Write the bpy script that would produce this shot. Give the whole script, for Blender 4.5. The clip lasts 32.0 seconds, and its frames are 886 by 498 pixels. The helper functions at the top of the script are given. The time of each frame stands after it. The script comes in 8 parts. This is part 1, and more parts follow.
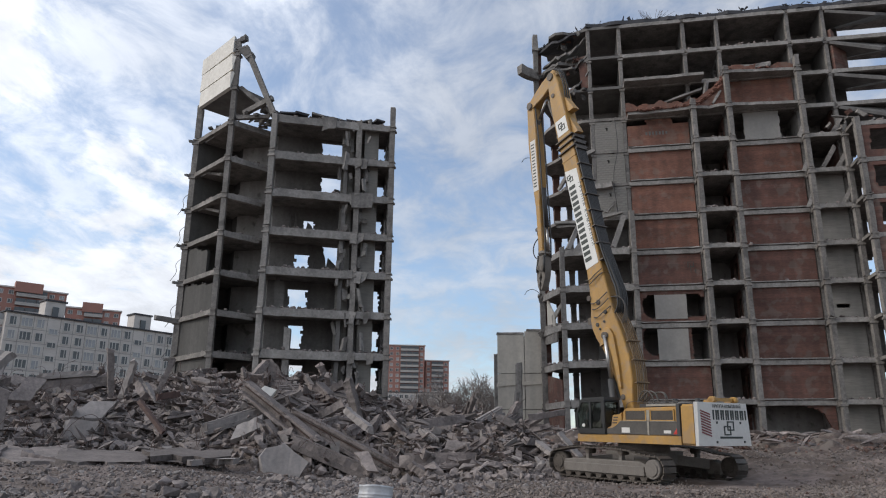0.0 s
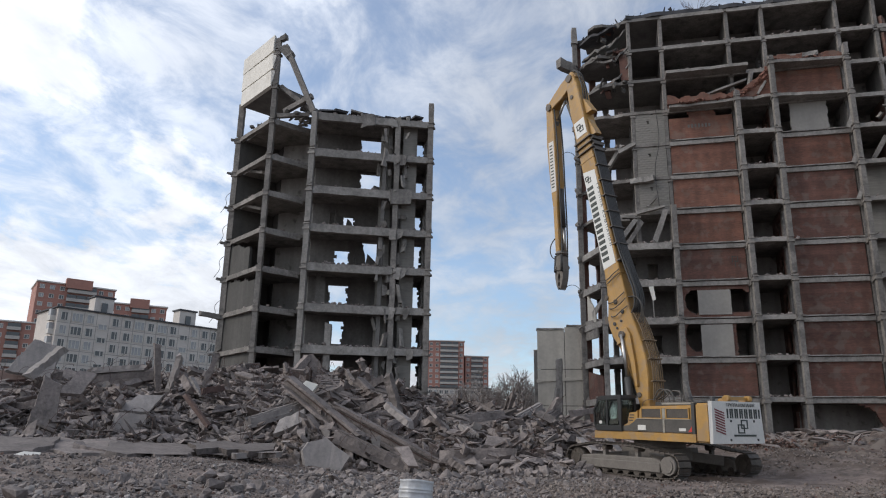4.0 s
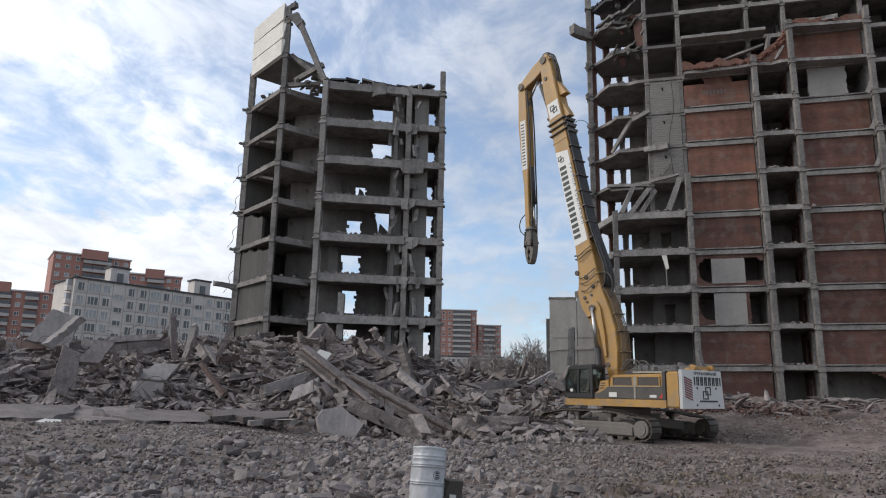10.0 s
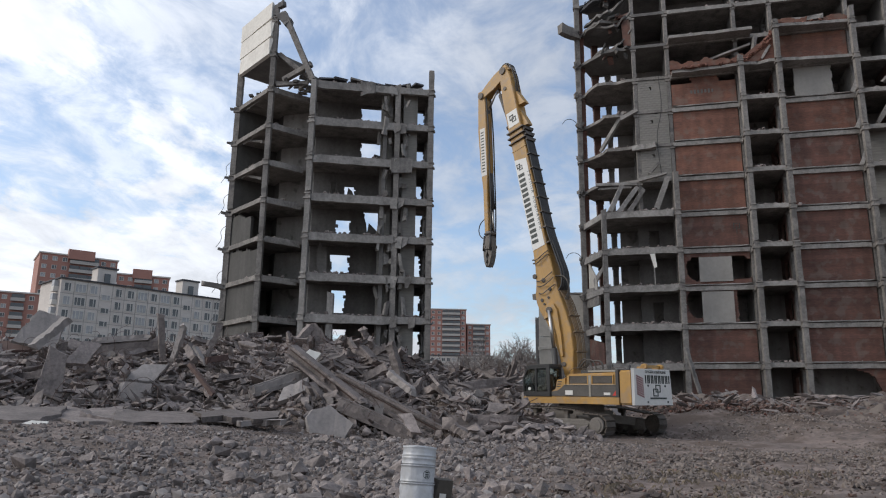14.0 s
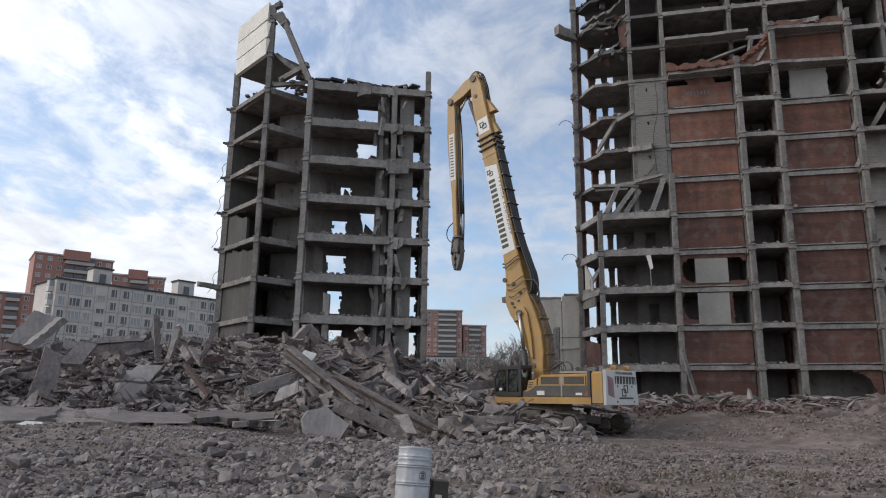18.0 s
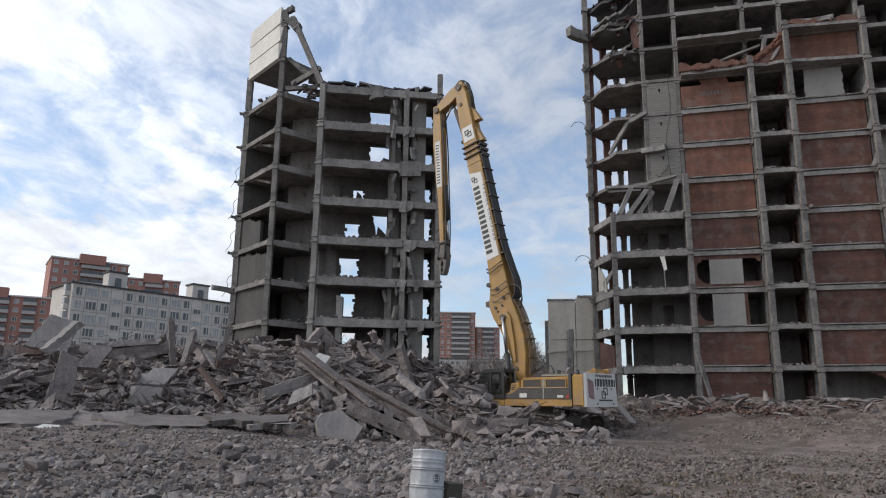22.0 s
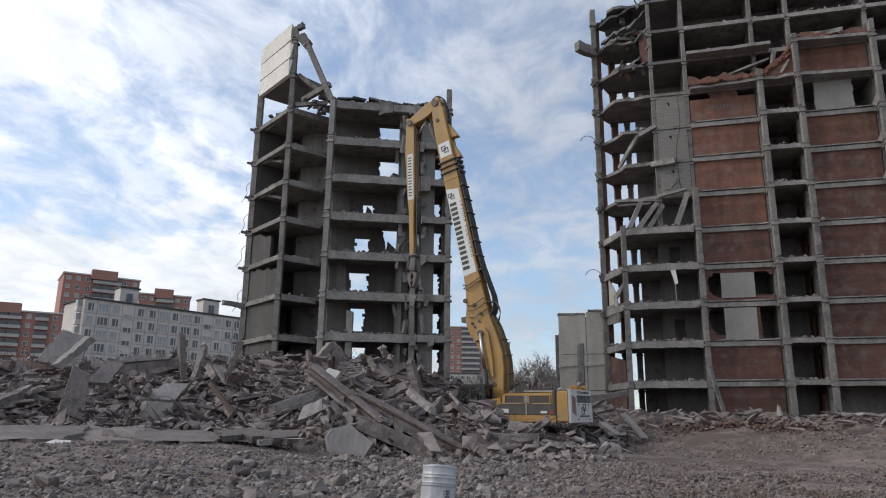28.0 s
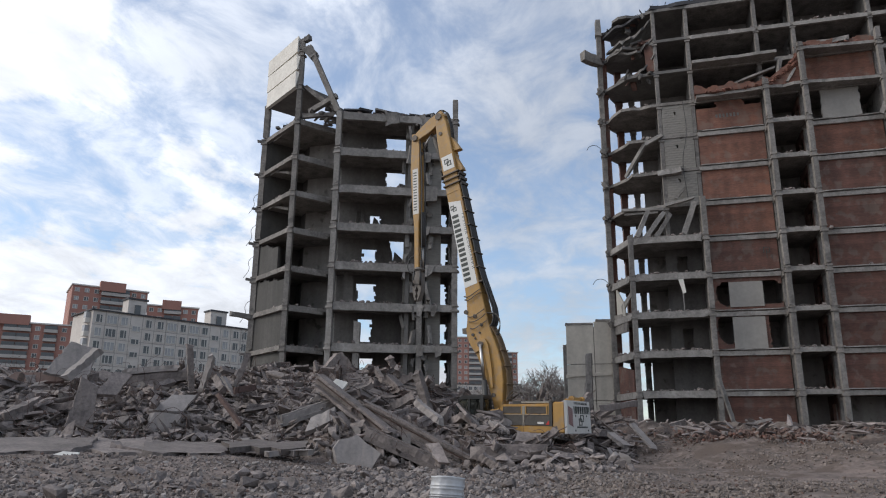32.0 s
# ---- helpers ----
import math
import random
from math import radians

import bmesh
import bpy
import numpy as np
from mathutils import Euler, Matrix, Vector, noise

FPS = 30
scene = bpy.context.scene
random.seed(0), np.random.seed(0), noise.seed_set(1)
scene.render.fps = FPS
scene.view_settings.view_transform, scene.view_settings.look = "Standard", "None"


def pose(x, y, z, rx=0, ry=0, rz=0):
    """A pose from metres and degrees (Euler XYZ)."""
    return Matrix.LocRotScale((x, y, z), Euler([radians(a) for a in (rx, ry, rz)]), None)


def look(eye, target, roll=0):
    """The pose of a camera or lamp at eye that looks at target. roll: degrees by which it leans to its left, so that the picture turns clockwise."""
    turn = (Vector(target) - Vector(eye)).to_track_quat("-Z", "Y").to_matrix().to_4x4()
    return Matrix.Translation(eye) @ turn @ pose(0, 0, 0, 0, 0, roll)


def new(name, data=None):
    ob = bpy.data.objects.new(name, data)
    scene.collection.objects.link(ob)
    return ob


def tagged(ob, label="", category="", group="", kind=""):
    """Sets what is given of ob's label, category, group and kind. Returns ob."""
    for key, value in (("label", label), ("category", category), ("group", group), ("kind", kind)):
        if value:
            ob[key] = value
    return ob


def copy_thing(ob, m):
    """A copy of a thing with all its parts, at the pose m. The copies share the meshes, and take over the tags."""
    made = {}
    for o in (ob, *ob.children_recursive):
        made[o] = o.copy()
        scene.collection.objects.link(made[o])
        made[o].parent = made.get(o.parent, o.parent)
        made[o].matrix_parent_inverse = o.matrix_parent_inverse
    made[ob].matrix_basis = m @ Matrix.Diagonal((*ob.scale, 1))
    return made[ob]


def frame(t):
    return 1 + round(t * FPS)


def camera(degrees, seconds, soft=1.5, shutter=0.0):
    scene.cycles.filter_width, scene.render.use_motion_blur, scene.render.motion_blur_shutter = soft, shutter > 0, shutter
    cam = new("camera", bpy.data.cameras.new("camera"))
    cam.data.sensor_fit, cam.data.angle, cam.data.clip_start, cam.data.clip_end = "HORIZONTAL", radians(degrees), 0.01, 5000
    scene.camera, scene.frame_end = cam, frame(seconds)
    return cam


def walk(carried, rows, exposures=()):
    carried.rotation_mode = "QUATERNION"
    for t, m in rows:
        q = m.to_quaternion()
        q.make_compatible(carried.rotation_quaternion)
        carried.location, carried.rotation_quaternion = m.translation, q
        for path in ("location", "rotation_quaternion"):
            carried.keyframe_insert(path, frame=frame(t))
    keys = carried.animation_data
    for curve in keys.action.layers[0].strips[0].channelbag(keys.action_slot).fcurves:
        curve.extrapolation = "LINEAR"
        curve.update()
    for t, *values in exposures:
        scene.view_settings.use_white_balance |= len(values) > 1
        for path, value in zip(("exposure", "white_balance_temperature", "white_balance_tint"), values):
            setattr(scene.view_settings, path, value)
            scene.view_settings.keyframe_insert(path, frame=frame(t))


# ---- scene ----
EYE = 1.5
FOV = 62.365
cam = camera(FOV, 32.0, soft=1.1)
TURNS = [  # seconds, turn to the right, tilt up, lean, in degrees
    (0, -0.000, 15.958, -0.515), (0.5, -0.621, 15.955, -0.571), (1, -1.086, 15.983, -0.678), (1.5, -1.563, 15.981, -0.665),
    (2, -2.041, 16.003, -0.726), (2.5, -2.404, 15.915, -0.776), (3, -2.748, 15.877, -0.983), (3.5, -3.007, 15.770, -1.072),
    (5.5, -3.658, 14.671, -0.963), (6, -4.011, 14.311, -0.946), (6.5, -4.367, 14.077, -0.980), (7, -4.623, 13.939, -1.089),
    (7.5, -4.681, 13.765, -1.079), (8, -4.667, 13.613, -1.078), (8.5, -4.529, 13.453, -1.089), (9, -4.374, 13.356, -1.092),
    (9.5, -4.286, 13.285, -1.154), (10, -4.111, 13.175, -1.111), (10.5, -3.914, 13.102, -1.050), (11, -3.780, 13.061, -0.994),
    (11.5, -3.618, 13.019, -0.971), (12, -3.500, 12.976, -0.927), (12.5, -3.380, 13.051, -0.886), (13, -3.357, 13.071, -0.785),
    (13.5, -3.232, 13.118, -0.748), (14, -3.240, 13.129, -0.731), (14.5, -3.263, 13.148, -0.727), (16.5, -3.115, 13.208, -0.781),
    (17, -3.040, 13.214, -0.833), (17.5, -2.956, 13.207, -0.806), (18, -2.943, 13.207, -0.788), (18.5, -2.984, 13.217, -0.748),
    (19, -3.043, 13.246, -0.787), (19.5, -3.141, 13.289, -0.768), (20, -3.270, 13.323, -0.779), (20.5, -3.353, 13.336, -0.776),
    (21, -3.547, 13.319, -0.776), (21.5, -3.685, 13.319, -0.694), (22, -3.970, 13.377, -0.703), (22.5, -4.159, 13.336, -0.782),
    (23, -4.379, 13.275, -0.754), (23.5, -4.701, 13.255, -0.860), (24, -4.876, 13.256, -0.839), (24.5, -5.004, 13.254, -0.852),
    (25, -5.043, 13.310, -0.667), (25.5, -5.111, 13.487, -0.581), (27.5, -4.871, 14.384, -0.662), (28, -4.768, 14.496, -0.693),
    (28.5, -4.704, 14.594, -0.703), (29, -4.653, 14.689, -0.681), (29.5, -4.667, 14.769, -0.744), (30, -4.696, 14.848, -0.708),
    (30.5, -4.725, 14.947, -0.632), (31, -4.842, 15.056, -0.572), (31.5, -5.004, 15.166, -0.451), (32, -5.334, 15.291, -0.554),
]


def aim(yaw, tilt, lean):
    return pose(0, 0, EYE, 90 + tilt, 0, -yaw) @ pose(0, 0, 0, 0, 0, -lean)


walk(cam, [(t, aim(a, b, c)) for t, a, b, c in TURNS],
     exposures=[(0, 0.06), (6, 0.06), (10, 0.12), (13, 0.08), (25, 0.08), (28, 0.06), (32, 0.06)])

# ---- sky and sun ----
SUN_AZ, SUN_EL = -98.0, 32.0      # degrees: to the left of the first view, above the horizon
world = bpy.data.worlds.new("sky")
scene.world = world
world.use_nodes = True


def sky_nodes():
    nt = world.node_tree
    nt.nodes.clear()
    N, L = nt.nodes.new, nt.links.new
    sky = N("ShaderNodeTexSky")
    sky.sky_type, sky.sun_disc = "NISHITA", False
    sky.sun_elevation, sky.sun_rotation = radians(SUN_EL), radians(SUN_AZ)
    sky.dust_density, sky.ozone_density = 0.6, 2.2
    co = N("ShaderNodeTexCoord")
    # cloud sheet: the direction divided by its height, so that clouds crowd towards the horizon
    sep = N("ShaderNodeSeparateXYZ")
    L(co.outputs["Generated"], sep.inputs[0])
    zz = N("ShaderNodeMath"); zz.operation = "ADD"; zz.inputs[1].default_value = 0.16
    L(sep.outputs["Z"], zz.inputs[0])
    zm = N("ShaderNodeMath"); zm.operation = "MAXIMUM"; zm.inputs[1].default_value = 0.06
    L(zz.outputs[0], zm.inputs[0])
    dx = N("ShaderNodeMath"); dx.operation = "DIVIDE"
    dy = N("ShaderNodeMath"); dy.operation = "DIVIDE"
    L(sep.outputs["X"], dx.inputs[0]); L(zm.outputs[0], dx.inputs[1])
    L(sep.outputs["Y"], dy.inputs[0]); L(zm.outputs[0], dy.inputs[1])
    cmb = N("ShaderNodeCombineXYZ")
    L(dx.outputs[0], cmb.inputs[0]); L(dy.outputs[0], cmb.inputs[1])
    mp = N("ShaderNodeMapping")
    mp.inputs["Rotation"].default_value = (0, 0, radians(28))
    mp.inputs["Scale"].default_value = (1.0, 0.72, 1)
    mp.inputs["Location"].default_value = (3.1, 1.4, 0)
    L(cmb.outputs[0], mp.inputs[0])
    n1 = N("ShaderNodeTexNoise")
    n1.inputs["Scale"].default_value, n1.inputs["Detail"].default_value = 1.9, 9
    n1.inputs["Roughness"].default_value, n1.inputs["Distortion"].default_value = 0.6, 0.15
    L(mp.outputs[0], n1.inputs["Vector"])
    n2 = N("ShaderNodeTexNoise")
    n2.inputs["Scale"].default_value, n2.inputs["Detail"].default_value = 0.55, 4
    L(mp.outputs[0], n2.inputs["Vector"])
    # cover grows towards the sun's side and the horizon
    wisp = N("ShaderNodeTexNoise")
    wisp.inputs["Scale"].default_value, wisp.inputs["Detail"].default_value = 5.5, 8
    wisp.inputs["Roughness"].default_value, wisp.inputs["Distortion"].default_value = 0.62, 0.4
    L(mp.outputs[0], wisp.inputs["Vector"])

    def math_node(op, a, b, c=None):
        m = N("ShaderNodeMath")
        m.operation = op
        for k, v in enumerate((a, b, c)):
            if v is None:
                continue
            if isinstance(v, (int, float)):
                m.inputs[k].default_value = v
            else:
                L(v, m.inputs[k])
        return m.outputs[0]

    def ranged(v, a, b, lo=0.0, hi=1.0):
        m = N("ShaderNodeMapRange")
        m.interpolation_type = "SMOOTHSTEP"
        m.inputs["From Min"].default_value, m.inputs["From Max"].default_value = a, b
        m.inputs["To Min"].default_value, m.inputs["To Max"].default_value = lo, hi
        L(v, m.inputs["Value"])
        return m.outputs[0]
    a, e = radians(SUN_AZ), radians(SUN_EL)
    side = N("ShaderNodeVectorMath"); side.operation = "DOT_PRODUCT"
    L(co.outputs["Generated"], side.inputs[0])
    side.inputs[1].default_value = (math.sin(a) * math.cos(e), math.cos(a) * math.cos(e), math.sin(e))
    sunward = side.outputs["Value"]
    cover = math_node("MULTIPLY_ADD", n2.outputs["Fac"], 0.75, n1.outputs["Fac"])
    cover = math_node("MULTIPLY_ADD", sunward, 0.2, cover)
    low = ranged(sep.outputs["Z"], 0.0, 0.40, 0.25, 0.0)
    low = math_node("MULTIPLY", low, ranged(sunward, -0.15, 0.3))
    cover = math_node("ADD", cover, low)
    dense = ranged(cover, 0.92, 1.05)
    thin = ranged(wisp.outputs["Fac"], 0.32, 0.66, 0.26, 0.92)
    veil = ranged(n2.outputs["Fac"], 0.34, 0.60, 0.72, 1.0)
    thin = math_node("MULTIPLY", thin, veil)
    fac = math_node("MAXIMUM", dense, thin)
    shade = ranged(n1.outputs["Fac"], 0.3, 0.75, 0.82, 1.08)
    glow = ranged(sunward, -0.1, 0.62, 4.5, 8.1)
    glow = math_node("MULTIPLY", glow, shade)
    glow = math_node("MULTIPLY", glow, ranged(wisp.outputs["Fac"], 0.3, 0.7, 0.84, 1.08))
    ccol = N("ShaderNodeVectorMath"); ccol.operation = "SCALE"
    ccol.inputs[0].default_value = (0.93, 0.975, 1.06)
    L(glow, ccol.inputs["Scale"])
    sat = N("ShaderNodeHueSaturation")
    sat.inputs["Saturation"].default_value, sat.inputs["Value"].default_value = 1.0, 1.3
    L(sky.outputs[0], sat.inputs["Color"])
    mix = N("ShaderNodeMix"); mix.data_type = "RGBA"
    L(fac, mix.inputs[0])
    L(sat.outputs[0], mix.inputs[6]); L(ccol.outputs[0], mix.inputs[7])
    bg = N("ShaderNodeBackground")
    bg.inputs["Strength"].default_value = 0.14
    L(mix.outputs[2], bg.inputs["Color"])
    out = N("ShaderNodeOutputWorld")
    L(bg.outputs[0], out.inputs["Surface"])


sky_nodes()
sun = new("sun", bpy.data.lights.new("sun", "SUN"))
sun.data.energy, sun.data.angle, sun.data.color = 1.6, radians(30), (1.0, 0.95, 0.88)
_a, _e = radians(SUN_AZ), radians(SUN_EL)
sun.matrix_world = look((-50, 30, 60), Vector((-50, 30, 60)) - Vector((math.sin(_a) * math.cos(_e), math.cos(_a) * math.cos(_e), math.sin(_e))))

# ---- materials ----


def surface(name, base, dark, rough=0.85, metal=0.0, scale=1.0, big=0.15, bump=0.3, coat=None, coat_at=0.62, random_tint=0.0, spread=0.5, courses=0.0, streak=0.0):
    """Base colour varied by fine grain and by broad stains, with fine relief; coat adds blotches of a second colour."""
    m = bpy.data.materials.new(name)
    m.use_nodes = True
    nt = m.node_tree
    N, L = nt.nodes.new, nt.links.new
    b = nt.nodes["Principled BSDF"]
    b.inputs["Roughness"].default_value, b.inputs["Metallic"].default_value = rough, metal
    co = N("ShaderNodeTexCoord")
    fine = N("ShaderNodeTexNoise")
    fine.inputs["Scale"].default_value, fine.inputs["Detail"].default_value = 5.0 * scale, 4
    fine.inputs["Roughness"].default_value = 0.6
    mid = N("ShaderNodeTexNoise")
    mid.inputs["Scale"].default_value, mid.inputs["Detail"].default_value = 1.1 * scale, 5
    broad = N("ShaderNodeTexNoise")
    broad.inputs["Scale"].default_value, broad.inputs["Detail"].default_value = big, 4
    for n in (fine, mid, broad):
        L(co.outputs["Object"], n.inputs["Vector"])
    if courses:        # drawn out sideways, like laid courses
        mpp = N("ShaderNodeMapping")
        mpp.inputs["Scale"].default_value = (1 / courses, 1 / courses, courses)
        L(co.outputs["Object"], mpp.inputs["Vector"]); L(mpp.outputs[0], fine.inputs["Vector"])
    mixf = N("ShaderNodeMath"); mixf.operation = "MULTIPLY_ADD"
    mixf.inputs[1].default_value = 0.40
    patch = N("ShaderNodeMath"); patch.operation = "MULTIPLY_ADD"; patch.inputs[1].default_value = 0.30
    L(fine.outputs["Fac"], mixf.inputs[0])
    half = N("ShaderNodeMath"); half.operation = "MULTIPLY"; half.inputs[1].default_value = 0.30
    L(broad.outputs["Fac"], half.inputs[0]); L(half.outputs[0], patch.inputs[2])
    L(mid.outputs["Fac"], patch.inputs[0]); L(patch.outputs[0], mixf.inputs[2])
    mr = N("ShaderNodeMapRange")
    mr.inputs["From Min"].default_value, mr.inputs["From Max"].default_value = 0.5 - spread * 0.4, 0.5 + spread * 0.4
    L(mixf.outputs[0], mr.inputs["Value"])
    mix = N("ShaderNodeMix"); mix.data_type = "RGBA"
    mix.inputs[6].default_value, mix.inputs[7].default_value = (*dark, 1), (*base, 1)
    L(mr.outputs[0], mix.inputs[0])
    col = mix.outputs[2]
    if coat:
        bl = N("ShaderNodeTexNoise")
        bl.inputs["Scale"].default_value, bl.inputs["Detail"].default_value = big * 3.5, 5
        L(co.outputs["Object"], bl.inputs["Vector"])
        cr = N("ShaderNodeMapRange")
        cr.inputs["From Min"].default_value, cr.inputs["From Max"].default_value = coat_at - 0.05, coat_at + 0.05
        L(bl.outputs["Fac"], cr.inputs["Value"])
        mx = N("ShaderNodeMix"); mx.data_type = "RGBA"
        mx.inputs[7].default_value = (*coat, 1)
        L(cr.outputs[0], mx.inputs[0]); L(col, mx.inputs[6])
        col = mx.outputs[2]
    if streak:         # stains that water has drawn down the face
        mps = N("ShaderNodeMapping")
        mps.inputs["Scale"].default_value = (1.1, 1.1, 0.12)
        L(co.outputs["Object"], mps.inputs["Vector"])
        ns = N("ShaderNodeTexNoise")
        ns.inputs["Scale"].default_value, ns.inputs["Detail"].default_value = 1.0, 5
        L(mps.outputs[0], ns.inputs["Vector"])
        sr = N("ShaderNodeMapRange")
        sr.inputs["From Min"].default_value, sr.inputs["From Max"].default_value = 0.36, 0.62
        sr.inputs["To Min"].default_value, sr.inputs["To Max"].default_value = 1 - streak, 1 + streak * 0.3
        L(ns.outputs["Fac"], sr.inputs["Value"])
        st = N("ShaderNodeHueSaturation")
        L(sr.outputs[0], st.inputs["Value"]); L(col, st.inputs["Color"])
        col = st.outputs[0]
    if random_tint:
        oi = N("ShaderNodeObjectInfo")
        gi = N("ShaderNodeNewGeometry")
        sm = N("ShaderNodeMath"); sm.operation = "ADD"
        L(oi.outputs["Random"], sm.inputs[0]); L(gi.outputs["Random Per Island"], sm.inputs[1])
        rr = N("ShaderNodeMapRange")
        rr.inputs["From Max"].default_value = 2.0
        rr.inputs["To Min"].default_value, rr.inputs["To Max"].default_value = 1 - random_tint, 1 + random_tint
        L(sm.outputs[0], rr.inputs["Value"])
        hs = N("ShaderNodeHueSaturation")
        L(rr.outputs[0], hs.inputs["Value"]); L(col, hs.inputs["Color"])
        col = hs.outputs[0]
    L(col, b.inputs["Base Color"])
    if bump:
        bp = N("ShaderNodeBump")
        bp.inputs["Strength"].default_value, bp.inputs["Distance"].default_value = bump, 0.04 / max(scale, 0.2)
        L(fine.outputs["Fac"], bp.inputs["Height"]); L(bp.outputs[0], b.inputs["Normal"])
    return m


CONCRETE = surface("weathered_concrete", (0.29, 0.266, 0.243), (0.135, 0.124, 0.114), scale=1.2, big=0.35, spread=0.30, bump=0.4, coat=(0.135, 0.125, 0.116), coat_at=0.61, streak=0.25)
PALE_CONCRETE = surface("pale_concrete", (0.36, 0.335, 0.31), (0.18, 0.167, 0.155), scale=1.0, big=0.5, spread=0.30, bump=0.35, coat=(0.21, 0.197, 0.183), coat_at=0.62, streak=0.15)
# dark tone, with the shade of deep rooms and hanging slabs put in
DARK_CONCRETE = surface("shaded_dark_concrete", (0.18, 0.17, 0.16), (0.115, 0.108, 0.102), scale=1.0, big=0.3, spread=0.3, bump=0.3, streak=0.2)
RUBBLE = surface("rubble_concrete", (0.28, 0.236, 0.219), (0.105, 0.09, 0.084), scale=1.6, big=0.6, random_tint=0.42, bump=0.5, spread=0.32)
RUBBLE_PALE = surface("pale_rubble", (0.33, 0.293, 0.274), (0.20, 0.18, 0.17), scale=1.3, big=0.8, random_tint=0.22, bump=0.25, spread=0.34)
GROUND = surface("dusty_ground", (0.222, 0.172, 0.15), (0.082, 0.066, 0.057), scale=0.9, big=0.25, bump=1.0, coat=(0.10, 0.074, 0.060), coat_at=0.53, spread=0.24)
SOIL = surface("brick_soil", (0.125, 0.092, 0.078), (0.05, 0.038, 0.033), scale=1.6, big=0.5, bump=1.0, coat=(0.15, 0.122, 0.104), coat_at=0.52, spread=0.22)
GRAVEL = surface("brown_gravel", (0.21, 0.172, 0.151), (0.09, 0.075, 0.065), scale=2.0, big=0.3, random_tint=0.45, spread=0.4)
BRICK = surface("red_brick", (0.162, 0.077, 0.057), (0.088, 0.047, 0.039), scale=1.5, big=0.4, coat=(0.145, 0.098, 0.080), coat_at=0.57, courses=2.4, random_tint=0.3, spread=0.26, streak=0.2)
GREY_BRICK = surface("grey_brick", (0.31, 0.29, 0.262), (0.155, 0.145, 0.13), scale=0.7, big=0.3, courses=2.6, streak=0.15)
PLASTER = surface("dusty_plaster", (0.38, 0.36, 0.34), (0.24, 0.226, 0.212), scale=0.9, big=0.4, coat=(0.16, 0.15, 0.14), coat_at=0.62, bump=0.2, streak=0.25)
# outer wall's own dark coat; on inner walls it holds painted shade
DARK_SHADED_RENDER = surface("dark_shaded_render", (0.092, 0.087, 0.081), (0.06, 0.057, 0.053), scale=1.0, big=0.35, bump=0.3, spread=0.34, streak=0.25)
SMOOTH_PLASTER = surface("smooth_plaster", (0.36, 0.338, 0.31), (0.26, 0.244, 0.224), scale=0.8, big=0.6, bump=0.1, streak=0.08)
ORANGE_BRICK = surface("orange_brick", (0.235, 0.106, 0.071), (0.12, 0.059, 0.045), scale=1.5, big=0.4, coat=(0.18, 0.11, 0.085), coat_at=0.58, courses=2.4, random_tint=0.2, spread=0.26, streak=0.2)
WHITE_PANEL = surface("white_cladding", (0.8, 0.77, 0.71), (0.55, 0.52, 0.47), scale=0.8, big=0.5)
BEIGE_PANEL = surface("beige_panel", (0.60, 0.555, 0.485), (0.42, 0.388, 0.34), scale=0.8, big=0.5, bump=0.15, streak=0.12, random_tint=0.12)
YELLOW = surface("yellow_paint", (0.47, 0.262, 0.062), (0.32, 0.185, 0.06), rough=0.5, scale=2.0, big=0.8, bump=0.05, coat=(0.34, 0.215, 0.10), coat_at=0.56, streak=0.18)
BLACK = surface("black_paint", (0.055, 0.052, 0.05), (0.028, 0.027, 0.026), rough=0.55, scale=2, big=0.6, bump=0.05)
STEEL = surface("worn_steel", (0.16, 0.135, 0.115), (0.06, 0.052, 0.045), rough=0.6, metal=0.5, scale=3, big=0.8, bump=0.1)
CHROME = surface("chrome_rod", (0.5, 0.49, 0.47), (0.36, 0.35, 0.34), rough=0.38, metal=1.0, bump=0)
WHITE_PAINT = surface("white_paint", (0.68, 0.655, 0.615), (0.53, 0.51, 0.48), rough=0.6, scale=2, big=0.9, bump=0.05)
INK = surface("dark_lettering", (0.05, 0.06, 0.055), (0.03, 0.035, 0.03), rough=0.6, bump=0)
ROOF_FELT = surface("tar_roof", (0.075, 0.075, 0.082), (0.04, 0.04, 0.045), scale=1.5, big=0.5)

# ---- helpers ----


def part(name, bm, material, parent=None, label=""):
    me = bpy.data.meshes.new(name)
    bm.to_mesh(me)
    bm.free()
    for mt in (material if isinstance(material, (list, tuple)) else [material]):
        me.materials.append(mt)
    ob = new(name, me)
    if parent:
        ob.parent = parent
    if label:
        ob["label"] = label
    return ob


def hexa(bm, pts, mat=0):
    """A solid from 8 corners: four below, four above, both counter-clockwise from above."""
    v = [bm.verts.new(p) for p in pts]
    for f in ((3, 2, 1, 0), (4, 5, 6, 7), (0, 1, 5, 4), (1, 2, 6, 5), (2, 3, 7, 6), (3, 0, 4, 7)):
        bm.faces.new([v[i] for i in f]).material_index = mat
    return v


def box(bm, c, size, rot=None, mat=0, jitter=0.0, rng=random):
    pts = []
    for z in (-0.5, 0.5):
        for x, y in ((-0.5, -0.5), (0.5, -0.5), (0.5, 0.5), (-0.5, 0.5)):
            p = Vector(((x + rng.uniform(-jitter, jitter)) * size[0], (y + rng.uniform(-jitter, jitter)) * size[1], (z + rng.uniform(-jitter, jitter)) * size[2]))
            if rot:
                p = rot @ p
            pts.append(p + Vector(c))
    return hexa(bm, pts, mat)


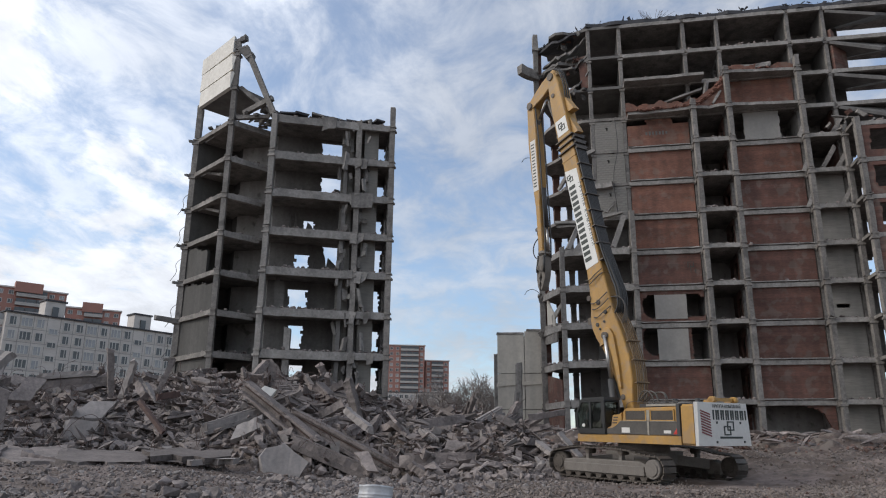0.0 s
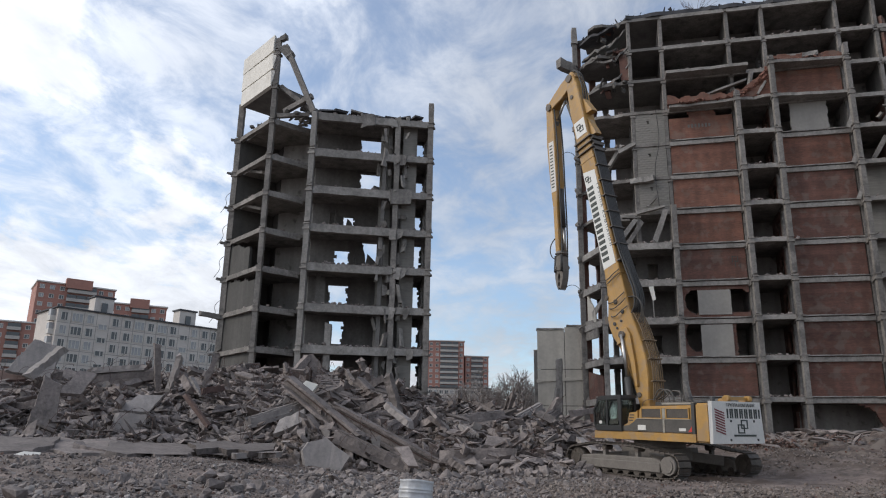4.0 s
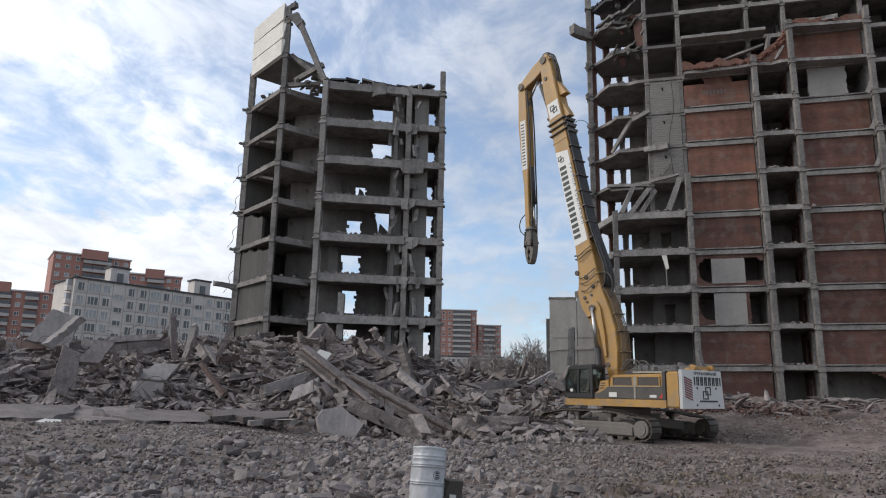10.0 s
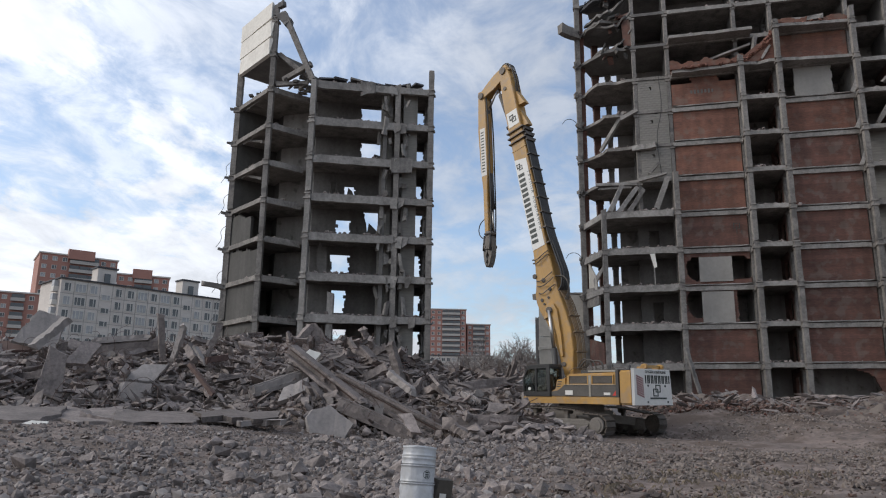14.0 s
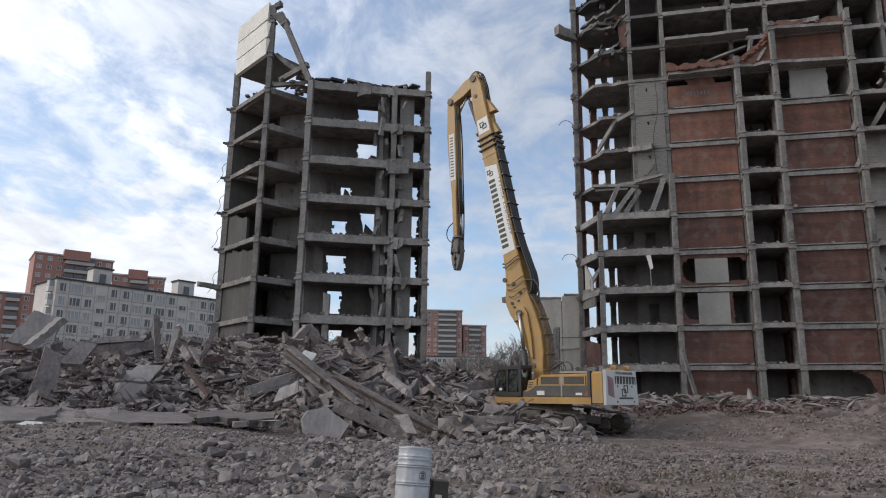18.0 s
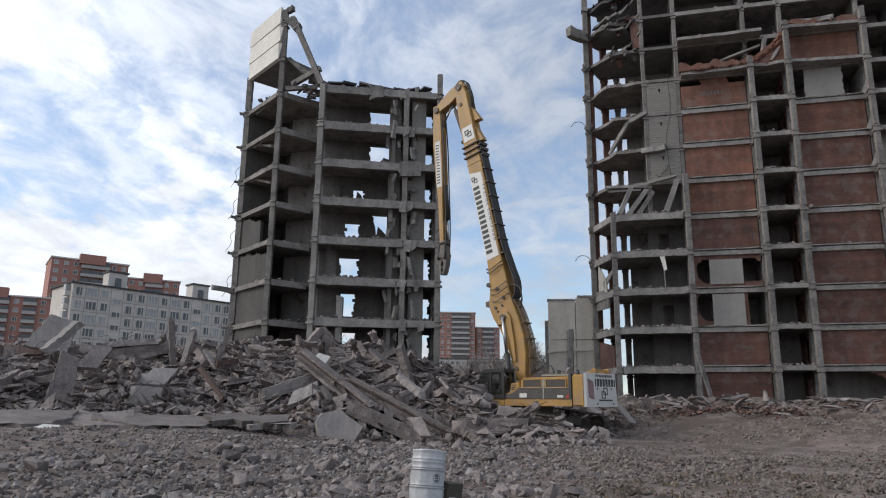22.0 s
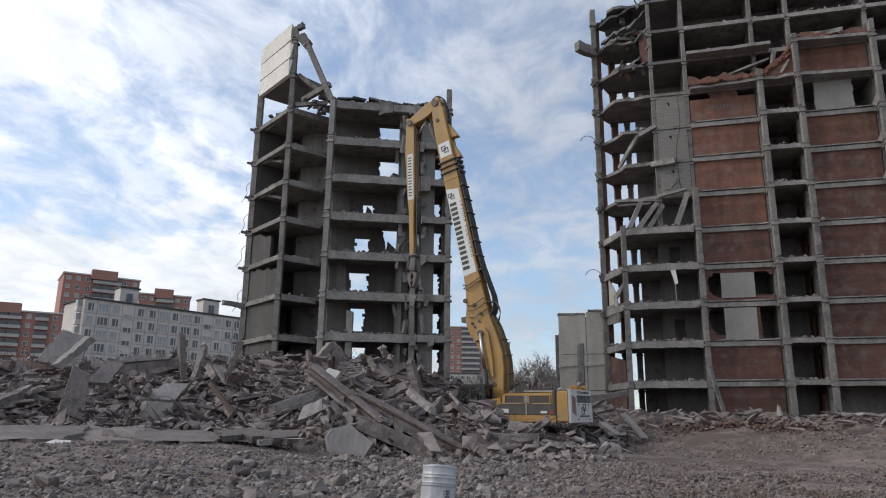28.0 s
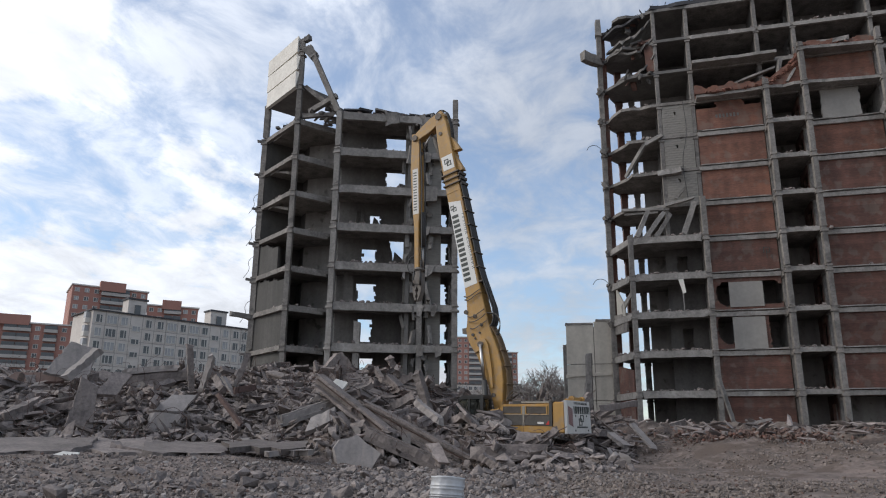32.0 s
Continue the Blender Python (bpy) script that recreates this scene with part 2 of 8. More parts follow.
def bar(bm, a, b, w, h, mat=0, jitter=0.0, rng=random, up=(0, 0, 1)):
    """A straight member of section w (sideways) by h from a to b."""
    a, b = Vector(a), Vector(b)
    d = b - a
    side = d.cross(Vector(up))
    if side.length < 1e-5:
        side = Vector((1, 0, 0))
    side.normalize()
    top = side.cross(d).normalized()
    rot = Matrix((d.normalized(), top.cross(d.normalized()) * 1.0, top)).transposed()
    return box(bm, (a + b) / 2, (d.length, w, h), rot, mat, jitter, rng)


def cyl(bm, a, b, r, n=12, r2=None, mat=0):
    a, b = Vector(a), Vector(b)
    d = (b - a).normalized()
    s = d.orthogonal().normalized()
    t = d.cross(s)
    r2 = r if r2 is None else r2
    lo = [bm.verts.new(a + (s * math.cos(i * math.tau / n) + t * math.sin(i * math.tau / n)) * r) for i in range(n)]
    hi = [bm.verts.new(b + (s * math.cos(i * math.tau / n) + t * math.sin(i * math.tau / n)) * r2) for i in range(n)]
    for i in range(n):
        j = (i + 1) % n
        f = bm.faces.new((lo[i], lo[j], hi[j], hi[i]))
        f.smooth = n > 8
        f.material_index = mat
    bm.faces.new(lo[::-1]).material_index = mat
    bm.faces.new(hi).material_index = mat


def prism(bm, poly, z0, z1, mat=0):
    """A flat plate with the outline poly (counter-clockwise) between two heights."""
    lo = [bm.verts.new((p[0], p[1], z0)) for p in poly]
    hi = [bm.verts.new((p[0], p[1], z1 + (p[2] if len(p) > 2 else 0))) for p in poly]
    n = len(poly)
    bm.faces.new(lo[::-1]).material_index = mat
    bm.faces.new(hi).material_index = mat
    for i in range(n):
        j = (i + 1) % n
        bm.faces.new((lo[i], lo[j], hi[j], hi[i])).material_index = mat


def torn(poly, edges, amount, rng, step=0.7):
    """The outline with the edges of those numbers broken into a ragged line."""
    out = []
    for i, p in enumerate(poly):
        q = poly[(i + 1) % len(poly)]
        out.append(p)
        if i in edges:
            d = Vector((q[0] - p[0], q[1] - p[1]))
            n = max(2, int(d.length / step))
            nrm = Vector((-d.y, d.x)).normalized()
            for k in range(1, n):
                o = rng.uniform(-0.2, 1) * amount
                out.append((p[0] + d.x * k / n + nrm.x * o, p[1] + d.y * k / n + nrm.y * o))
    return out


def empty(name, label, category, group="", kind=""):
    return tagged(new(name), label, category, group, kind)


def broken_wall(bm, a, b, z0, z1, thick, holes, rng, cell=0.3, ragged=0.25, top=None, course=0.3, bites=()):
    """A wall from a to b (plan) built in courses; holes are (s0, s1, za, zb) along it, with ragged edges; top(s) lowers its upper edge."""
    a, b = Vector((a[0], a[1])), Vector((b[0], b[1]))
    ln = (b - a).length
    d = (b - a) / ln
    n = Vector((-d.y, d.x)) * thick / 2
    rows = max(1, round((z1 - z0) / course))
    dz = (z1 - z0) / rows
    for r in range(rows):
        za = z0 + r * dz
        zm = za + dz / 2
        cuts = []
        for s0, s1, ha, hb, *rag in holes:
            g = rag[0] if rag else ragged
            if ha < zm < hb:
                cuts.append((s0 + rng.uniform(-g, g), s1 + rng.uniform(-g, g)))
        for sc, zc, rs, rz in bites:          # rounded breaks
            q = 1 - ((zm - zc) / rz) ** 2
            if q > 0:
                cuts.append((sc - rs * math.sqrt(q) + rng.uniform(-0.07, 0.07), sc + rs * math.sqrt(q) + rng.uniform(-0.07, 0.07)))
        if top:
            s = 0.0
            while s < ln:
                if top(s + cell / 2) < zm:
                    cuts.append((s, s + cell))
                s += cell
        cuts.sort()
        s = 0.0
        spans = []
        for c0, c1 in cuts:
            if c0 > s:
                spans.append((s, min(c0, ln)))
            s = max(s, c1)
        if s < ln:
            spans.append((s, ln))
        for s0, s1 in spans:
            if s1 - s0 < 0.05:
                continue
            p, q = a + d * s0, a + d * s1
            hexa(bm, [(p.x + n.x * k, p.y + n.y * k, z) if w == 0 else (q.x + n.x * k, q.y + n.y * k, z)
                      for z in (za, za + dz) for k, w in ((-1, 0), (-1, 1), (1, 1), (1, 0))])


def loft(bm, a, b, w, h, rng, n=6, rough=0.05, mat=0):
    """One solid member from a to b of about w by h, with worn, slightly uneven faces and broken ends."""
    a, b = Vector(a), Vector(b)
    d = (b - a)
    side = d.cross(Vector((0, 0, 1)))
    if side.length < 1e-4 * d.length:
        side = Vector((1, 0, 0))
    side.normalize()
    top = side.cross(d).normalized()
    rings = []
    for i in range(n + 1):
        c = a + d * (i / n)
        e = rough * (3 if i in (0, n) else 1)
        ring = []
        for sx, sy in ((-1, -1), (1, -1), (1, 1), (-1, 1)):
            p = c + side * (sx * w / 2 + rng.uniform(-e, e) * w) + top * (sy * h / 2 + rng.uniform(-e, e) * h)
            if i in (0, n):
                p += d.normalized() * rng.uniform(-0.5, 0.5) * min(w, h)
            ring.append(bm.verts.new(p))
        rings.append(ring)
    for r, q in zip(rings, rings[1:]):
        for i in range(4):
            j = (i + 1) % 4
            bm.faces.new((r[i], r[j], q[j], q[i])).material_index = mat
    bm.faces.new(rings[0][::-1]).material_index = mat
    bm.faces.new(rings[-1]).material_index = mat
    bmesh.ops.recalc_face_normals(bm, faces=bm.faces[:])

# ---- ground ----
PATH_A, PATH_B = Vector((8.74, 32.75)), Vector((-0.2, 41.2))


def smooth(t):
    t = min(1.0, max(0.0, t))
    return t * t * (3 - 2 * t)


CREST = ((-60, 5.0), (-35, 5.4), (-26, 5.5), (-17, 6.3), (-9, 5.8), (-4, 4.6), (0, 3.9), (5, 3.3), (10, 2.8), (30, 2.6), (60, 2.6))


def crest(az):
    for (a, h), (b, g) in zip(CREST, CREST[1:]):
        if a <= az <= b:
            return h + (g - h) * (az - a) / (b - a)
    return 2.6 if az > 0 else 6.0


def ground_height(x, y):
    r = math.hypot(x, y)
    az = math.degrees(math.atan2(x, y))
    if r < 1:
        return 0.0
    w = smooth((105 - abs(az)) / 40)
    low = 0.58 * smooth((r - 12) / 20) + 0.72 * smooth((-az - 9) / 14) * smooth((r - 13) / 21)
    toe = 32.5 + 1.5 * noise.noise((az * 0.12, 0.3, 5)) + 1.6 * smooth((-az - 13) / 4)
    rise = 1 - (1 - min(1.0, max(0.0, (r - toe) / 19))) ** 1.7
    h = low + (crest(az) - low) * rise
    if r > 62:
        h *= 1 - smooth((r - 62) / 60)
    p = Vector((x, y))
    d = PATH_B - PATH_A
    k = min(1.08, max(-0.4, (p - PATH_A).dot(d) / d.length_squared))
    ds = (p - (PATH_A + d * k)).length
    h = min(h, 0.74 + 0.25 * min(1, max(0, k)) + (0.3 + 0.6 * smooth((7 - az) / 2)) * max(0.0, ds - 2.9) + 1.3 * smooth((6.2 - az) / 4.2) * smooth((ds - 2.25) / 0.8))
    h += 0.4 * math.exp(-((x - 2.5) ** 2 + (y - 32.8) ** 2) / 3.0) * smooth((ds - 2.4) / 0.8)
    h += 1.0 * math.exp(-((x + 1.3) ** 2 + (y - 36.4) ** 2) / 2.2) * smooth((ds - 2.5) / 0.8)
    h *= w
    if r < 75:
        n = noise.fractal((x * 0.35, y * 0.35, 1.7), 1.0, 2.0, 4)
        n2 = noise.fractal((x * 1.3, y * 1.3, 7.7), 1.0, 2.0, 3)
        h += (0.05 + 0.3 * smooth((r - 28) / 10) * smooth((ds - 3) / 3)) * n + 0.05 * n2 * smooth((ds - 1) / 3)
        if r < 48:
            h += 0.045 * noise.noise((x * 4.1, y * 4.1, 2.2)) + 0.022 * noise.noise((x * 9.7, y * 9.7, 4.2))
    return h


def build_ground():
    rad = [0.0]
    r = 0.6
    while r < 70:
        rad.append(r)
        r += 0.07 + r * 0.0045
    while r < 4200:
        rad.append(r)
        r *= 1.18
    az = []
    a = -180.0
    while a < 180:
        az.append(a)
        a += 0.3 if -40 <= a < 40 else 5
    verts, faces = [(0, 0, 0)], []
    m = len(az)
    for r in rad[1:]:
        for a in az:
            x, y = r * math.sin(radians(a)), r * math.cos(radians(a))
            verts.append((x, y, ground_height(x, y)))
    for i in range(m):
        faces.append((0, 1 + (i + 1) % m, 1 + i))
    for k in range(len(rad) - 2):
        o = 1 + k * m
        for i in range(m):
            j = (i + 1) % m
            faces.append((o + i, o + j, o + m + j, o + m + i))
    me = bpy.data.meshes.new("ground")
    me.from_pydata(verts, [], faces)
    me.materials.append(GROUND)
    for p in me.polygons:
        p.use_smooth = True
    return tagged(new("ground", me), "trampled grey-brown earth covered in concrete dust", "ground", kind="structure")


build_ground()


def soil_mound():
    """Lumpy bank of earth and broken brick along the foot of the standing building."""
    rows, cols = 110, 210
    verts, faces = [], []
    for i in range(rows):
        r = 39.5 + 17.5 * i / (rows - 1)
        for j in range(cols):
            az = 5.5 + 33 * j / (cols - 1)
            x, y = r * math.sin(radians(az)), r * math.cos(radians(az))
            start = 42.2 + 1.6 * noise.noise((az * 0.25, 2.0, 9.0)) - 2.5 * smooth((az - 18) / 8)
            m = smooth((r - start) / 2.6) * smooth((az - 5.5) / 2.5)
            lump = noise.fractal((x * 0.42, y * 0.42, 3.1), 1.0, 2.0, 3)
            fine = noise.fractal((x * 1.7, y * 1.7, 6.4), 1.0, 2.0, 4)
            verts.append((x, y, ground_height(x, y) - 0.3 + m * (0.55 + 0.45 * lump + 0.2 * fine)))
    for i in range(rows - 1):
        for j in range(cols - 1):
            o = i * cols + j
            faces.append((o, o + 1, o + cols + 1, o + cols))
    me = bpy.data.meshes.new("soil_bank")
    me.from_pydata(verts, [], faces)
    me.materials.append(SOIL)
    for p in me.polygons:
        p.use_smooth = True
    return tagged(new("soil_bank", me), "lumpy bank of brown earth and broken brick along the building's foot", "earth", kind="stuff")


soil_mound()

# ---- the large building that is still standing ----
LEVEL0, STOREY = 2.86, 3.0
U = Vector((math.cos(radians(-10.5)), math.sin(radians(-10.5))))
V = Vector((-U.y, U.x))
FRONT = Vector((9.55, 57.3))
BAY = 2.866


ALONG = ((-3, -2.97), (0, 0.03), (2, 2.02), (4, 3.93), (5, 4.915), (7, 6.91), (8, 7.9), (12, 11.9))
OUTER = ((-3, 0), (2, 0), (4, -0.35), (5, -0.25), (7, 0.2), (8, 0.25), (12, 0.25))


def table(x, rows):
    for (a, p), (b, q) in zip(rows, rows[1:]):
        if a <= x <= b:
            return p + (q - p) * (x - a) / (b - a)
    return rows[-1][1]


def rp(s, v, z=None):
    if v < 1.2:
        v += table(s, OUTER) * (1 - max(0.0, v) / 1.2)
    p = FRONT + U * (table(s, ALONG) * BAY) + V * v
    return (p.x, p.y) if z is None else (p.x, p.y, z)


def lev(k):
    return LEVEL0 + STOREY * k


def column(parent, p, z0, z1, w, rng, mat, levels=(), lean=(0, 0), name="column", label=""):
    """A square column with a collar of corbels at each storey."""
    bm = bmesh.new()
    cuts = [z0] + [z for z in levels if z0 + 0.5 < z < z1 - 0.3] + [z1]
    for za, zb in zip(cuts, cuts[1:]):
        f = lambda z: (p[0] + lean[0] * (z - z0), p[1] + lean[1] * (z - z0), z)
        o = rng.uniform(-0.015, 0.015)
        loft(bm, (f(za)[0] + o, f(za)[1] + o, za), (f(zb)[0] + o, f(zb)[1], zb), w, w, rng, 7, 0.022)
        if zb != z1:
            c = f(zb)
            box(bm, (c[0], c[1], zb - 0.42), (w + 0.16, w + 0.16, 0.16), Euler((0, 0, radians(-10.5))).to_matrix())
            box(bm, (c[0], c[1], zb - 0.05), (w + 0.1, w + 0.1, 0.1), Euler((0, 0, radians(-10.5))).to_matrix())
    return part(name, bm, mat, parent, label)


def block_courses(b, k):
    """Single grey blocks standing a little proud of the wall behind them."""
    rng = random.Random(k)
    bm = bmesh.new()
    box(bm, (0, 0, 0), (0.385, 0.03, 0.185))
    bevelled_box = bpy.data.meshes.new("block")
    bm.to_mesh(bevelled_box); bm.free()
    bevelled_box.materials.append(GREY_BRICK)
    turn = Euler((0, 0, radians(-10.5)))
    for row in range(13):
        for i in range(6):
            s = 1.19 + (i + 0.5 * (row % 2)) * 0.138
            if s > 1.93 or rng.random() < 0.1 or (row in (9, 10) and i in (2, 3)):
                continue
            o = new("block", bevelled_box)
            o.parent = b
            o.location, o.rotation_euler = rp(s, 1.37 - 0.13 + rng.uniform(-0.008, 0.006), lev(k) + 0.1 + row * 0.205), turn


def build_main():
    rng = random.Random(11)
    b = empty("demolished_building", "half-demolished twelve-storey frame building with concrete columns and red brick infill", "building", kind="structure")
    W = 1.25
    levels = [lev(k) for k in range(0, 13)]
    base = 1.6
    # outer row of free-standing columns
    for s, top in ((0, lev(5) + 0.25), (2, lev(6) + 0.15), (4, lev(9) + 0.4), (5, lev(10) + 0.35), (7, lev(10) + 0.9), (8, lev(8) + 0.5)):
        column(b, rp(s, 0), base, top, 0.37, rng, CONCRETE, levels)
    # inner row on the wall line
    for s, z0 in ((1.05, lev(5)), (2, base), (4, base), (5, base), (7, base), (8, base), (10, base), (11, base)):
        column(b, rp(s, W + 0.12), z0, lev(12), 0.29, rng, CONCRETE, levels)
    # far end of the block
    column(b, (8.52, 61.16), base, lev(12) + 0.9, 0.42, rng, CONCRETE, levels)
    for p, w, mt in (((10.35, 63.1), 0.55, BRICK), ((11.45, 62.9), 0.42, CONCRETE), ((8.9, 61.6), 0.5, BRICK)):
        column(b, p, base, lev(11), w, rng, mt, levels)
    for k in range(0, 11):
        bm = bmesh.new()
        broken_wall(bm, (11.75 + 0.055 * k, 62.9), rp(2.0, 6.0), lev(k), lev(k + 1) - 0.26, 0.3, [], rng)
        part("back_wall", bm, PLASTER, b)
    D = 6.0
    # floors of the open corner
    for k in range(1, 13):
        z = lev(k)
        if k <= 5:
            poly = [rp(0, -0.1), rp(2, -0.1), rp(2, D), (10.0, 63.3), (8.5, 61.3)]
            edges = (0, 4) if k < 5 else (4,)
            am = 0.12
        else:
            poly = [rp(0.05 + rng.uniform(-0.1, 0.15), W + 0.2), rp(1.05, W - 0.1), rp(2, W - 0.1), rp(2, D), (10.0, 63.3), (8.5, 61.5)]
            edges, am = ((0, 5), 0.35) if k < 10 else ((0, 4, 5), 0.5)
        bm = bmesh.new()
        prism(bm, torn(poly, edges, am, rng), z - 0.26, z)
        # topmost floors take the dark tone that holds their shade
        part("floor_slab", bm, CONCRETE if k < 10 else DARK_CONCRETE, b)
        if k <= 5:
            bm = bmesh.new()
            loft(bm, rp(0.08, 0, z - 0.28), rp(1.93, 0, z - 0.28), 0.3, 0.5, rng, 10, 0.05)
            part("edge_beam", bm, PALE_CONCRETE, b)
            bm = bmesh.new()
            bar(bm, rp(0, 0, z - 0.28), (8.6, 61.0, z - 0.28), 0.3, 0.5, jitter=0.04, rng=rng)
            part("edge_beam", bm, PALE_CONCRETE, b)
    # floors behind the brick front
    for k in range(1, 13):
        z = lev(k)
        for s0, s1 in ((2, 4), (4, 5), (5, 7), (7, 8), (8, 10.6)):
            open_bay = (s0, s1) in ((4, 5), (7, 8))
            v0 = 0.05 if open_bay and ((s0 == 4 and k <= 8) or (s0 == 7 and k <= 8)) else W - 0.12
            if s0 == 8:
                v0 = -1.7 if k <= 8 else W - 0.1
            dp = 9.5 if s0 < 8 else 5.0
            poly = [rp(s0, v0), rp(s1, v0), rp(s1, dp), rp(s0, dp)]
            bm = bmesh.new()
            prism(bm, torn(poly, (0,), 0.12 if open_bay else 0.04, rng), z - 0.24, z)
            part("floor_slab", bm, CONCRETE, b)
            bm = bmesh.new()
            loft(bm, rp(s0 + 0.05, v0 + 0.05, z - 0.19), rp(s1 - 0.05, v0 + 0.05, z - 0.19), 0.24, 0.34, rng, 12, 0.03)
            part("edge_beam", bm, PALE_CONCRETE, b)
    # second, lower ledge under the beam of each brick bay
    for k in range(1, 9):
        for s0, s1 in ((2, 4), (5, 7)):
            bm = bmesh.new()
            loft(bm, rp(s0 + 0.08, W - 0.1, lev(k) + 0.1), rp(s1 - 0.08, W - 0.1, lev(k) + 0.1), 0.34, 0.09, rng, 10, 0.12)
            part("ledge", bm, PALE_CONCRETE, b)
    # stub beams from the wall line to the outer columns
    for s, kt in ((2, 6), (4, 9), (5, 10), (7, 10), (8, 8)):
        for k in range(1, kt + 1):
            bm = bmesh.new()
            bar(bm, rp(s, 0.1, lev(k) - 0.3), rp(s, W, lev(k) - 0.3), 0.3, 0.35, jitter=0.03, rng=rng)
            part("stub_beam", bm, CONCRETE, b)
    # brick infill
    def infill(s0, s1, k, holes=(), mat=None, top=None, name="brick_wall", h=None, bites=()):
        bm = bmesh.new()
        a, c = rp(s0, W + 0.12), rp(s1, W + 0.12)
        broken_wall(bm, a, c, lev(k), lev(k + 1) - 0.25 if h is None else lev(k) + h, 0.25, holes, rng, top=top, cell=0.15, course=0.3 if not (bites or top) else 0.13, bites=bites)
        return part(name, bm, (ORANGE_BRICK if k >= (5 if s0 < 5 else 7) else BRICK) if mat is None else mat, b)
    L2 = 2 * BAY
    for k in range(0, 9):
        if k in (2, 3):
            if k == 3:
                infill(2.08, 3.92, k, bites=((1.0, lev(k) + 1.4, 0.72, 0.95), (4.05, lev(k) + 1.45, 1.15, 0.95), (4.7, lev(k) + 1.1, 0.7, 0.55)))
            else:
                infill(2.08, 3.92, k, [(3.9, 5.8, lev(k) + 0.1, lev(k) + 2.9, 0.1)], bites=((0.95, lev(k) + 1.75, 0.78, 1.25), (1.1, lev(k) + 2.3, 0.6, 0.9)))
            bm = bmesh.new()
            bar(bm, rp(2.55, W - 0.06, lev(k) + 1.3), rp(3.4, W - 0.06, lev(k) + 1.3), 0.1, 2.55) if k == 2 else bar(bm, rp(2.53, W - 0.04, lev(k) + 1.33), rp(3.42, W - 0.04, lev(k) + 1.33), 0.1, 1.95)
            part("wall_panel", bm, SMOOTH_PLASTER, b, "pale plastered panel in the broken brick wall")
        else:
            infill(2.08, 3.92, k, [(0.1, 1.6, lev(8) + 2.1, lev(9), 0.2), (3.6, 5.2, lev(8) + 2.0, lev(9), 0.2)] if k == 8 else ())
        if k == 8:
            infill(5.08, 6.92, k, [(-0.1, 1.15, lev(k), lev(k + 1), 0.05), (3.9, 5.5, lev(k), lev(k + 1), 0.05)], mat=SMOOTH_PLASTER)
        elif k == 0:
            infill(5.08, 6.92, k, [(0.0, 3.4, lev(k), lev(k) + 2.6, 0.1)], bites=((3.3, lev(k) + 1.0, 1.5, 1.5),))
        else:
            infill(5.08, 6.92, k)
        infill(7.08, 7.92, k, [(0.6, 1.6, lev(3) + 1.0, lev(3) + 1.3, 0.1)] if k == 3 else (), mat=GREY_BRICK) if k < 7 else None
    infill(5.08, 6.92, 9, h=2.6)
    infill(2.08, 6.95, 9, h=0.55, top=lambda s: lev(9) + 0.6 - 0.35 * abs(math.sin(s * 1.3)))
    for k in range(6, 9):
        infill(1.12, 1.95, k, [(0.9, 1.1, lev(k) + 1.9, lev(k) + 2.2, 0.02), (1.3, 1.5, lev(k) + 2.3, lev(k) + 2.6, 0.02)], mat=GREY_BRICK)
        block_courses(b, k)
    # inner walls that close the bays; high up, shade is put into darker colour
    for k in range(0, 12):
        for s0, s1 in ((2.0, 8.1),):
            bm = bmesh.new()
            broken_wall(bm, rp(s0, 5.2), rp(s1, 5.2), lev(k), lev(k + 1) - 0.24, 0.25,
                        [] if k < 9 else [(rng.uniform(2, 20), rng.uniform(4, 22), lev(k) + 1, lev(k + 1))], rng)
            part("inner_wall", bm, PLASTER, b)
        for s in (4, 5, 7, 8):
            bm = bmesh.new()
            broken_wall(bm, rp(s, W + 0.3), rp(s, 5.0), lev(k), lev(k + 1) - 0.24, 0.2, [(0.8, 2.2, lev(k), lev(k) + 2.1, 0.1)] if s in (5,) else [], rng)
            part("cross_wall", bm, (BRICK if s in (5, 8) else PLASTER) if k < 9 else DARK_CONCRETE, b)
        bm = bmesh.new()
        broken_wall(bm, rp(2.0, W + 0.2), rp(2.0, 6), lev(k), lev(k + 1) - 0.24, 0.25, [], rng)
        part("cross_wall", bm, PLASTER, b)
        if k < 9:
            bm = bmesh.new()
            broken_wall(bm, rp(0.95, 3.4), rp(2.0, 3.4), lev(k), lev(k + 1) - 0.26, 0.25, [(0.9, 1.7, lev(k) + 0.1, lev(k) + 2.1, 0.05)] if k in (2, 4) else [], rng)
            # shade of the open corner is put into this wall's colour
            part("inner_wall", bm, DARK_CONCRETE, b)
    # right wing
    for s in (8.12, 9.2, 10.4):
        column(b, rp(s, -1.7), base, lev(8) + 0.3, 0.4, rng, BRICK if s > 9 else CONCRETE, levels)
    for k in range(0, 8):
        bm = bmesh.new()
        broken_wall(bm, rp(8.2, -1.6), rp(10.4, -1.6), lev(k), lev(k + 1) - 0.4, 0.3, [(0.55, 2.3, lev(k) + 0.6, lev(k) + 2.3, 0.1), (3.4, 5.2, lev(k) + 0.6, lev(k) + 2.3, 0.1)], rng)
        part("brick_wall", bm, BRICK, b)
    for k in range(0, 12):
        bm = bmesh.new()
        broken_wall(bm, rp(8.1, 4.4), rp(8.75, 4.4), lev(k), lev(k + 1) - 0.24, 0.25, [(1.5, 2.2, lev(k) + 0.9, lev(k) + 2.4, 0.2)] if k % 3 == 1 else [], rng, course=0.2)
        # upper storeys darker, their shade put into the colour
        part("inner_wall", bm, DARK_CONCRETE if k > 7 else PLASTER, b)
    # roof
    bm = bmesh.new()
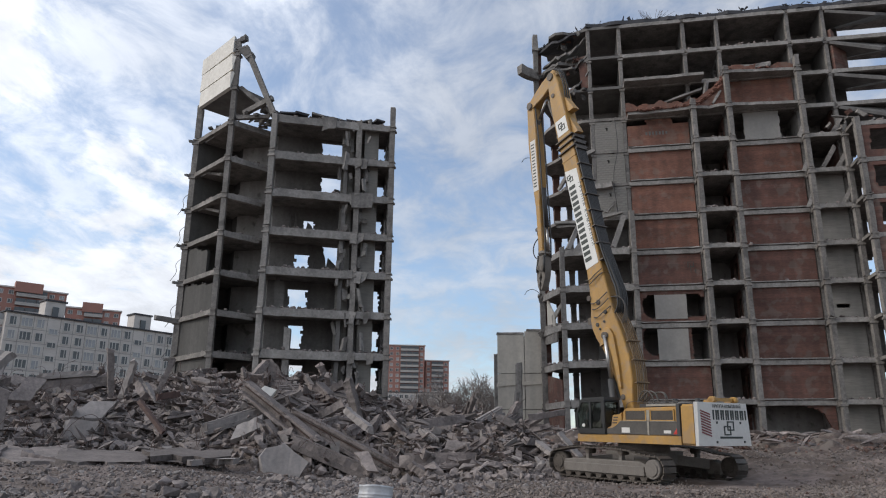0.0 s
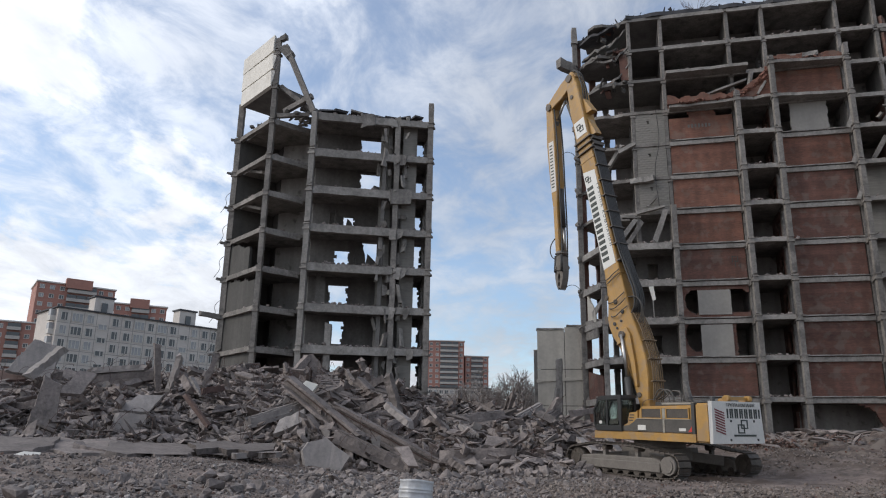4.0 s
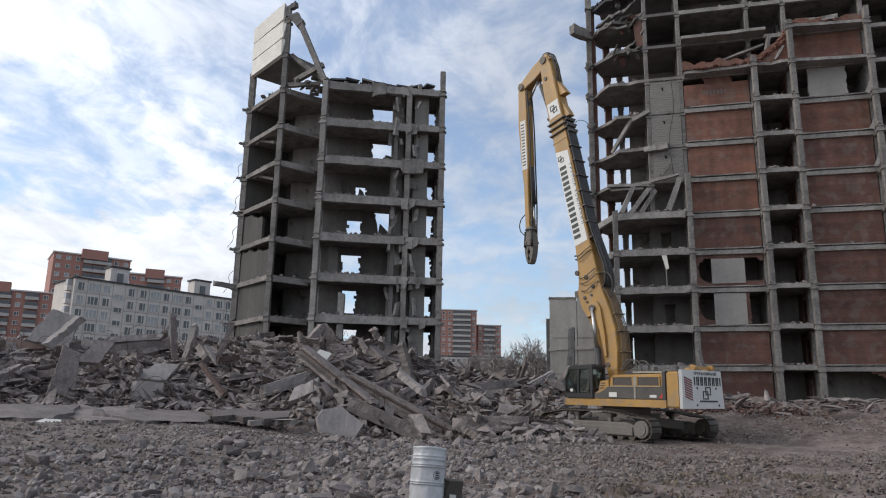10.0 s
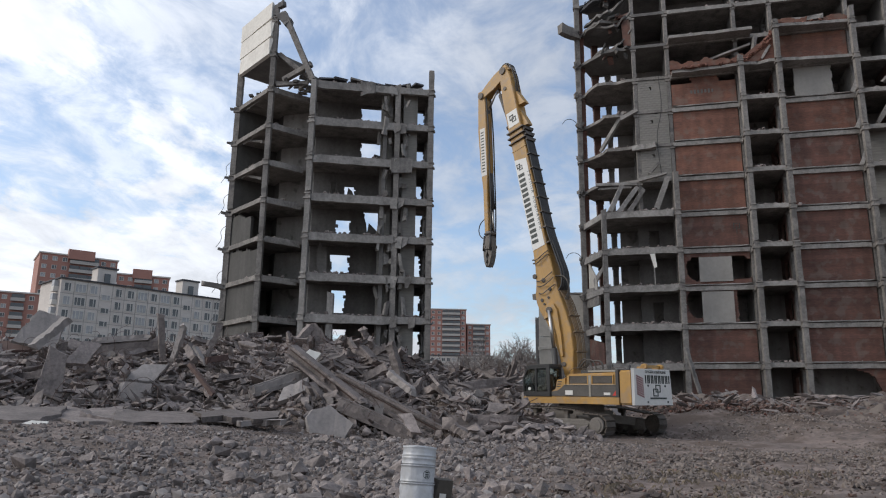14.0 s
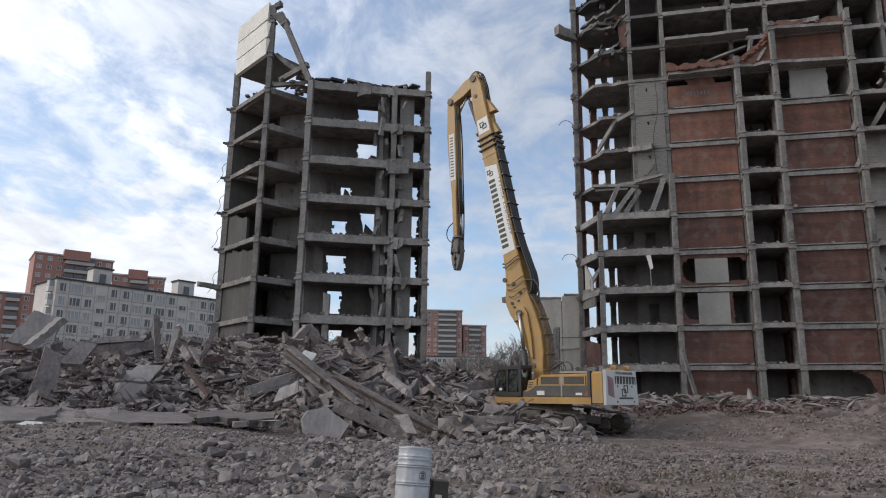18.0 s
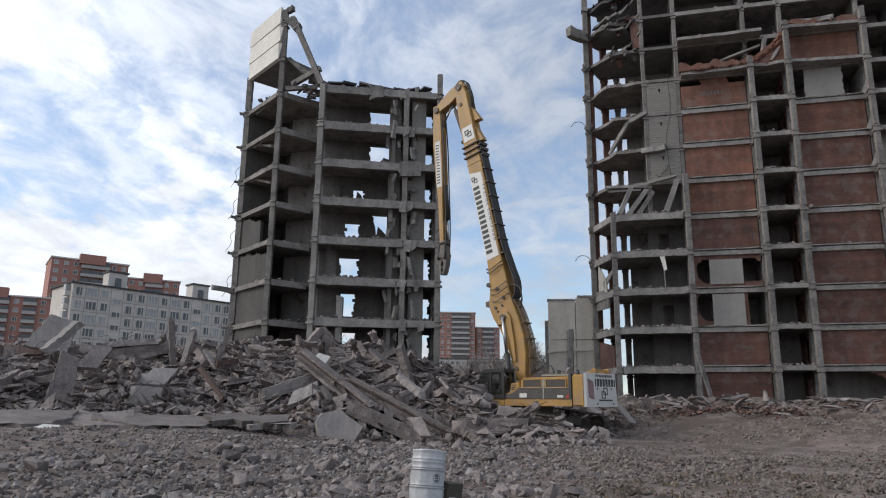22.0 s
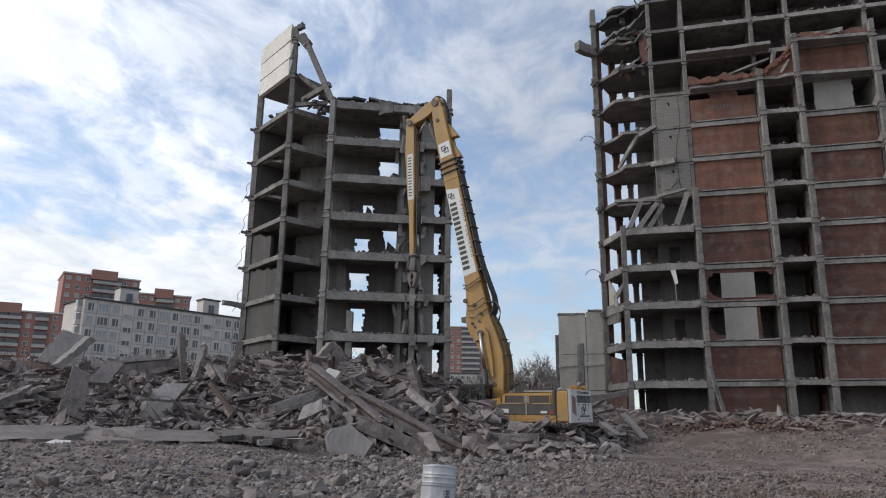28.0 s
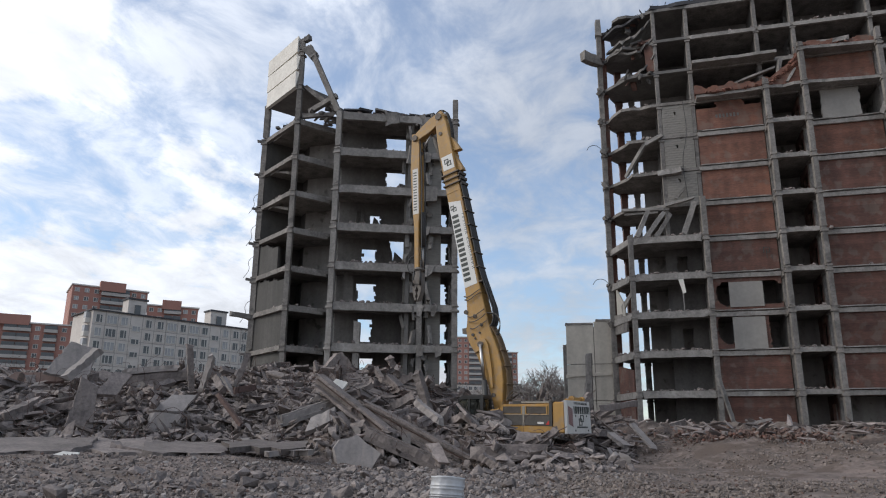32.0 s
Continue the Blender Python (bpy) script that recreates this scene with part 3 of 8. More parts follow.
    poly = torn([rp(1.0, W - 0.3), rp(10.6, W - 0.3), rp(10.6, 5.2), rp(8, 5.2), rp(8, 9.6), rp(1.0, 9.6)], (0, 5), 0.3, rng)
    prism(bm, poly, lev(12), lev(12) + 0.35)
    part("roof", bm, ROOF_FELT, b, "torn black bitumen roofing over a concrete slab")
    return b


build_main()

# ---- the cut-off tower ----
TL0 = 5.75 - 3.0
C1, C2, C3, CL = (-16.55, 52.18), (-12.94, 51.2), (-4.07, 53.21), (-20.47, 56.09)
TD = (Vector(C3) - Vector(C2)).normalized()
TN = Vector((-TD.y, TD.x))


def tp(s, v):
    p = Vector(C2) + TD * s + TN * v
    return (p.x, p.y)


def tl(k):
    return TL0 + 3.0 * (k + 1)


def build_tower():
    rng = random.Random(23)
    b = empty("demolished_tower", "seven-storey remnant of a concrete frame building, torn open on its front", "building", kind="structure")
    lv = [tl(k) for k in range(-1, 10)]
    column(b, C1, 3, tl(9) + 1.0, 0.38, rng, CONCRETE, lv)
    column(b, C2, 3, tl(7) + 0.15, 0.40, rng, PALE_CONCRETE, lv)
    column(b, C3, 3, tl(7) + 1.7, 0.4, rng, CONCRETE, lv)
    column(b, CL, 3, tl(8) + 0.1, 0.45, rng, CONCRETE, lv)
    column(b, tp(6.5, 0.1), 3, tl(7) + 0.3, 0.4, rng, CONCRETE, lv)
    column(b, tp(5.6, 0.5), 3, tl(6), 0.3, rng, DARK_CONCRETE, lv)
    column(b, tp(2.0, 0.3), 4, tl(1) + 1.6, 0.45, rng, PALE_CONCRETE, lv)
    back = 3.7
    for k in range(0, 8):
        z = tl(k)
        poly = [C2, tp(6.5, 0), C3, tp(9.1, back), tp(0.3, back), (-13.0, 59.8), (-17.0, 60.4), (-17.2, 58.6), (-19.9, 56.2), (-16.9, 52.8), C1, (-14.0, 54.2)]
        if k == 0:
            poly = [tp(0, 1), tp(6.5, 0), C3, tp(9.1, back), tp(0.3, back), (-13.0, 59.8), (-16.0, 60.2), (-14, 54)]
        bm = bmesh.new()
        prism(bm, torn(poly, (0, 1, len(poly) - 1), 0.12, rng), z - 0.25, z)
        part("floor_slab", bm, CONCRETE, b)
        for p, q, dp in ((tp(0.2, 0), tp(6.4, 0), 0.6), (tp(6.7, 0), tp(9.0, 0), 0.5), ((-16.4, 52.3), (-14.2, 54.3), 0.45), ((-16.7, 52.3), (-20.2, 55.9), 0.35)):
            bm = bmesh.new()
            loft(bm, (*p, z - dp / 2 - 0.02), (*q, z - dp / 2 - 0.02), 0.3, dp, rng, 12, 0.04)
            part("edge_beam", bm, PALE_CONCRETE if dp > 0.4 else CONCRETE, b)
    # walls behind
    bw = 6.0
    holes = {6: ((3.8, 5.6, 24.7, 26.35), (8.27, 9.05, 24.6, 26.4), (2.4, 3.0, 24.5, 25.1)),
             5: ((3.9, 5.55, 21.7, 23.4), (8.3, 8.95, 21.5, 23.0)), 4: ((2.7, 3.55, 18.5, 19.6), (8.35, 8.85, 18.5, 20.0)),
             3: ((2.25, 3.3, 15.3, 16.75), (4.35, 5.9, 15.3, 17.45), (8.3, 8.95, 15.4, 17.5)), 2: ((1.92, 3.27, 12.2, 13.95), (8.2, 8.85, 12.3, 14.1)),
             1: ((2.14, 3.07, 9.3, 11.1), (8.35, 8.9, 9.2, 11.0)), 0: ((2.04, 3.34, 6.4, 8.2), (8.3, 8.9, 6.2, 8.2))}
    for k in range(-1, 7):
        z = tl(k)
        h = [(s0 - 0.3, s1 - 0.3, za, zb, 0.12) for s0, s1, za, zb in holes.get(k, ())]
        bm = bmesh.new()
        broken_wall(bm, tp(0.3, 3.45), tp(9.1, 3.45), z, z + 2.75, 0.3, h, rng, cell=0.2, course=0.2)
        # room shade behind the front is put into the dark colour
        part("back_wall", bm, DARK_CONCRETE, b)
        # inner walls of the left bay: shade of the depth put into colour
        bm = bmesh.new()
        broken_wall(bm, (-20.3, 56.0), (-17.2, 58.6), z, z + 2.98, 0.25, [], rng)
        part("side_wall", bm, DARK_SHADED_RENDER, b)
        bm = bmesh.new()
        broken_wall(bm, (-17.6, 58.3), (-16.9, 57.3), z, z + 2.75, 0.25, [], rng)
        part("side_wall", bm, DARK_SHADED_RENDER, b)
        bm = bmesh.new()
        broken_wall(bm, (-16.9, 57.3), (-13.2, 56.6), z, z + 2.75, 0.25, [], rng)
        part("back_wall", bm, PLASTER, b)
        bm = bmesh.new()
        broken_wall(bm, C3, tp(9.15, 3.4), z, z + 2.75, 0.25, [(0.5, 1.3, z + 0.7, z + 2.2, 0.05), (1.9, 2.7, z + 0.7, z + 2.2, 0.05)], rng)
        part("side_wall", bm, CONCRETE, b)
        bm = bmesh.new()
        broken_wall(bm, tp(7.0, 0.7), tp(8.1, 0.7), z, z + 2.75, 0.25, [], rng)
        part("brick_pier", bm, GREY_BRICK, b)
        bm = bmesh.new()
        broken_wall(bm, tp(5.3, 1.2), tp(6.2, 1.2), z, z + 2.75, 0.25, [], rng)
        part("brick_pier", bm, GREY_BRICK, b)
        bm = bmesh.new()
        broken_wall(bm, (-13.2, 56.6), tp(0.3, 3.4), z, z + 2.75, 0.2, [], rng)
        part("cross_wall", bm, PLASTER, b)
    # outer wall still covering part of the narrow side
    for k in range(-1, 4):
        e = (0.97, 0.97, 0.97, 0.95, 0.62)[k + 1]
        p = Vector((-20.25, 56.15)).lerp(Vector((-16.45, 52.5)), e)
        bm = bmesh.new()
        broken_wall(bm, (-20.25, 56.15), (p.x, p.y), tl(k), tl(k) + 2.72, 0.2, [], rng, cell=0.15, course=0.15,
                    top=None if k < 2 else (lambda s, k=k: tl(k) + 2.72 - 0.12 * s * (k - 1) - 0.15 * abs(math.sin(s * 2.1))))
        part("side_wall", bm, DARK_SHADED_RENDER, b, "dark dusty outer wall of the narrow side, broken at its upper edge")
    # white cladding left hanging at the top
    for i in range(3):
        bm = bmesh.new()
        z0 = 29.4 + i * 1.56
        bar(bm, (-16.8, 52.0, z0 + 0.76), (-20.45, 55.75, z0 + 0.76), 0.28, 1.42, jitter=0.03, rng=rng)
        part("cladding_panel", bm, WHITE_PANEL, b, "white cladding panel still hanging at the top")
    bm = bmesh.new()
    bar(bm, (-16.75, 52.2, 31.7), (-20.25, 55.8, 31.7), 0.12, 4.3)
    part("backing_wall", bm, DARK_CONCRETE, b)
    bm = bmesh.new()
    bar(bm, (-15.9, 52.0, tl(9) + 0.3), (-13.1, 51.3, tl(7) + 0.1), 0.4, 0.4)
    part("leaning_beam", bm, CONCRETE, b)
    bm = bmesh.new()
    bar(bm, (-15.7, 52.3, tl(7) + 0.6), (-13.3, 51.4, tl(7) + 1.5), 0.35, 0.4)
    part("leaning_beam", bm, CONCRETE, b)
    return b


build_tower()

# ---- excavator ----
# seconds; place of the slew ring on the ground; heading of the upper body, its pitch and roll; heading of the tracks; lean of the boom, link, stick and crusher from the upright, in degrees
DRIVE = [
    (0, 8.74, 32.75, 0.77, 122.8, 2.28, -1.16, 123.6, 14.18, 119.3, 184.8, 174.4),
    (1, 8.52, 33.07, 0.78, 123.0, 2.31, -1.29, 123.4, 14.04, 120.0, 184.6, 175.9),
    (2, 8.29, 33.42, 0.79, 123.1, 2.36, -1.40, 123.9, 14.03, 120.3, 184.3, 177.2),
    (3.5, 7.99, 33.91, 0.80, 123.9, 2.45, -1.51, 124.9, 13.95, 119.9, 183.8, 178.6),
    (5.5, 7.53, 34.51, 0.81, 127.3, 2.37, -1.76, 128.1, 13.93, 118.8, 183.3, 179.2),
    (7, 7.10, 35.06, 0.83, 128.6, 2.02, -1.59, 129.6, 13.69, 119.5, 183.6, 179.8),
    (9, 6.54, 35.80, 0.86, 130.6, 1.68, -1.34, 131.7, 13.40, 119.7, 183.5, 179.7),
    (11, 5.97, 36.47, 0.88, 134.2, 1.66, -1.46, 135.0, 13.60, 118.4, 183.1, 179.0),
    (13, 5.24, 37.28, 0.90, 135.1, 1.51, -1.49, 136.4, 13.63, 118.5, 183.3, 178.3),
    (14.5, 4.69, 37.85, 0.93, 135.9, 1.38, -1.45, 137.3, 13.46, 118.4, 183.2, 177.8),
    (16.5, 4.11, 38.49, 0.97, 138.5, 1.19, -1.50, 139.8, 13.44, 118.8, 183.2, 177.7),
    (18, 3.65, 38.89, 0.99, 141.2, 1.11, -1.59, 142.3, 13.57, 118.3, 183.1, 177.9),
    (19, 3.23, 39.18, 0.99, 142.1, 1.17, -1.60, 143.0, 13.55, 118.4, 183.2, 178.1),
    (21, 2.39, 39.73, 1.00, 142.7, 1.04, -1.58, 144.0, 13.41, 119.1, 183.7, 178.8),
    (23, 1.80, 40.18, 1.00, 145.2, 0.98, -1.65, 146.2, 13.25, 118.8, 183.3, 178.8),
    (25.5, 1.08, 40.62, 1.00, 148.7, 1.18, -1.64, 150.0, 12.95, 116.5, 182.4, 178.5),
    (27.5, 0.43, 40.81, 1.00, 153.1, 1.07, -1.84, 154.0, 13.23, 115.5, 182.5, 178.5),
    (28.5, 0.17, 40.88, 1.00, 154.5, 1.14, -1.88, 155.2, 13.32, 116.5, 182.6, 178.5),
    (30, -0.08, 41.00, 1.01, 154.2, 1.22, -1.75, 155.1, 13.25, 118.0, 182.6, 178.5),
    (31, -0.14, 41.11, 1.00, 153.3, 1.29, -1.60, 154.4, 13.10, 119.0, 182.6, 178.5),
    (32, -0.20, 41.20, 0.99, 152.3, 1.36, -1.48, 153.3, 12.95, 119.8, 182.6, 178.5),
]
FOOT = (0.456, 2.427)      # boom foot ahead of the slew axis, and its height
BOOM, LINK, STICK = 18.79, 2.12, 8.41


def plate(bm, outline, y0, y1, mat=0):
    """A plate cut to an outline in the x-z plane, from y0 to y1."""
    lo = [bm.verts.new((x, y0, z)) for x, z in outline]
    hi = [bm.verts.new((x, y1, z)) for x, z in outline]
    n = len(outline)
    bm.faces.new(lo).material_index = mat
    bm.faces.new(hi[::-1]).material_index = mat
    for i in range(n):
        j = (i + 1) % n
        bm.faces.new((lo[j], lo[i], hi[i], hi[j])).material_index = mat
    bmesh.ops.recalc_face_normals(bm, faces=bm.faces[:])


def bevelled(bm, w=0.04, seg=2):
    es = [e for e in bm.edges if len(e.link_faces) == 2 and e.calc_face_angle(0) > 0.6]
    bmesh.ops.bevel(bm, geom=es, offset=w, segments=seg, affect="EDGES", clamp_overlap=True)
    return bm


def tube(name, pts, r, mat, parent):
    cu = bpy.data.curves.new(name, "CURVE")
    cu.dimensions, cu.bevel_depth, cu.bevel_resolution = "3D", r, 2
    sp = cu.splines.new("BEZIER")
    sp.bezier_points.add(len(pts) - 1)
    for q, p in zip(sp.bezier_points, pts):
        q.co, q.handle_left_type, q.handle_right_type = p, "AUTO", "AUTO"
    cu.materials.append(mat)
    ob = new(name, cu)
    if parent:
        ob.parent = parent
    return ob


def writing(text, size, mat, parent, m, name="lettering", spacing=1.0):
    cu = bpy.data.curves.new(name, "FONT")
    cu.body, cu.size, cu.extrude, cu.align_x, cu.space_character = text, size, 0.004, "CENTER", spacing
    cu.materials.append(mat)
    ob = new(name, cu)
    ob.parent, ob.matrix_local = parent, m
    return ob


GAUGE = 2.245
SHOES, WHEELS = [], []


def track_line():
    """The loop of a track from the side: flat below, round the drive wheel and the idler, raised over the carrier rollers."""
    pts = [(-2.45 + 4.9 * i / 20, 0.05) for i in range(21)]
    pts += [(2.66 + 0.52 * math.sin(a), 0.60 - 0.52 * math.cos(a)) for a in (0.5 + 2.2 * i / 12 for i in range(13))]
    pts += [(1.75, 1.25), (1.2, 1.28), (0.5, 1.25), (-0.2, 1.28), (-0.9, 1.24), (-1.5, 1.18), (-2.1, 1.06)]
    pts += [(-2.70 - 0.48 * math.sin(a), 0.55 + 0.48 * math.cos(a)) for a in (0.35 + 2.3 * i / 12 for i in range(13))]
    return np.array(pts + pts[:1])


LOOP = track_line()
LOOP_AT = np.concatenate([[0.0], np.cumsum(np.hypot(*np.diff(LOOP, axis=0).T))])
TRACK_LENGTH = float(LOOP_AT[-1])


def track_place(s, y):
    """Place of a track shoe at a length s along the loop, counted from the rear end of the ground run."""
    s %= TRACK_LENGTH
    x, z = (float(np.interp(s, LOOP_AT, LOOP[:, i])) for i in (0, 1))
    ahead = (s + 0.08) % TRACK_LENGTH
    dx, dz = float(np.interp(ahead, LOOP_AT, LOOP[:, 0])) - x, float(np.interp(ahead, LOOP_AT, LOOP[:, 1])) - z
    return pose(x, y, z, 0, -math.degrees(math.atan2(dz, dx)), 0)


def stance(row, which):
    """The machine's place, with the heading in that column of its row."""
    return pose(*row[1:4]) @ pose(0, 0, 0, 0, 0, row[which]) @ pose(0, 0, 0, 0, -row[5], 0) @ pose(0, 0, 0, row[6], 0, 0)


def build_excavator():
    DUSTY = surface("dusty_black", (0.105, 0.094, 0.083), (0.05, 0.046, 0.042), rough=0.7, scale=2, big=1.2, bump=0.05)
    MUDDY = surface("dusty_steel", (0.21, 0.187, 0.165), (0.11, 0.098, 0.087), rough=0.85, scale=2.5, big=1.2, bump=0.25)
    ex = empty("excavator", "yellow high-reach demolition excavator with a concrete crusher, on dusty tracks", "excavator")
    ex.matrix_world = stance(DRIVE[0], 7)
    # tracks
    for side in (1, -1):
        y = side * GAUGE
        bm = bmesh.new()
        plate(bm, [(-2.35, 0.2), (2.3, 0.2), (2.42, 0.5), (2.3, 0.74), (1.6, 0.80), (-1.9, 0.80), (-2.3, 0.66)], y - 0.24, y + 0.24)
        bevelled(bm, 0.04, 1)
        tr = part("track_frame", bm, MUDDY, ex, "dusty grey steel crawler frame")
        bm = bmesh.new()
        plate(bm, [(-2.2, 0.26), (2.2, 0.26), (2.28, 0.62), (-2.2, 0.62)], y + side * 0.24, y + side * 0.31)
        bevelled(bm, 0.02, 1)
        part("track_guard", bm, MUDDY, tr)
        for x in (-0.9, 0.95):
            bm = bmesh.new()
            box(bm, (x, y + side * 0.1, 0.95), (0.16, 0.2, 0.36))
            part("roller_bracket", bm, MUDDY, tr)
        bm = bmesh.new()
        cyl(bm, (-2.7, y + side * 0.18, 0.55), (-2.7, y + side * 0.42, 0.55), 0.36, 22)
        cyl(bm, (-2.7, y + side * 0.42, 0.55), (-2.7, y + side * 0.46, 0.55), 0.26, 18)
        part("final_drive", bm, MUDDY, tr, "dusty round hub of the drive wheel")
        count = 56
        bm = bmesh.new()
        box(bm, (0, 0, 0), (0.225, 0.71, 0.05))
        box(bm, (0.08, 0, -0.045), (0.03, 0.71, 0.05))
        shoe = part("track_shoe", bm, STEEL, tr)
        for i in range(count):
            o = shoe if i == 0 else shoe.copy()
            if i:
                scene.collection.objects.link(o)
            o.parent = tr
            o.matrix_local = track_place(TRACK_LENGTH * i / count, y)
            SHOES.append((o, TRACK_LENGTH * i / count, y))
        for x, zc, r in ((2.66, 0.60, 0.44), (-2.70, 0.55, 0.40)):
            bm = bmesh.new()
            cyl(bm, (0, -0.2, 0), (0, 0.2, 0), r, 24)
            cyl(bm, (0, -0.26, 0), (0, 0.26, 0), r * 0.55, 16)
            for k in range(8):
                ca, sa = math.cos(k * math.tau / 8) * r * 0.72, math.sin(k * math.tau / 8) * r * 0.72
                cyl(bm, (ca, -0.225, sa), (ca, 0.225, sa), 0.035, 6)
            wheel = part("idler_wheel" if x > 0 else "sprocket", bm, STEEL, tr)
            wheel.matrix_local = pose(x, y, zc)
            WHEELS.append((wheel, x, y, zc, r))
        for i in range(8):
            bm = bmesh.new()
            cyl(bm, (-2.1 + i * 0.6, y - 0.24, 0.22), (-2.1 + i * 0.6, y + 0.24, 0.22), 0.17, 14)
            part("track_roller", bm, STEEL, tr)
        for x in (-0.9, 0.95):
            bm = bmesh.new()
            cyl(bm, (x, y - 0.22, 1.12), (x, y + 0.22, 1.12), 0.12, 12)
            part("carrier_roller", bm, STEEL, tr)
    bm = bmesh.new()
    box(bm, (0, 0, 0.88), (2.0, 2.6, 0.5))
    for sx, sy in ((1, 1), (1, -1), (-1, 1), (-1, -1)):
        bar(bm, (0.6 * sx, 0.9 * sy, 0.8), (1.7 * sx, 2.05 * sy, 0.62), 0.55, 0.4)
    cyl(bm, (0, 0, 1.1), (0, 0, 1.46), 1.1, 28)
    part("undercarriage", bm, MUDDY, ex)
    # upper body
    bm = bmesh.new()
    box(bm, (-0.27, 0, 1.66), (5.9, 3.1, 0.4))
    bevelled(bm, 0.05)
    up = part("upper_body", bm, YELLOW, ex, "yellow revolving deck")

    def sub(name, m, mat, label="", parent=up):
        return part(name, m, mat, parent, label)
    # engine housing, near side panels
    bm = bmesh.new()
    plate(bm, [(-3.1, 1.86), (-0.05, 1.86), (-0.05, 2.5), (-0.12, 3.1), (-0.3, 3.2), (-3.1, 3.26)], -1.5, 1.5)
    bevelled(bm, 0.05)
    sub("engine_hood", bm, YELLOW, "yellow engine hood")
    TRIM = surface("dusty_trim", (0.36, 0.33, 0.28), (0.2, 0.18, 0.15), rough=0.6, bump=0)
    for x0, x1 in ((-1.44, -0.3), (-2.9, -1.7)):
        bm = bmesh.new()
        box(bm, ((x0 + x1) / 2, 1.51, 2.84), (x1 - x0, 0.03, 0.46))
        g = sub("vent_grille", bm, DUSTY, "dusty dark louvred vent grille")
        for k in range(9):
            bm = bmesh.new()
            box(bm, ((x0 + x1) / 2, 1.528, 2.65 + k * 0.047), (x1 - x0 - 0.06, 0.015, 0.02), Euler((0.5, 0, 0)).to_matrix())
            part("slat", bm, STEEL, g)
        for x in (x0, x1):
            bm = bmesh.new()
            box(bm, (x, 1.53, 2.84), (0.05, 0.05, 0.56))
            part("grille_frame", bm, YELLOW, g)
        for z in (2.59, 3.09):
            bm = bmesh.new()
            box(bm, ((x0 + x1) / 2, 1.527, z), (x1 - x0, 0.04, 0.05))
            part("grille_frame", bm, YELLOW, g)
    bm = bmesh.new()
    plate(bm, [(-1.5, 1.9), (0.88, 1.9), (0.86, 2.16), (0.5, 2.2), (0.22, 2.36), (0.02, 2.54), (-1.5, 2.54)], 1.5, 1.535)
    sub("side_door", bm, DUSTY, "dusty black lower side door")
    bm = bmesh.new()
    plate(bm, [(-3.04, 1.9), (-1.62, 1.9), (-1.62, 2.54), (-3.04, 2.54)], 1.5, 1.535)
    sub("side_door", bm, DUSTY, "dusty black lower side door")
    bm = bmesh.new()
    box(bm, (-1.56, 1.53, 2.2), (0.1, 0.05, 0.66))
    box(bm, (-1.56, 1.528, 2.84), (0.16, 0.03, 0.5))
    sub("panel_post", bm, TRIM, "dusty post between the side panels")
    bm = bmesh.new()
    box(bm, (-1.5, 1.545, 2.555), (3.0, 0.03, 0.03))
    sub("panel_trim", bm, TRIM)
    bm = bmesh.new()
    plate(bm, [(-0.05, 1.86), (0.9, 1.86), (0.86, 2.2), (0.62, 2.3), (0.5, 2.86), (0.12, 2.9), (-0.02, 3.0)], 0.95, 1.49)
    bevelled(bm, 0.02)
    sub("step_housing", bm, YELLOW)
    for k in range(3):
        bm = bmesh.new()
        box(bm, (0.31 + 0.04 * (2 - k), 1.492, 2.46 + k * 0.14), (0.26, 0.02, 0.06))
        sub("step", bm, BLACK)
    bm = bmesh.new()
    box(bm, (-2.2, 1.2, 3.34), (1.7, 0.4, 0.1))
    bevelled(bm, 0.02)
    sub("roof_tray", bm, TRIM, "pale dusty tray on the hood")
    # small maker's plates, unlettered
    bm = bmesh.new()
    box(bm, (-0.3, 1.545, 2.1), (0.46, 0.016, 0.26))
    sub("maker_plate", bm, WHITE_PAINT, "small white plate")
    bm = bmesh.new()
    box(bm, (-2.55, 1.545, 2.05), (0.36, 0.016, 0.14))
    sub("model_plate", bm, WHITE_PAINT, "small white plate")
    bm = bmesh.new()
    v = [bm.verts.new(p) for p in ((-2.85, 1.55, 1.95), (-3.08, 1.55, 1.95), (-3.08, 1.55, 2.3))]
    bm.faces.new(v)
    sub("red_wedge", bm, surface("red_paint", (0.5, 0.03, 0.02), (0.4, 0.03, 0.02), rough=0.5, bump=0))
    # black band and yellow side of the counterweight
    bm = bmesh.new()
    box(bm, (-3.13, 0, 2.62), (0.16, 3.12, 1.5))
    bevelled(bm, 0.03)
    sub("hood_band", bm, BLACK)
    bm = bmesh.new()
    plate(bm, [(-3.2, 1.46), (-3.96, 1.46), (-3.93, 3.25), (-3.86, 3.36), (-3.2, 3.36)], -1.54, 1.54)
    bevelled(bm, 0.08, 3)
    sub("counterweight_side", bm, YELLOW, "yellow flank of the counterweight")
    bm = bmesh.new()
    hexa(bm, [(-4.04, -1.5, 1.44), (-3.93, -1.55, 1.44), (-3.93, 1.57, 1.44), (-4.04, 1.52, 1.44), (-3.98, -1.42, 3.46), (-3.86, -1.5, 3.46), (-3.86, 1.5, 3.46), (-3.98, 1.42, 3.46)])
    bevelled(bm, 0.04, 2)
    cw = sub("counterweight", bm, WHITE_PAINT, "white painted counterweight with dark lettering blocks and hazard stripes")

    def on_back(y, z):       # a point on the sloping rear face
        return (-4.045 + (z - 1.44) * 0.06 / 2.02, y, z)
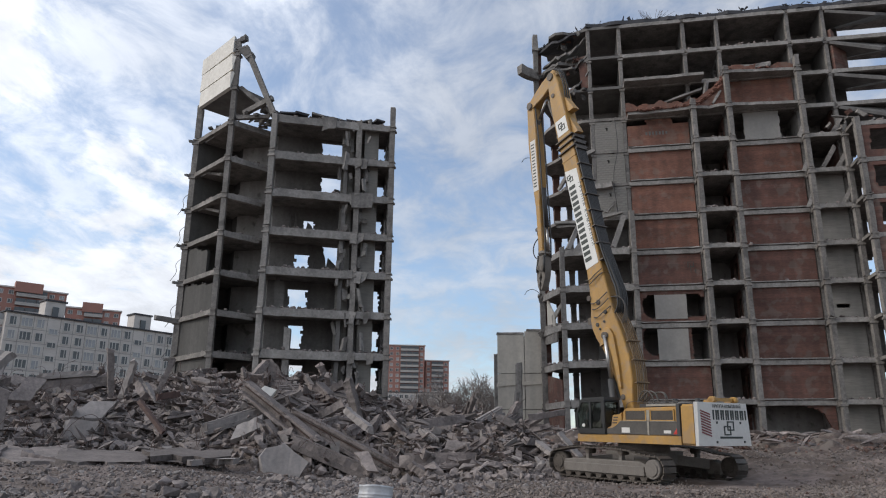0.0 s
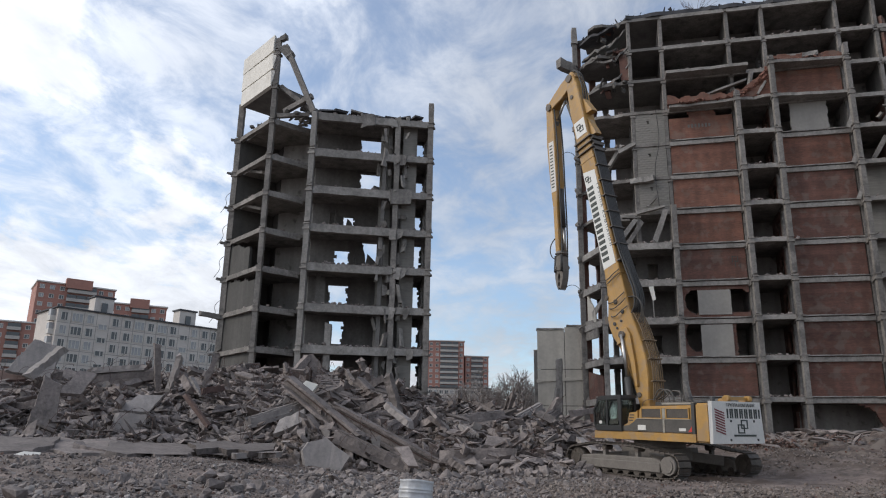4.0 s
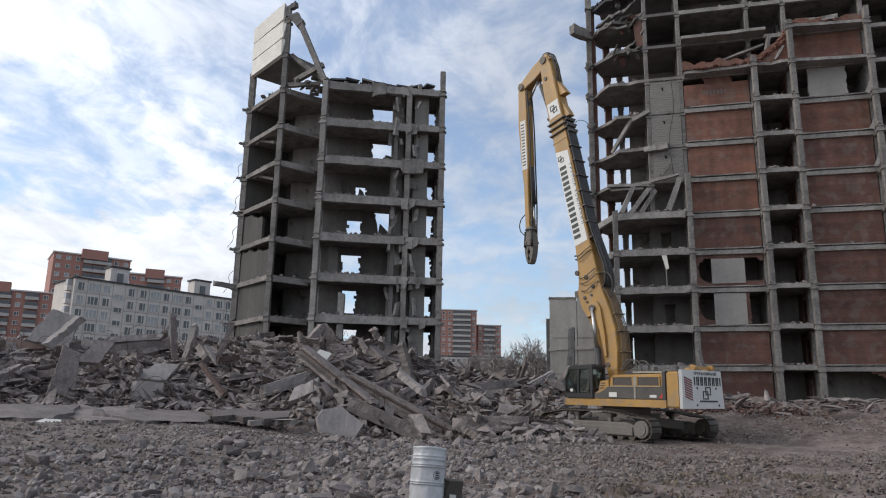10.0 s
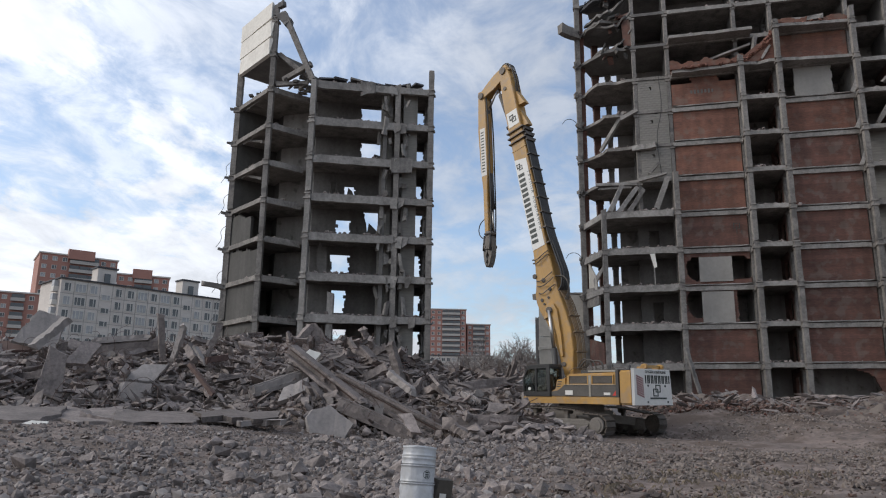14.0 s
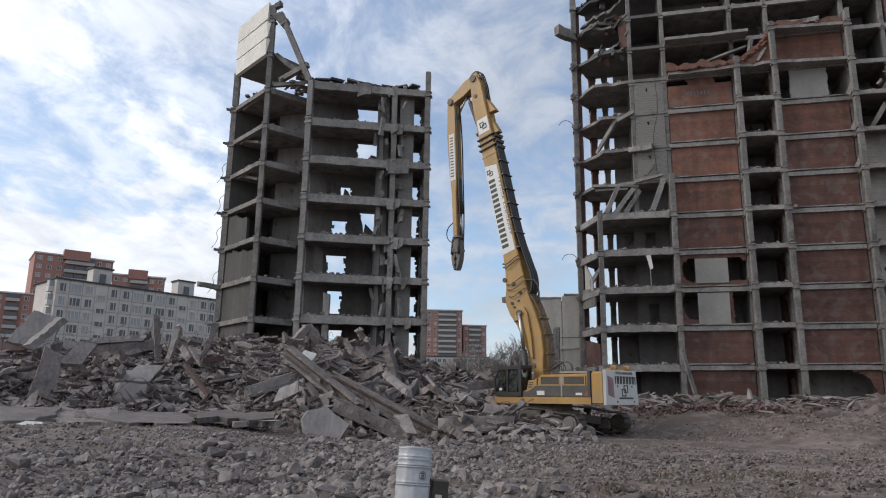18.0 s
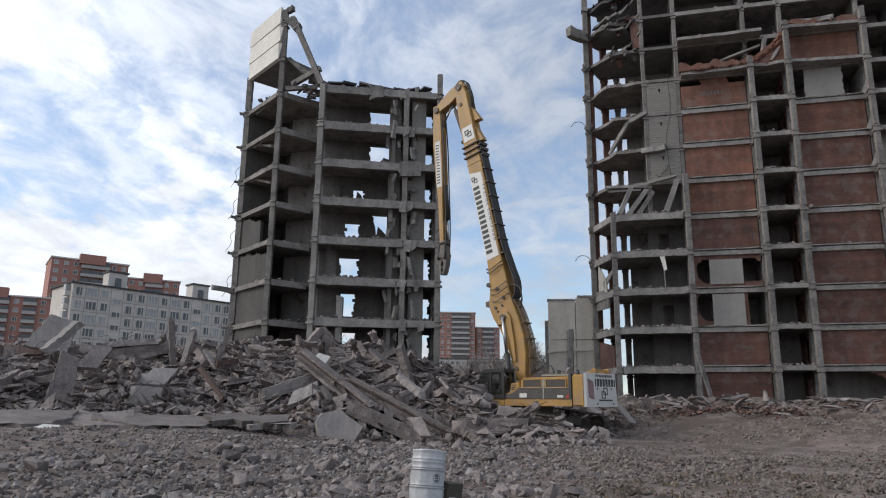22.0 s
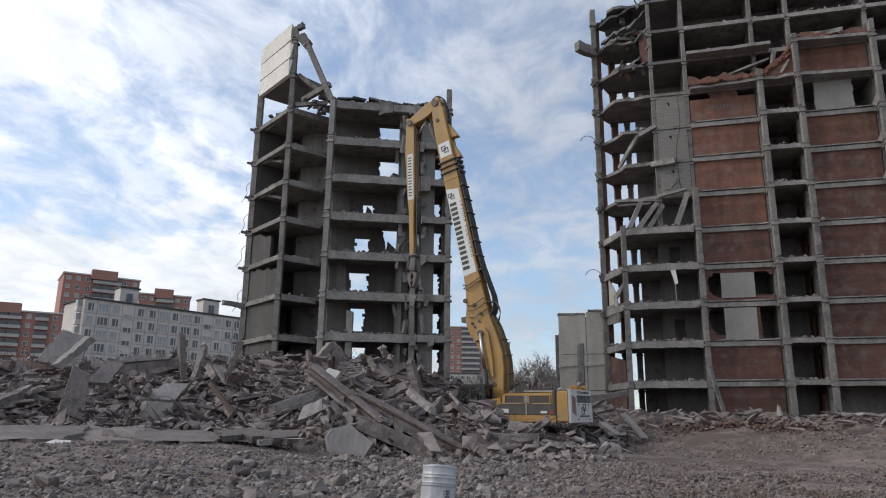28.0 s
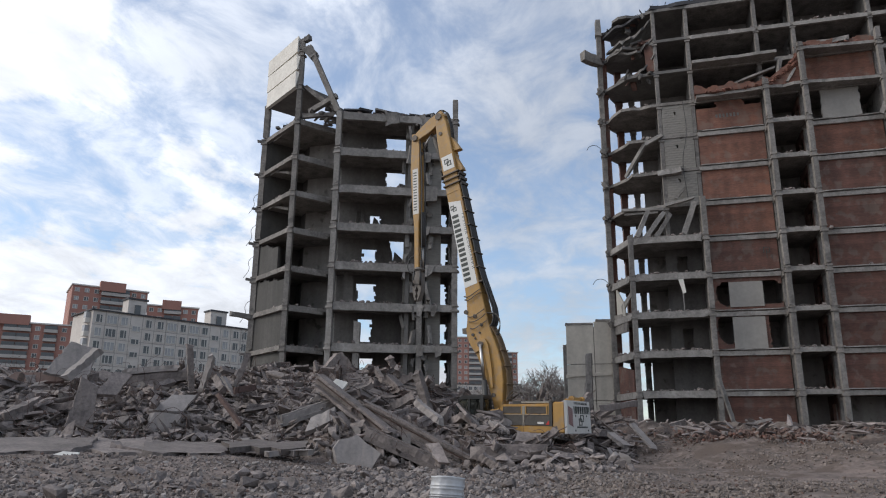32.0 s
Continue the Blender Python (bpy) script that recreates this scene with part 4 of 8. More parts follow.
    def rear_plate(nm, y, z, w, h, mat, slant=0.0):
        m = bmesh.new()
        x = on_back(0, z)[0]
        hexa(m, [(x - 0.012, y - w / 2 + slant * -0.5, z - h / 2), (x + 0.02, y - w / 2 - slant * 0.5, z - h / 2), (x + 0.02, y + w / 2 - slant * 0.5, z - h / 2), (x - 0.012, y + w / 2 - slant * 0.5, z - h / 2),
                 (x - 0.012, y - w / 2 + slant * 0.5, z + h / 2), (x + 0.02, y - w / 2 + slant * 0.5, z + h / 2), (x + 0.02, y + w / 2 + slant * 0.5, z + h / 2), (x - 0.012, y + w / 2 + slant * 0.5, z + h / 2)])
        return part(nm, m, mat, cw)
    RED = surface("hazard_red", (0.22, 0.035, 0.045), (0.16, 0.03, 0.035), rough=0.6, bump=0)
    for k in range(9):
        z = 1.98 + k * 0.125
        m = bmesh.new()
        x = on_back(0, z)[0]
        hexa(m, [(x - 0.014, 0.78, z - 0.12), (x + 0.02, 0.78, z - 0.12), (x + 0.02, 1.3, z + 0.06), (x - 0.014, 1.3, z + 0.06),
                 (x - 0.012, 0.78, z - 0.055), (x + 0.02, 0.78, z - 0.055), (x + 0.02, 1.3, z + 0.125), (x - 0.012, 1.3, z + 0.125)])
        part("hazard_stripe", m, RED, cw)
    for k in range(7):
        y = 0.5 - k * 0.285
        m = bmesh.new()
        x = on_back(0, 2.88)[0]
        for dy, dz, w, h in ((0.085, 0, 0.07, 0.46), (-0.085, 0, 0.07, 0.46)):
            box(m, (x + 0.002, y + dy, 2.88 + dz), (0.034, w, h))
        part("name_block", m, INK, cw)
    for dy, dz in ((0.1, -0.11), (-0.1, 0.11)):
        for y, z, w, h in ((0, 0.19, 0.40, 0.06), (0, -0.19, 0.40, 0.06), (0.17, 0, 0.06, 0.34), (-0.17, 0, 0.06, 0.34)):
            rear_plate("emblem_bar", -0.25 + dy + y, 2.26 + dz + z, w, h, INK)
    for y, z in ((0.42, 2.52), (-0.95, 2.52), (0.5, 1.62), (-1.1, 1.62)):
        rear_plate("lug", y, z, 0.09, 0.11, BLACK)
    rear_plate("web_line", -0.35, 1.83, 1.3, 0.09, INK)
    writing("ГРУППА КОМПАНИЙ", 0.17, INK, cw, Matrix(((0, 0, -1, -4.02), (-1, 0, 0, -0.2), (0, 1, 0, 3.22), (0, 0, 0, 1))))
    # yellow work lamps / lifting eyes on top of the counterweight
    for y in (0.25, -1.0):
        bm = bmesh.new()
        cyl(bm, (-3.75, y - 0.1, 3.62), (-3.75, y + 0.1, 3.62), 0.15, 14)
        cyl(bm, (-3.45, y - 0.06, 3.5), (-3.45, y + 0.06, 3.5), 0.12, 12)
        box(bm, (-3.7, y, 3.52), (0.25, 0.2, 0.25))
        sub("lifting_eye", bm, YELLOW)
    bm = bmesh.new()
    bar(bm, (-3.72, 0.25, 3.62), (-3.72, -1.0, 3.62), 0.12, 0.16)
    sub("lifting_bar", bm, YELLOW)
    # handrails and boxes on the roof
    for y in (1.35, 0.5):
        tube("handrail", [(-0.2, y, 3.2), (-0.25, y, 3.42), (-1.6, y, 3.46), (-2.9, y, 3.46), (-2.95, y, 3.26)], 0.013, STEEL, up)
    bm = bmesh.new()
    box(bm, (-1.7, 0.2, 3.34), (2.2, 1.6, 0.18))
    bevelled(bm, 0.05)
    sub("roof_box", bm, BLACK)
    for x, y in ((-2.2, -0.7), (-1.1, -0.6)):
        bm = bmesh.new()
        cyl(bm, (x, y, 3.2), (x, y, 3.75), 0.1, 12)
        sub("exhaust_pipe", bm, BLACK)
    # cab, on the left: a sill and a back on which the posts, the roof and the panes stand
    CAB_BLACK = surface("cab_paint", (0.026, 0.026, 0.026), (0.014, 0.014, 0.014), rough=0.45, scale=2, big=0.6, bump=0.03)
    bm = bmesh.new()
    plate(bm, [(0.95, 1.86), (2.35, 1.86), (2.45, 2.06), (2.45, 2.14), (1.12, 2.14), (1.12, 2.4), (0.96, 2.4)], 0.72, 1.58)
    bevelled(bm, 0.03)
    cab = sub("cab", bm, CAB_BLACK, "black operator's cab with dark glazing")
    bm = bmesh.new()
    plate(bm, [(0.97, 3.40), (2.22, 3.36), (2.25, 3.43), (2.14, 3.52), (1.0, 3.56)], 0.72, 1.58)
    bevelled(bm, 0.03)
    part("cab_roof", bm, CAB_BLACK, cab)
    for y in (0.76, 1.54):
        for foot, head, w in (((2.42, y, 2.1), (2.47, y, 2.9), 0.07), ((2.47, y, 2.86), (2.2, y, 3.44), 0.07), ((1.74, y, 2.1), (1.74, y, 3.45), 0.09), ((1.05, y, 2.36), (1.08, y, 3.45), 0.16)):
            bm = bmesh.new()
            plate(bm, [(foot[0] - w / 2, foot[2]), (foot[0] + w / 2, foot[2]), (head[0] + w / 2, head[2]), (head[0] - w / 2, head[2])], y - 0.035, y + 0.035)
            part("post", bm, CAB_BLACK, cab)
    GLASS = bpy.data.materials.new("cab_glass")
    GLASS.use_nodes = True
    g = GLASS.node_tree.nodes["Principled BSDF"]
    g.inputs["Base Color"].default_value, g.inputs["Roughness"].default_value = (0.62, 0.68, 0.66, 1), 0.06
    g.inputs["Transmission Weight"].default_value, g.inputs["IOR"].default_value = 1.0, 1.45
    for y in (0.745, 1.555):
        for nm, pts in (("side_window", [(1.12, 2.13), (1.72, 2.13), (1.72, 3.42), (1.12, 3.42)]), ("door_window", [(1.76, 2.13), (2.41, 2.13), (2.46, 2.9), (2.22, 3.4), (1.76, 3.42)])):
            bm = bmesh.new()
            plate(bm, pts, y - 0.006, y + 0.006)
            part(nm, bm, GLASS, cab).visible_shadow = False
    for nm, c in (("windscreen", ((2.43, 2.12), (2.48, 2.88))), ("rear_window", ((1.04, 2.38), (1.06, 3.43))), ("upper_windscreen", ((2.48, 2.89), (2.22, 3.42)))):
        bm = bmesh.new()
        (x0, z0), (x1, z1) = c
        plate(bm, [(x0 - 0.006, z0), (x0 + 0.006, z0), (x1 + 0.006, z1), (x1 - 0.006, z1)], 0.79, 1.51)
        part(nm, bm, GLASS, cab).visible_shadow = False
    bm = bmesh.new()
    plate(bm, [(1.3, 2.14), (1.85, 2.14), (1.85, 2.42), (1.46, 2.44), (1.38, 3.1), (1.24, 3.1), (1.28, 2.4)], 0.92, 1.38)
    bevelled(bm, 0.05)
    part("operator_seat", bm, DUSTY, cab, "dark padded seat")
    bm = bmesh.new()
    plate(bm, [(2.05, 2.14), (2.28, 2.14), (2.32, 2.56), (2.2, 2.6)], 0.98, 1.32)
    part("console", bm, CAB_BLACK, cab)
    bm = bmesh.new()
    cyl(bm, (2.1, 1.562, 2.28), (2.1, 1.574, 2.28), 0.085, 20)
    part("round_badge", bm, WHITE_PAINT, cab)
    bm = bmesh.new()
    plate(bm, [(0.95, 3.5), (2.15, 3.46), (2.3, 3.4), (2.3, 3.46), (2.1, 3.6), (1.0, 3.64)], 0.72, 1.58)
    part("falling_object_guard", bm, CAB_BLACK, cab)
    for k in range(6):
        tube("guard_bar", [(2.53, 0.8 + k * 0.14, 2.25), (2.45, 0.8 + k * 0.14, 3.0), (2.34, 0.8 + k * 0.14, 3.42)], 0.015, CAB_BLACK, cab)
    tube("door_handle", [(1.8, 1.6, 2.5), (1.8, 1.66, 2.55), (1.8, 1.66, 2.95), (1.8, 1.6, 3.0)], 0.018, STEEL, cab)
    bm = bmesh.new()
    box(bm, (1.3, -1.1, 2.3), (1.9, 0.8, 0.85))
    bevelled(bm, 0.06)
    sub("tank_box", bm, YELLOW)

    # the cab is broad and tall beside the hood
    grow = Matrix.Translation((0.95, 1.15, 1.86)) @ Matrix.Diagonal((1.2, 1.08, 1.1, 1)) @ Matrix.Translation((-1.05, -1.15, -1.86))
    for o in (cab, *cab.children):
        o.data.transform(grow)
    # settle the upper works to their true height over the tracks
    settle = Matrix.Translation((-0.243, 0, 0.285)) @ Matrix.Diagonal((0.9695, 1.05, 0.808, 1))
    for o in (up, *up.children_recursive):
        if o.type == "FONT":
            o.location = settle @ o.location
        else:
            o.data.transform(settle)

    # boom: local z runs from the foot to the tip, local x forwards
    bm = bmesh.new()
    outline = [(-0.26, -0.35), (0.12, -0.35), (0.15, 0.75), (0.24, 1.75), (0.44, 2.8), (0.58, 3.4), (0.86, 4.05), (0.97, 4.6), (0.94, 5.0), (0.74, 5.6), (0.58, 6.5), (0.51, 7.4), (0.50, 10.3), (0.50, 14.5),
               (0.46, 16.9), (0.36, 18.1), (0.26, 18.75), (0.05, 19.1), (-0.28, 18.95), (-0.46, 18.2), (-0.47, 16.9), (-0.50, 15.0), (-0.50, 12.9), (-0.50, 9.2), (-0.48, 7.4), (-0.54, 6.0), (-0.56, 5.0), (-0.64, 4.4), (-0.80, 3.4), (-0.86, 2.55), (-0.74, 1.6), (-0.46, 0.6)]
    plate(bm, outline, -0.38, 0.38)
    bevelled(bm, 0.03)
    boom = part("boom", bm, YELLOW, ex, "long yellow steel boom with a white sign")

    SIGN = surface("white_sign", (0.74, 0.73, 0.70), (0.6, 0.59, 0.565), rough=0.6, scale=2, big=0.9, bump=0.0)
    HOSE = surface("dusty_hose", (0.13, 0.115, 0.10), (0.06, 0.055, 0.05), rough=0.8, scale=3, big=1.2, bump=0.05)
    PIPE = surface("dusty_pipe", (0.22, 0.14, 0.07), (0.10, 0.075, 0.05), rough=0.7, scale=2, big=1.0, bump=0.05)

    def bsub(name, m, mat, label=""):
        return part(name, m, mat, boom, label)
    for k, z in enumerate((14.0, 14.35, 14.7)):
        bm = bmesh.new()
        box(bm, (-0.04, 0, z), (1.26, 0.98, 0.07))
        box(bm, (-0.62, 0, z - 0.12), (0.16, 0.7, 0.16))
        bsub("flange", bm, STEEL)
    bm = bmesh.new()
    cyl(bm, (0.12, -0.62, 3.9), (0.12, 0.62, 3.9), 0.17, 18)
    bsub("pin", bm, STEEL)
    bm = bmesh.new()
    cyl(bm, (0.0, -0.46, BOOM), (0.0, 0.46, BOOM), 0.22, 18)
    bsub("pin", bm, STEEL)
    for x, z, r in ((0.72, 6.0, 0.13), (0.55, 4.6, 0.09), (-0.1, 5.0, 0.10), (0.2, 5.6, 0.12), (0.45, 4.35, 0.06), (0.1, 4.6, 0.06), (0.1, 17.6, 0.12), (0.0, 1.0, 0.12)):
        bm = bmesh.new()
        cyl(bm, (x, -0.42, z), (x, 0.43, z), r, 16)
        bsub("boss", bm, STEEL if r > 0.1 else BLACK)
    for sy in (1, -1):      # raised cheek round the cylinder pin
        bm = bmesh.new()
        plate(bm, [(0.62, 3.55), (0.40, 3.95), (0.30, 4.2), (0.05, 4.3), (-0.2, 4.15), (-0.32, 3.8), (-0.3, 3.3), (-0.25, 2.4), (-0.1, 1.4), (0.02, 1.4), (0.0, 2.6), (0.05, 3.4), (0.25, 3.6)], sy * 0.38, sy * 0.5)
        bsub("cheek_plate", bm, YELLOW)
    for z in (6.9, 13.5):
        bm = bmesh.new()
        box(bm, (0.0, 0, z), (1.06, 0.8, 0.05))
        bsub("weld_band", bm, YELLOW)
    for pts in ([(0.9, 4.75), (1.32, 4.9), (1.28, 5.2), (0.9, 5.15)], [(-0.45, 16.2), (-0.95, 16.15), (-0.5, 17.2)], [(-0.48, 14.8), (-0.86, 14.75), (-0.8, 15.0), (-0.48, 15.9)]):
        bm = bmesh.new()
        plate(bm, pts, -0.2, 0.2)
        bsub("bracket", bm, STEEL if pts[0][0] > 0 else YELLOW)
    bm = bmesh.new()
    hexa(bm, [(-0.37, 0.382, 7.45), (0.49, 0.382, 7.4), (0.49, 0.395, 7.4), (-0.37, 0.395, 7.45), (-0.36, 0.382, 12.75), (0.48, 0.382, 12.95), (0.48, 0.395, 12.95), (-0.36, 0.395, 12.75)])
    bsub("sign", bm, SIGN, "white sign with dark lettering blocks along the boom")
    bm = bmesh.new()
    box(bm, (-0.02, 0.388, 15.5), (0.8, 0.013, 0.95))
    bsub("sign", bm, SIGN, "small white sign")
    def emblem(cx, cz, s):
        for dx, dz in ((-0.07, -0.07), (0.07, 0.07)):
            m = bmesh.new()
            for x, z, w, h in ((dx * s, (dz + .11) * s, .28 * s, .05 * s), (dx * s, (dz - .11) * s, .28 * s, .05 * s), ((dx + .11) * s, dz * s, .05 * s, .28 * s), ((dx - .11) * s, dz * s, .05 * s, .28 * s)):
                box(m, (cx + x, 0.4 + dx * 0.02, cz + z), (w, 0.012, h))
            bsub("emblem", m, INK)
    emblem(-0.02, 15.5, 1.15)
    emblem(0.21, 12.42, 0.95)
    for k in range(7):
        bm = bmesh.new()
        zc = 11.72 - k * 0.62
        for dz in (0.17, -0.15):
            box(bm, (0.2, 0.4, zc + dz), (0.44, 0.012, 0.19))
        bsub("name_block", bm, INK)
    writing("ГРУППА КОМПАНИЙ", 0.26, INK, boom, Matrix(((0, -1, 0, -0.24), (0, 0, 1, 0.397), (-1, 0, 0, 10.15), (0, 0, 0, 1))), spacing=1.5)
    # hoses along the back, bulging out above the joint
    rng = random.Random(5)
    for k in range(8):
        y = -0.32 + k * 0.09
        j = rng.uniform(-0.08, 0.08)
        tube("hose", [(-0.55, y, 14.6), (-0.6, y, 13.4), (-0.62, y, 10.5), (-0.66 + j * 0.3, y, 8.2), (-0.86 + j, y, 6.6), (-0.96 + j, y, 5.6), (-0.8 + j, y, 5.0), (-0.55, y, 4.75)], 0.045, BLACK, boom)
    for k in range(6):
        y = -0.3 + k * 0.12
        tube("pipe", [(-0.6, y, 4.9), (-0.86, y, 4.1), (-0.98, y, 3.2), (-1.04, y, 2.4), (-0.92, y, 1.4), (-0.66, y, 0.5)], 0.028, PIPE, boom)
    for z in (12.9, 12.0, 11.1, 10.2, 9.3, 8.4, 7.5):
        bm = bmesh.new()
        box(bm, (-0.6, 0, z), (0.24, 0.84, 0.06))
        bsub("hose_clamp", bm, STEEL)
    for x, z in ((-0.98, 3.3), (-1.04, 2.4), (-0.92, 1.4)):
        bm = bmesh.new()
        box(bm, (x, 0, z), (0.14, 0.8, 0.05))
        bsub("pipe_clamp", bm, PIPE)
    for k in range(5):
        y = rng.uniform(-0.3, 0.35)
        tube("hose", [(-0.66, y, 0.6), (-1.2 - 0.15 * k, y, 0.95 - 0.06 * k), (-1.55 - 0.1 * k, y, 0.5), (-1.3 - 0.1 * k, y, -0.2)], 0.028, HOSE, boom)
    for z, x in ((6.6, 0.1), (6.8, 0.0), (5.6, -0.1), (5.3, -0.2), (4.9, 0.0)):
        tube("hose", [(-0.5, 0.42, z + 0.25), (-0.1 + x, 0.52, z + 0.1), (0.35, 0.5, z), (0.62, 0.44, z + 0.1), (0.66, 0.2, z + 0.2)], 0.025, HOSE, boom)
    for k in range(4):
        tube("hose", [(-0.55, 0.1 * k, 5.6), (-1.0 - 0.06 * k, 0.1 * k + 0.1, 5.3), (-1.12 - 0.06 * k, 0.1 * k + 0.1, 4.8), (-0.85, 0.1 * k, 4.2)], 0.022, HOSE, boom)
    for y in (-0.15, 0.0, 0.15):
        tube("hose", [(-0.5, y, 17.0), (-0.55, y, 18.4), (-0.25, y, 19.25), (0.25, y, 19.2), (0.5, y, 18.8)], 0.035, BLACK, boom)
    # lift cylinders
    for y in (0.56, -0.56):
        bm = bmesh.new()
        cyl(bm, (0.31, y, 1.9), (0.66, y, -0.5), 0.155, 16)
        bsub("cylinder", bm, BLACK)
        bm = bmesh.new()
        cyl(bm, (0.12, y, 3.9), (0.31, y, 1.9), 0.095, 14)
        bsub("cylinder_rod", bm, CHROME)

    # link from the boom's tip to the stick: local z from the tip pin to the knuckle
    bm = bmesh.new()
    plate(bm, [(-0.34, -0.3), (0.2, -0.4), (0.36, 0.3), (0.40, 1.1), (0.30, 1.7), (0.26, 2.2), (0.05, 2.4), (-0.22, 2.28), (-0.34, 1.5), (-0.42, 0.7)], -0.3, 0.3)
    bevelled(bm, 0.03)
    link = part("link_arm", bm, YELLOW, ex, "yellow elbow arm")
    bm = bmesh.new()
    cyl(bm, (0, -0.38, LINK), (0, 0.38, LINK), 0.2, 16)
    part("pin", bm, STEEL, link)
    # stick: local z from the knuckle down to the crusher
    bm = bmesh.new()
    plate(bm, [(-0.28, -0.35), (0.2, -0.3), (0.3, 0.6), (0.26, 4.6), (0.15, 5.9), (0.12, 8.6), (-0.12, 8.75), (-0.22, 8.5), (-0.2, 6.0), (-0.32, 4.6), (-0.42, 2.2), (-0.34, 0.8)], -0.27, 0.27)
    bevelled(bm, 0.03)
    stick = part("stick", bm, YELLOW, ex, "yellow stick hanging from the elbow")
    bm = bmesh.new()
    box(bm, (-0.03, -0.278, 3.6), (0.42, 0.013, 3.0))
    part("sign", bm, WHITE_PAINT, stick, "white sign with dark lettering blocks")
    bm = bmesh.new()
    box(bm, (-0.03, 0.278, 3.6), (0.42, 0.013, 3.0))
    part("sign", bm, WHITE_PAINT, stick, "white sign with dark lettering blocks")
    for k in range(7):
        for y in (0.287, -0.287):
            bm = bmesh.new()
            for dz in (0.09, -0.09):
                box(bm, (-0.06, y, 2.45 + k * 0.38 + dz), (0.25, 0.008, 0.07))
            part("name_block", bm, INK, stick)
    bm = bmesh.new()
    cyl(bm, (0.26, 0, 5.0), (0.27, 0, 7.2), 0.14, 14)
    part("cylinder", bm, BLACK, stick)
    bm = bmesh.new()
    cyl(bm, (0.27, 0, 7.2), (0.25, 0, 8.6), 0.07, 12)
    part("cylinder_rod", bm, CHROME, stick)
    for y in (-0.2, 0.2):
        tube("hose", [(0.32, y, 0.2), (0.4, y, 2.5), (0.36, y, 5.0), (0.3, y, 7.6), (0.2, y, 8.9)], 0.04, BLACK, stick)
    tube("hose", [(-0.2, 0.1, 7.6), (-0.75, 0.1, 8.0), (-0.8, 0.1, 8.5), (-0.3, 0.1, 9.0)], 0.03, BLACK, stick)
    # cylinder between the boom and the elbow arm, in two sliding pieces
    bm = bmesh.new()
    cyl(bm, (0, 0, -0.1), (0, 0, 2.3), 0.13, 14)
    cyl(bm, (0, -0.3, 0), (0, 0.3, 0), 0.12, 12)
    barrel = part("link_cylinder", bm, HOSE, ex, "dark hydraulic cylinder")
    bm = bmesh.new()
    cyl(bm, (0, 0, -0.1), (0, 0, 2.2), 0.07, 12)
    rod = part("link_cylinder_rod", bm, CHROME, ex, "bright hydraulic rod")
    bm = bmesh.new()
    cyl(bm, (0, 0, -0.05), (0, 0, 1.3), 0.12, 14)
    stick_barrel = part("stick_cylinder", bm, HOSE, ex, "dark hydraulic cylinder")
    bm = bmesh.new()
    cyl(bm, (0, 0, -0.05), (0, 0, 1.3), 0.065, 12)
    stick_rod = part("stick_cylinder_rod", bm, CHROME, ex, "bright hydraulic rod")
    # crusher: local z downwards from its joint
    bm = bmesh.new()
    cyl(bm, (0, 0, -0.35), (0, 0, 0.1), 0.2, 16)
    cyl(bm, (0, 0, 0.1), (0, 0, 0.34), 0.3, 18)
    cyl(bm, (0, 0, 0.2), (0, 0, 0.27), 0.36, 18)
    crusher = part("crusher", bm, MUDDY, ex, "dark steel concrete crusher with two jaws")
    for sx in (1, -1):
        bm = bmesh.new()
        plate(bm, [(0.02 * sx, 0.5), (0.29 * sx, 0.45), (0.34 * sx, 1.2), (0.30 * sx, 1.6), (0.2 * sx, 1.98), (0.08 * sx, 2.2), (0.03 * sx, 2.08), (0.1 * sx, 1.92), (0.03 * sx, 1.75), (0.12 * sx, 1.55), (0.02 * sx, 1.3)], -0.2, 0.2)
        part("jaw", bm, MUDDY, crusher)
        for k in range(2):
            bm = bmesh.new()
            cyl(bm, (0.1 * sx, -0.1 + 0.2 * k, 1.75), (0.03 * sx, -0.1 + 0.2 * k, 1.95), 0.05, 8, 0.02)
            part("tooth", bm, STEEL, crusher)
        bm = bmesh.new()
        cyl(bm, (0.2 * sx, -0.3, 1.0), (0.2 * sx, 0.3, 1.0), 0.1, 12)
        part("pin", bm, STEEL, crusher)
        bm = bmesh.new()
        cyl(bm, (0.22 * sx, 0.24, 0.35), (0.27 * sx, 0.24, 1.25), 0.07, 10)
        part("cylinder", bm, BLACK, crusher)
    bm = bmesh.new()
    box(bm, (0, 0, 0.75), (0.44, 0.52, 0.8), jitter=0.04, rng=random.Random(6))
    bevelled(bm, 0.04, 1)
    part("jaw_housing", bm, MUDDY, crusher)
    return ex, up, boom, link, stick, crusher, barrel, rod, stick_barrel, stick_rod


EX, EX_UP, EX_BOOM, EX_LINK, EX_STICK, EX_CRUSH, EX_BARREL, EX_ROD, EX_BARREL2, EX_ROD2 = build_excavator()


def lean(a):
    """Turn local z by a degrees from the vertical towards the front."""
    return pose(0, 0, 0, 0, a, 0)


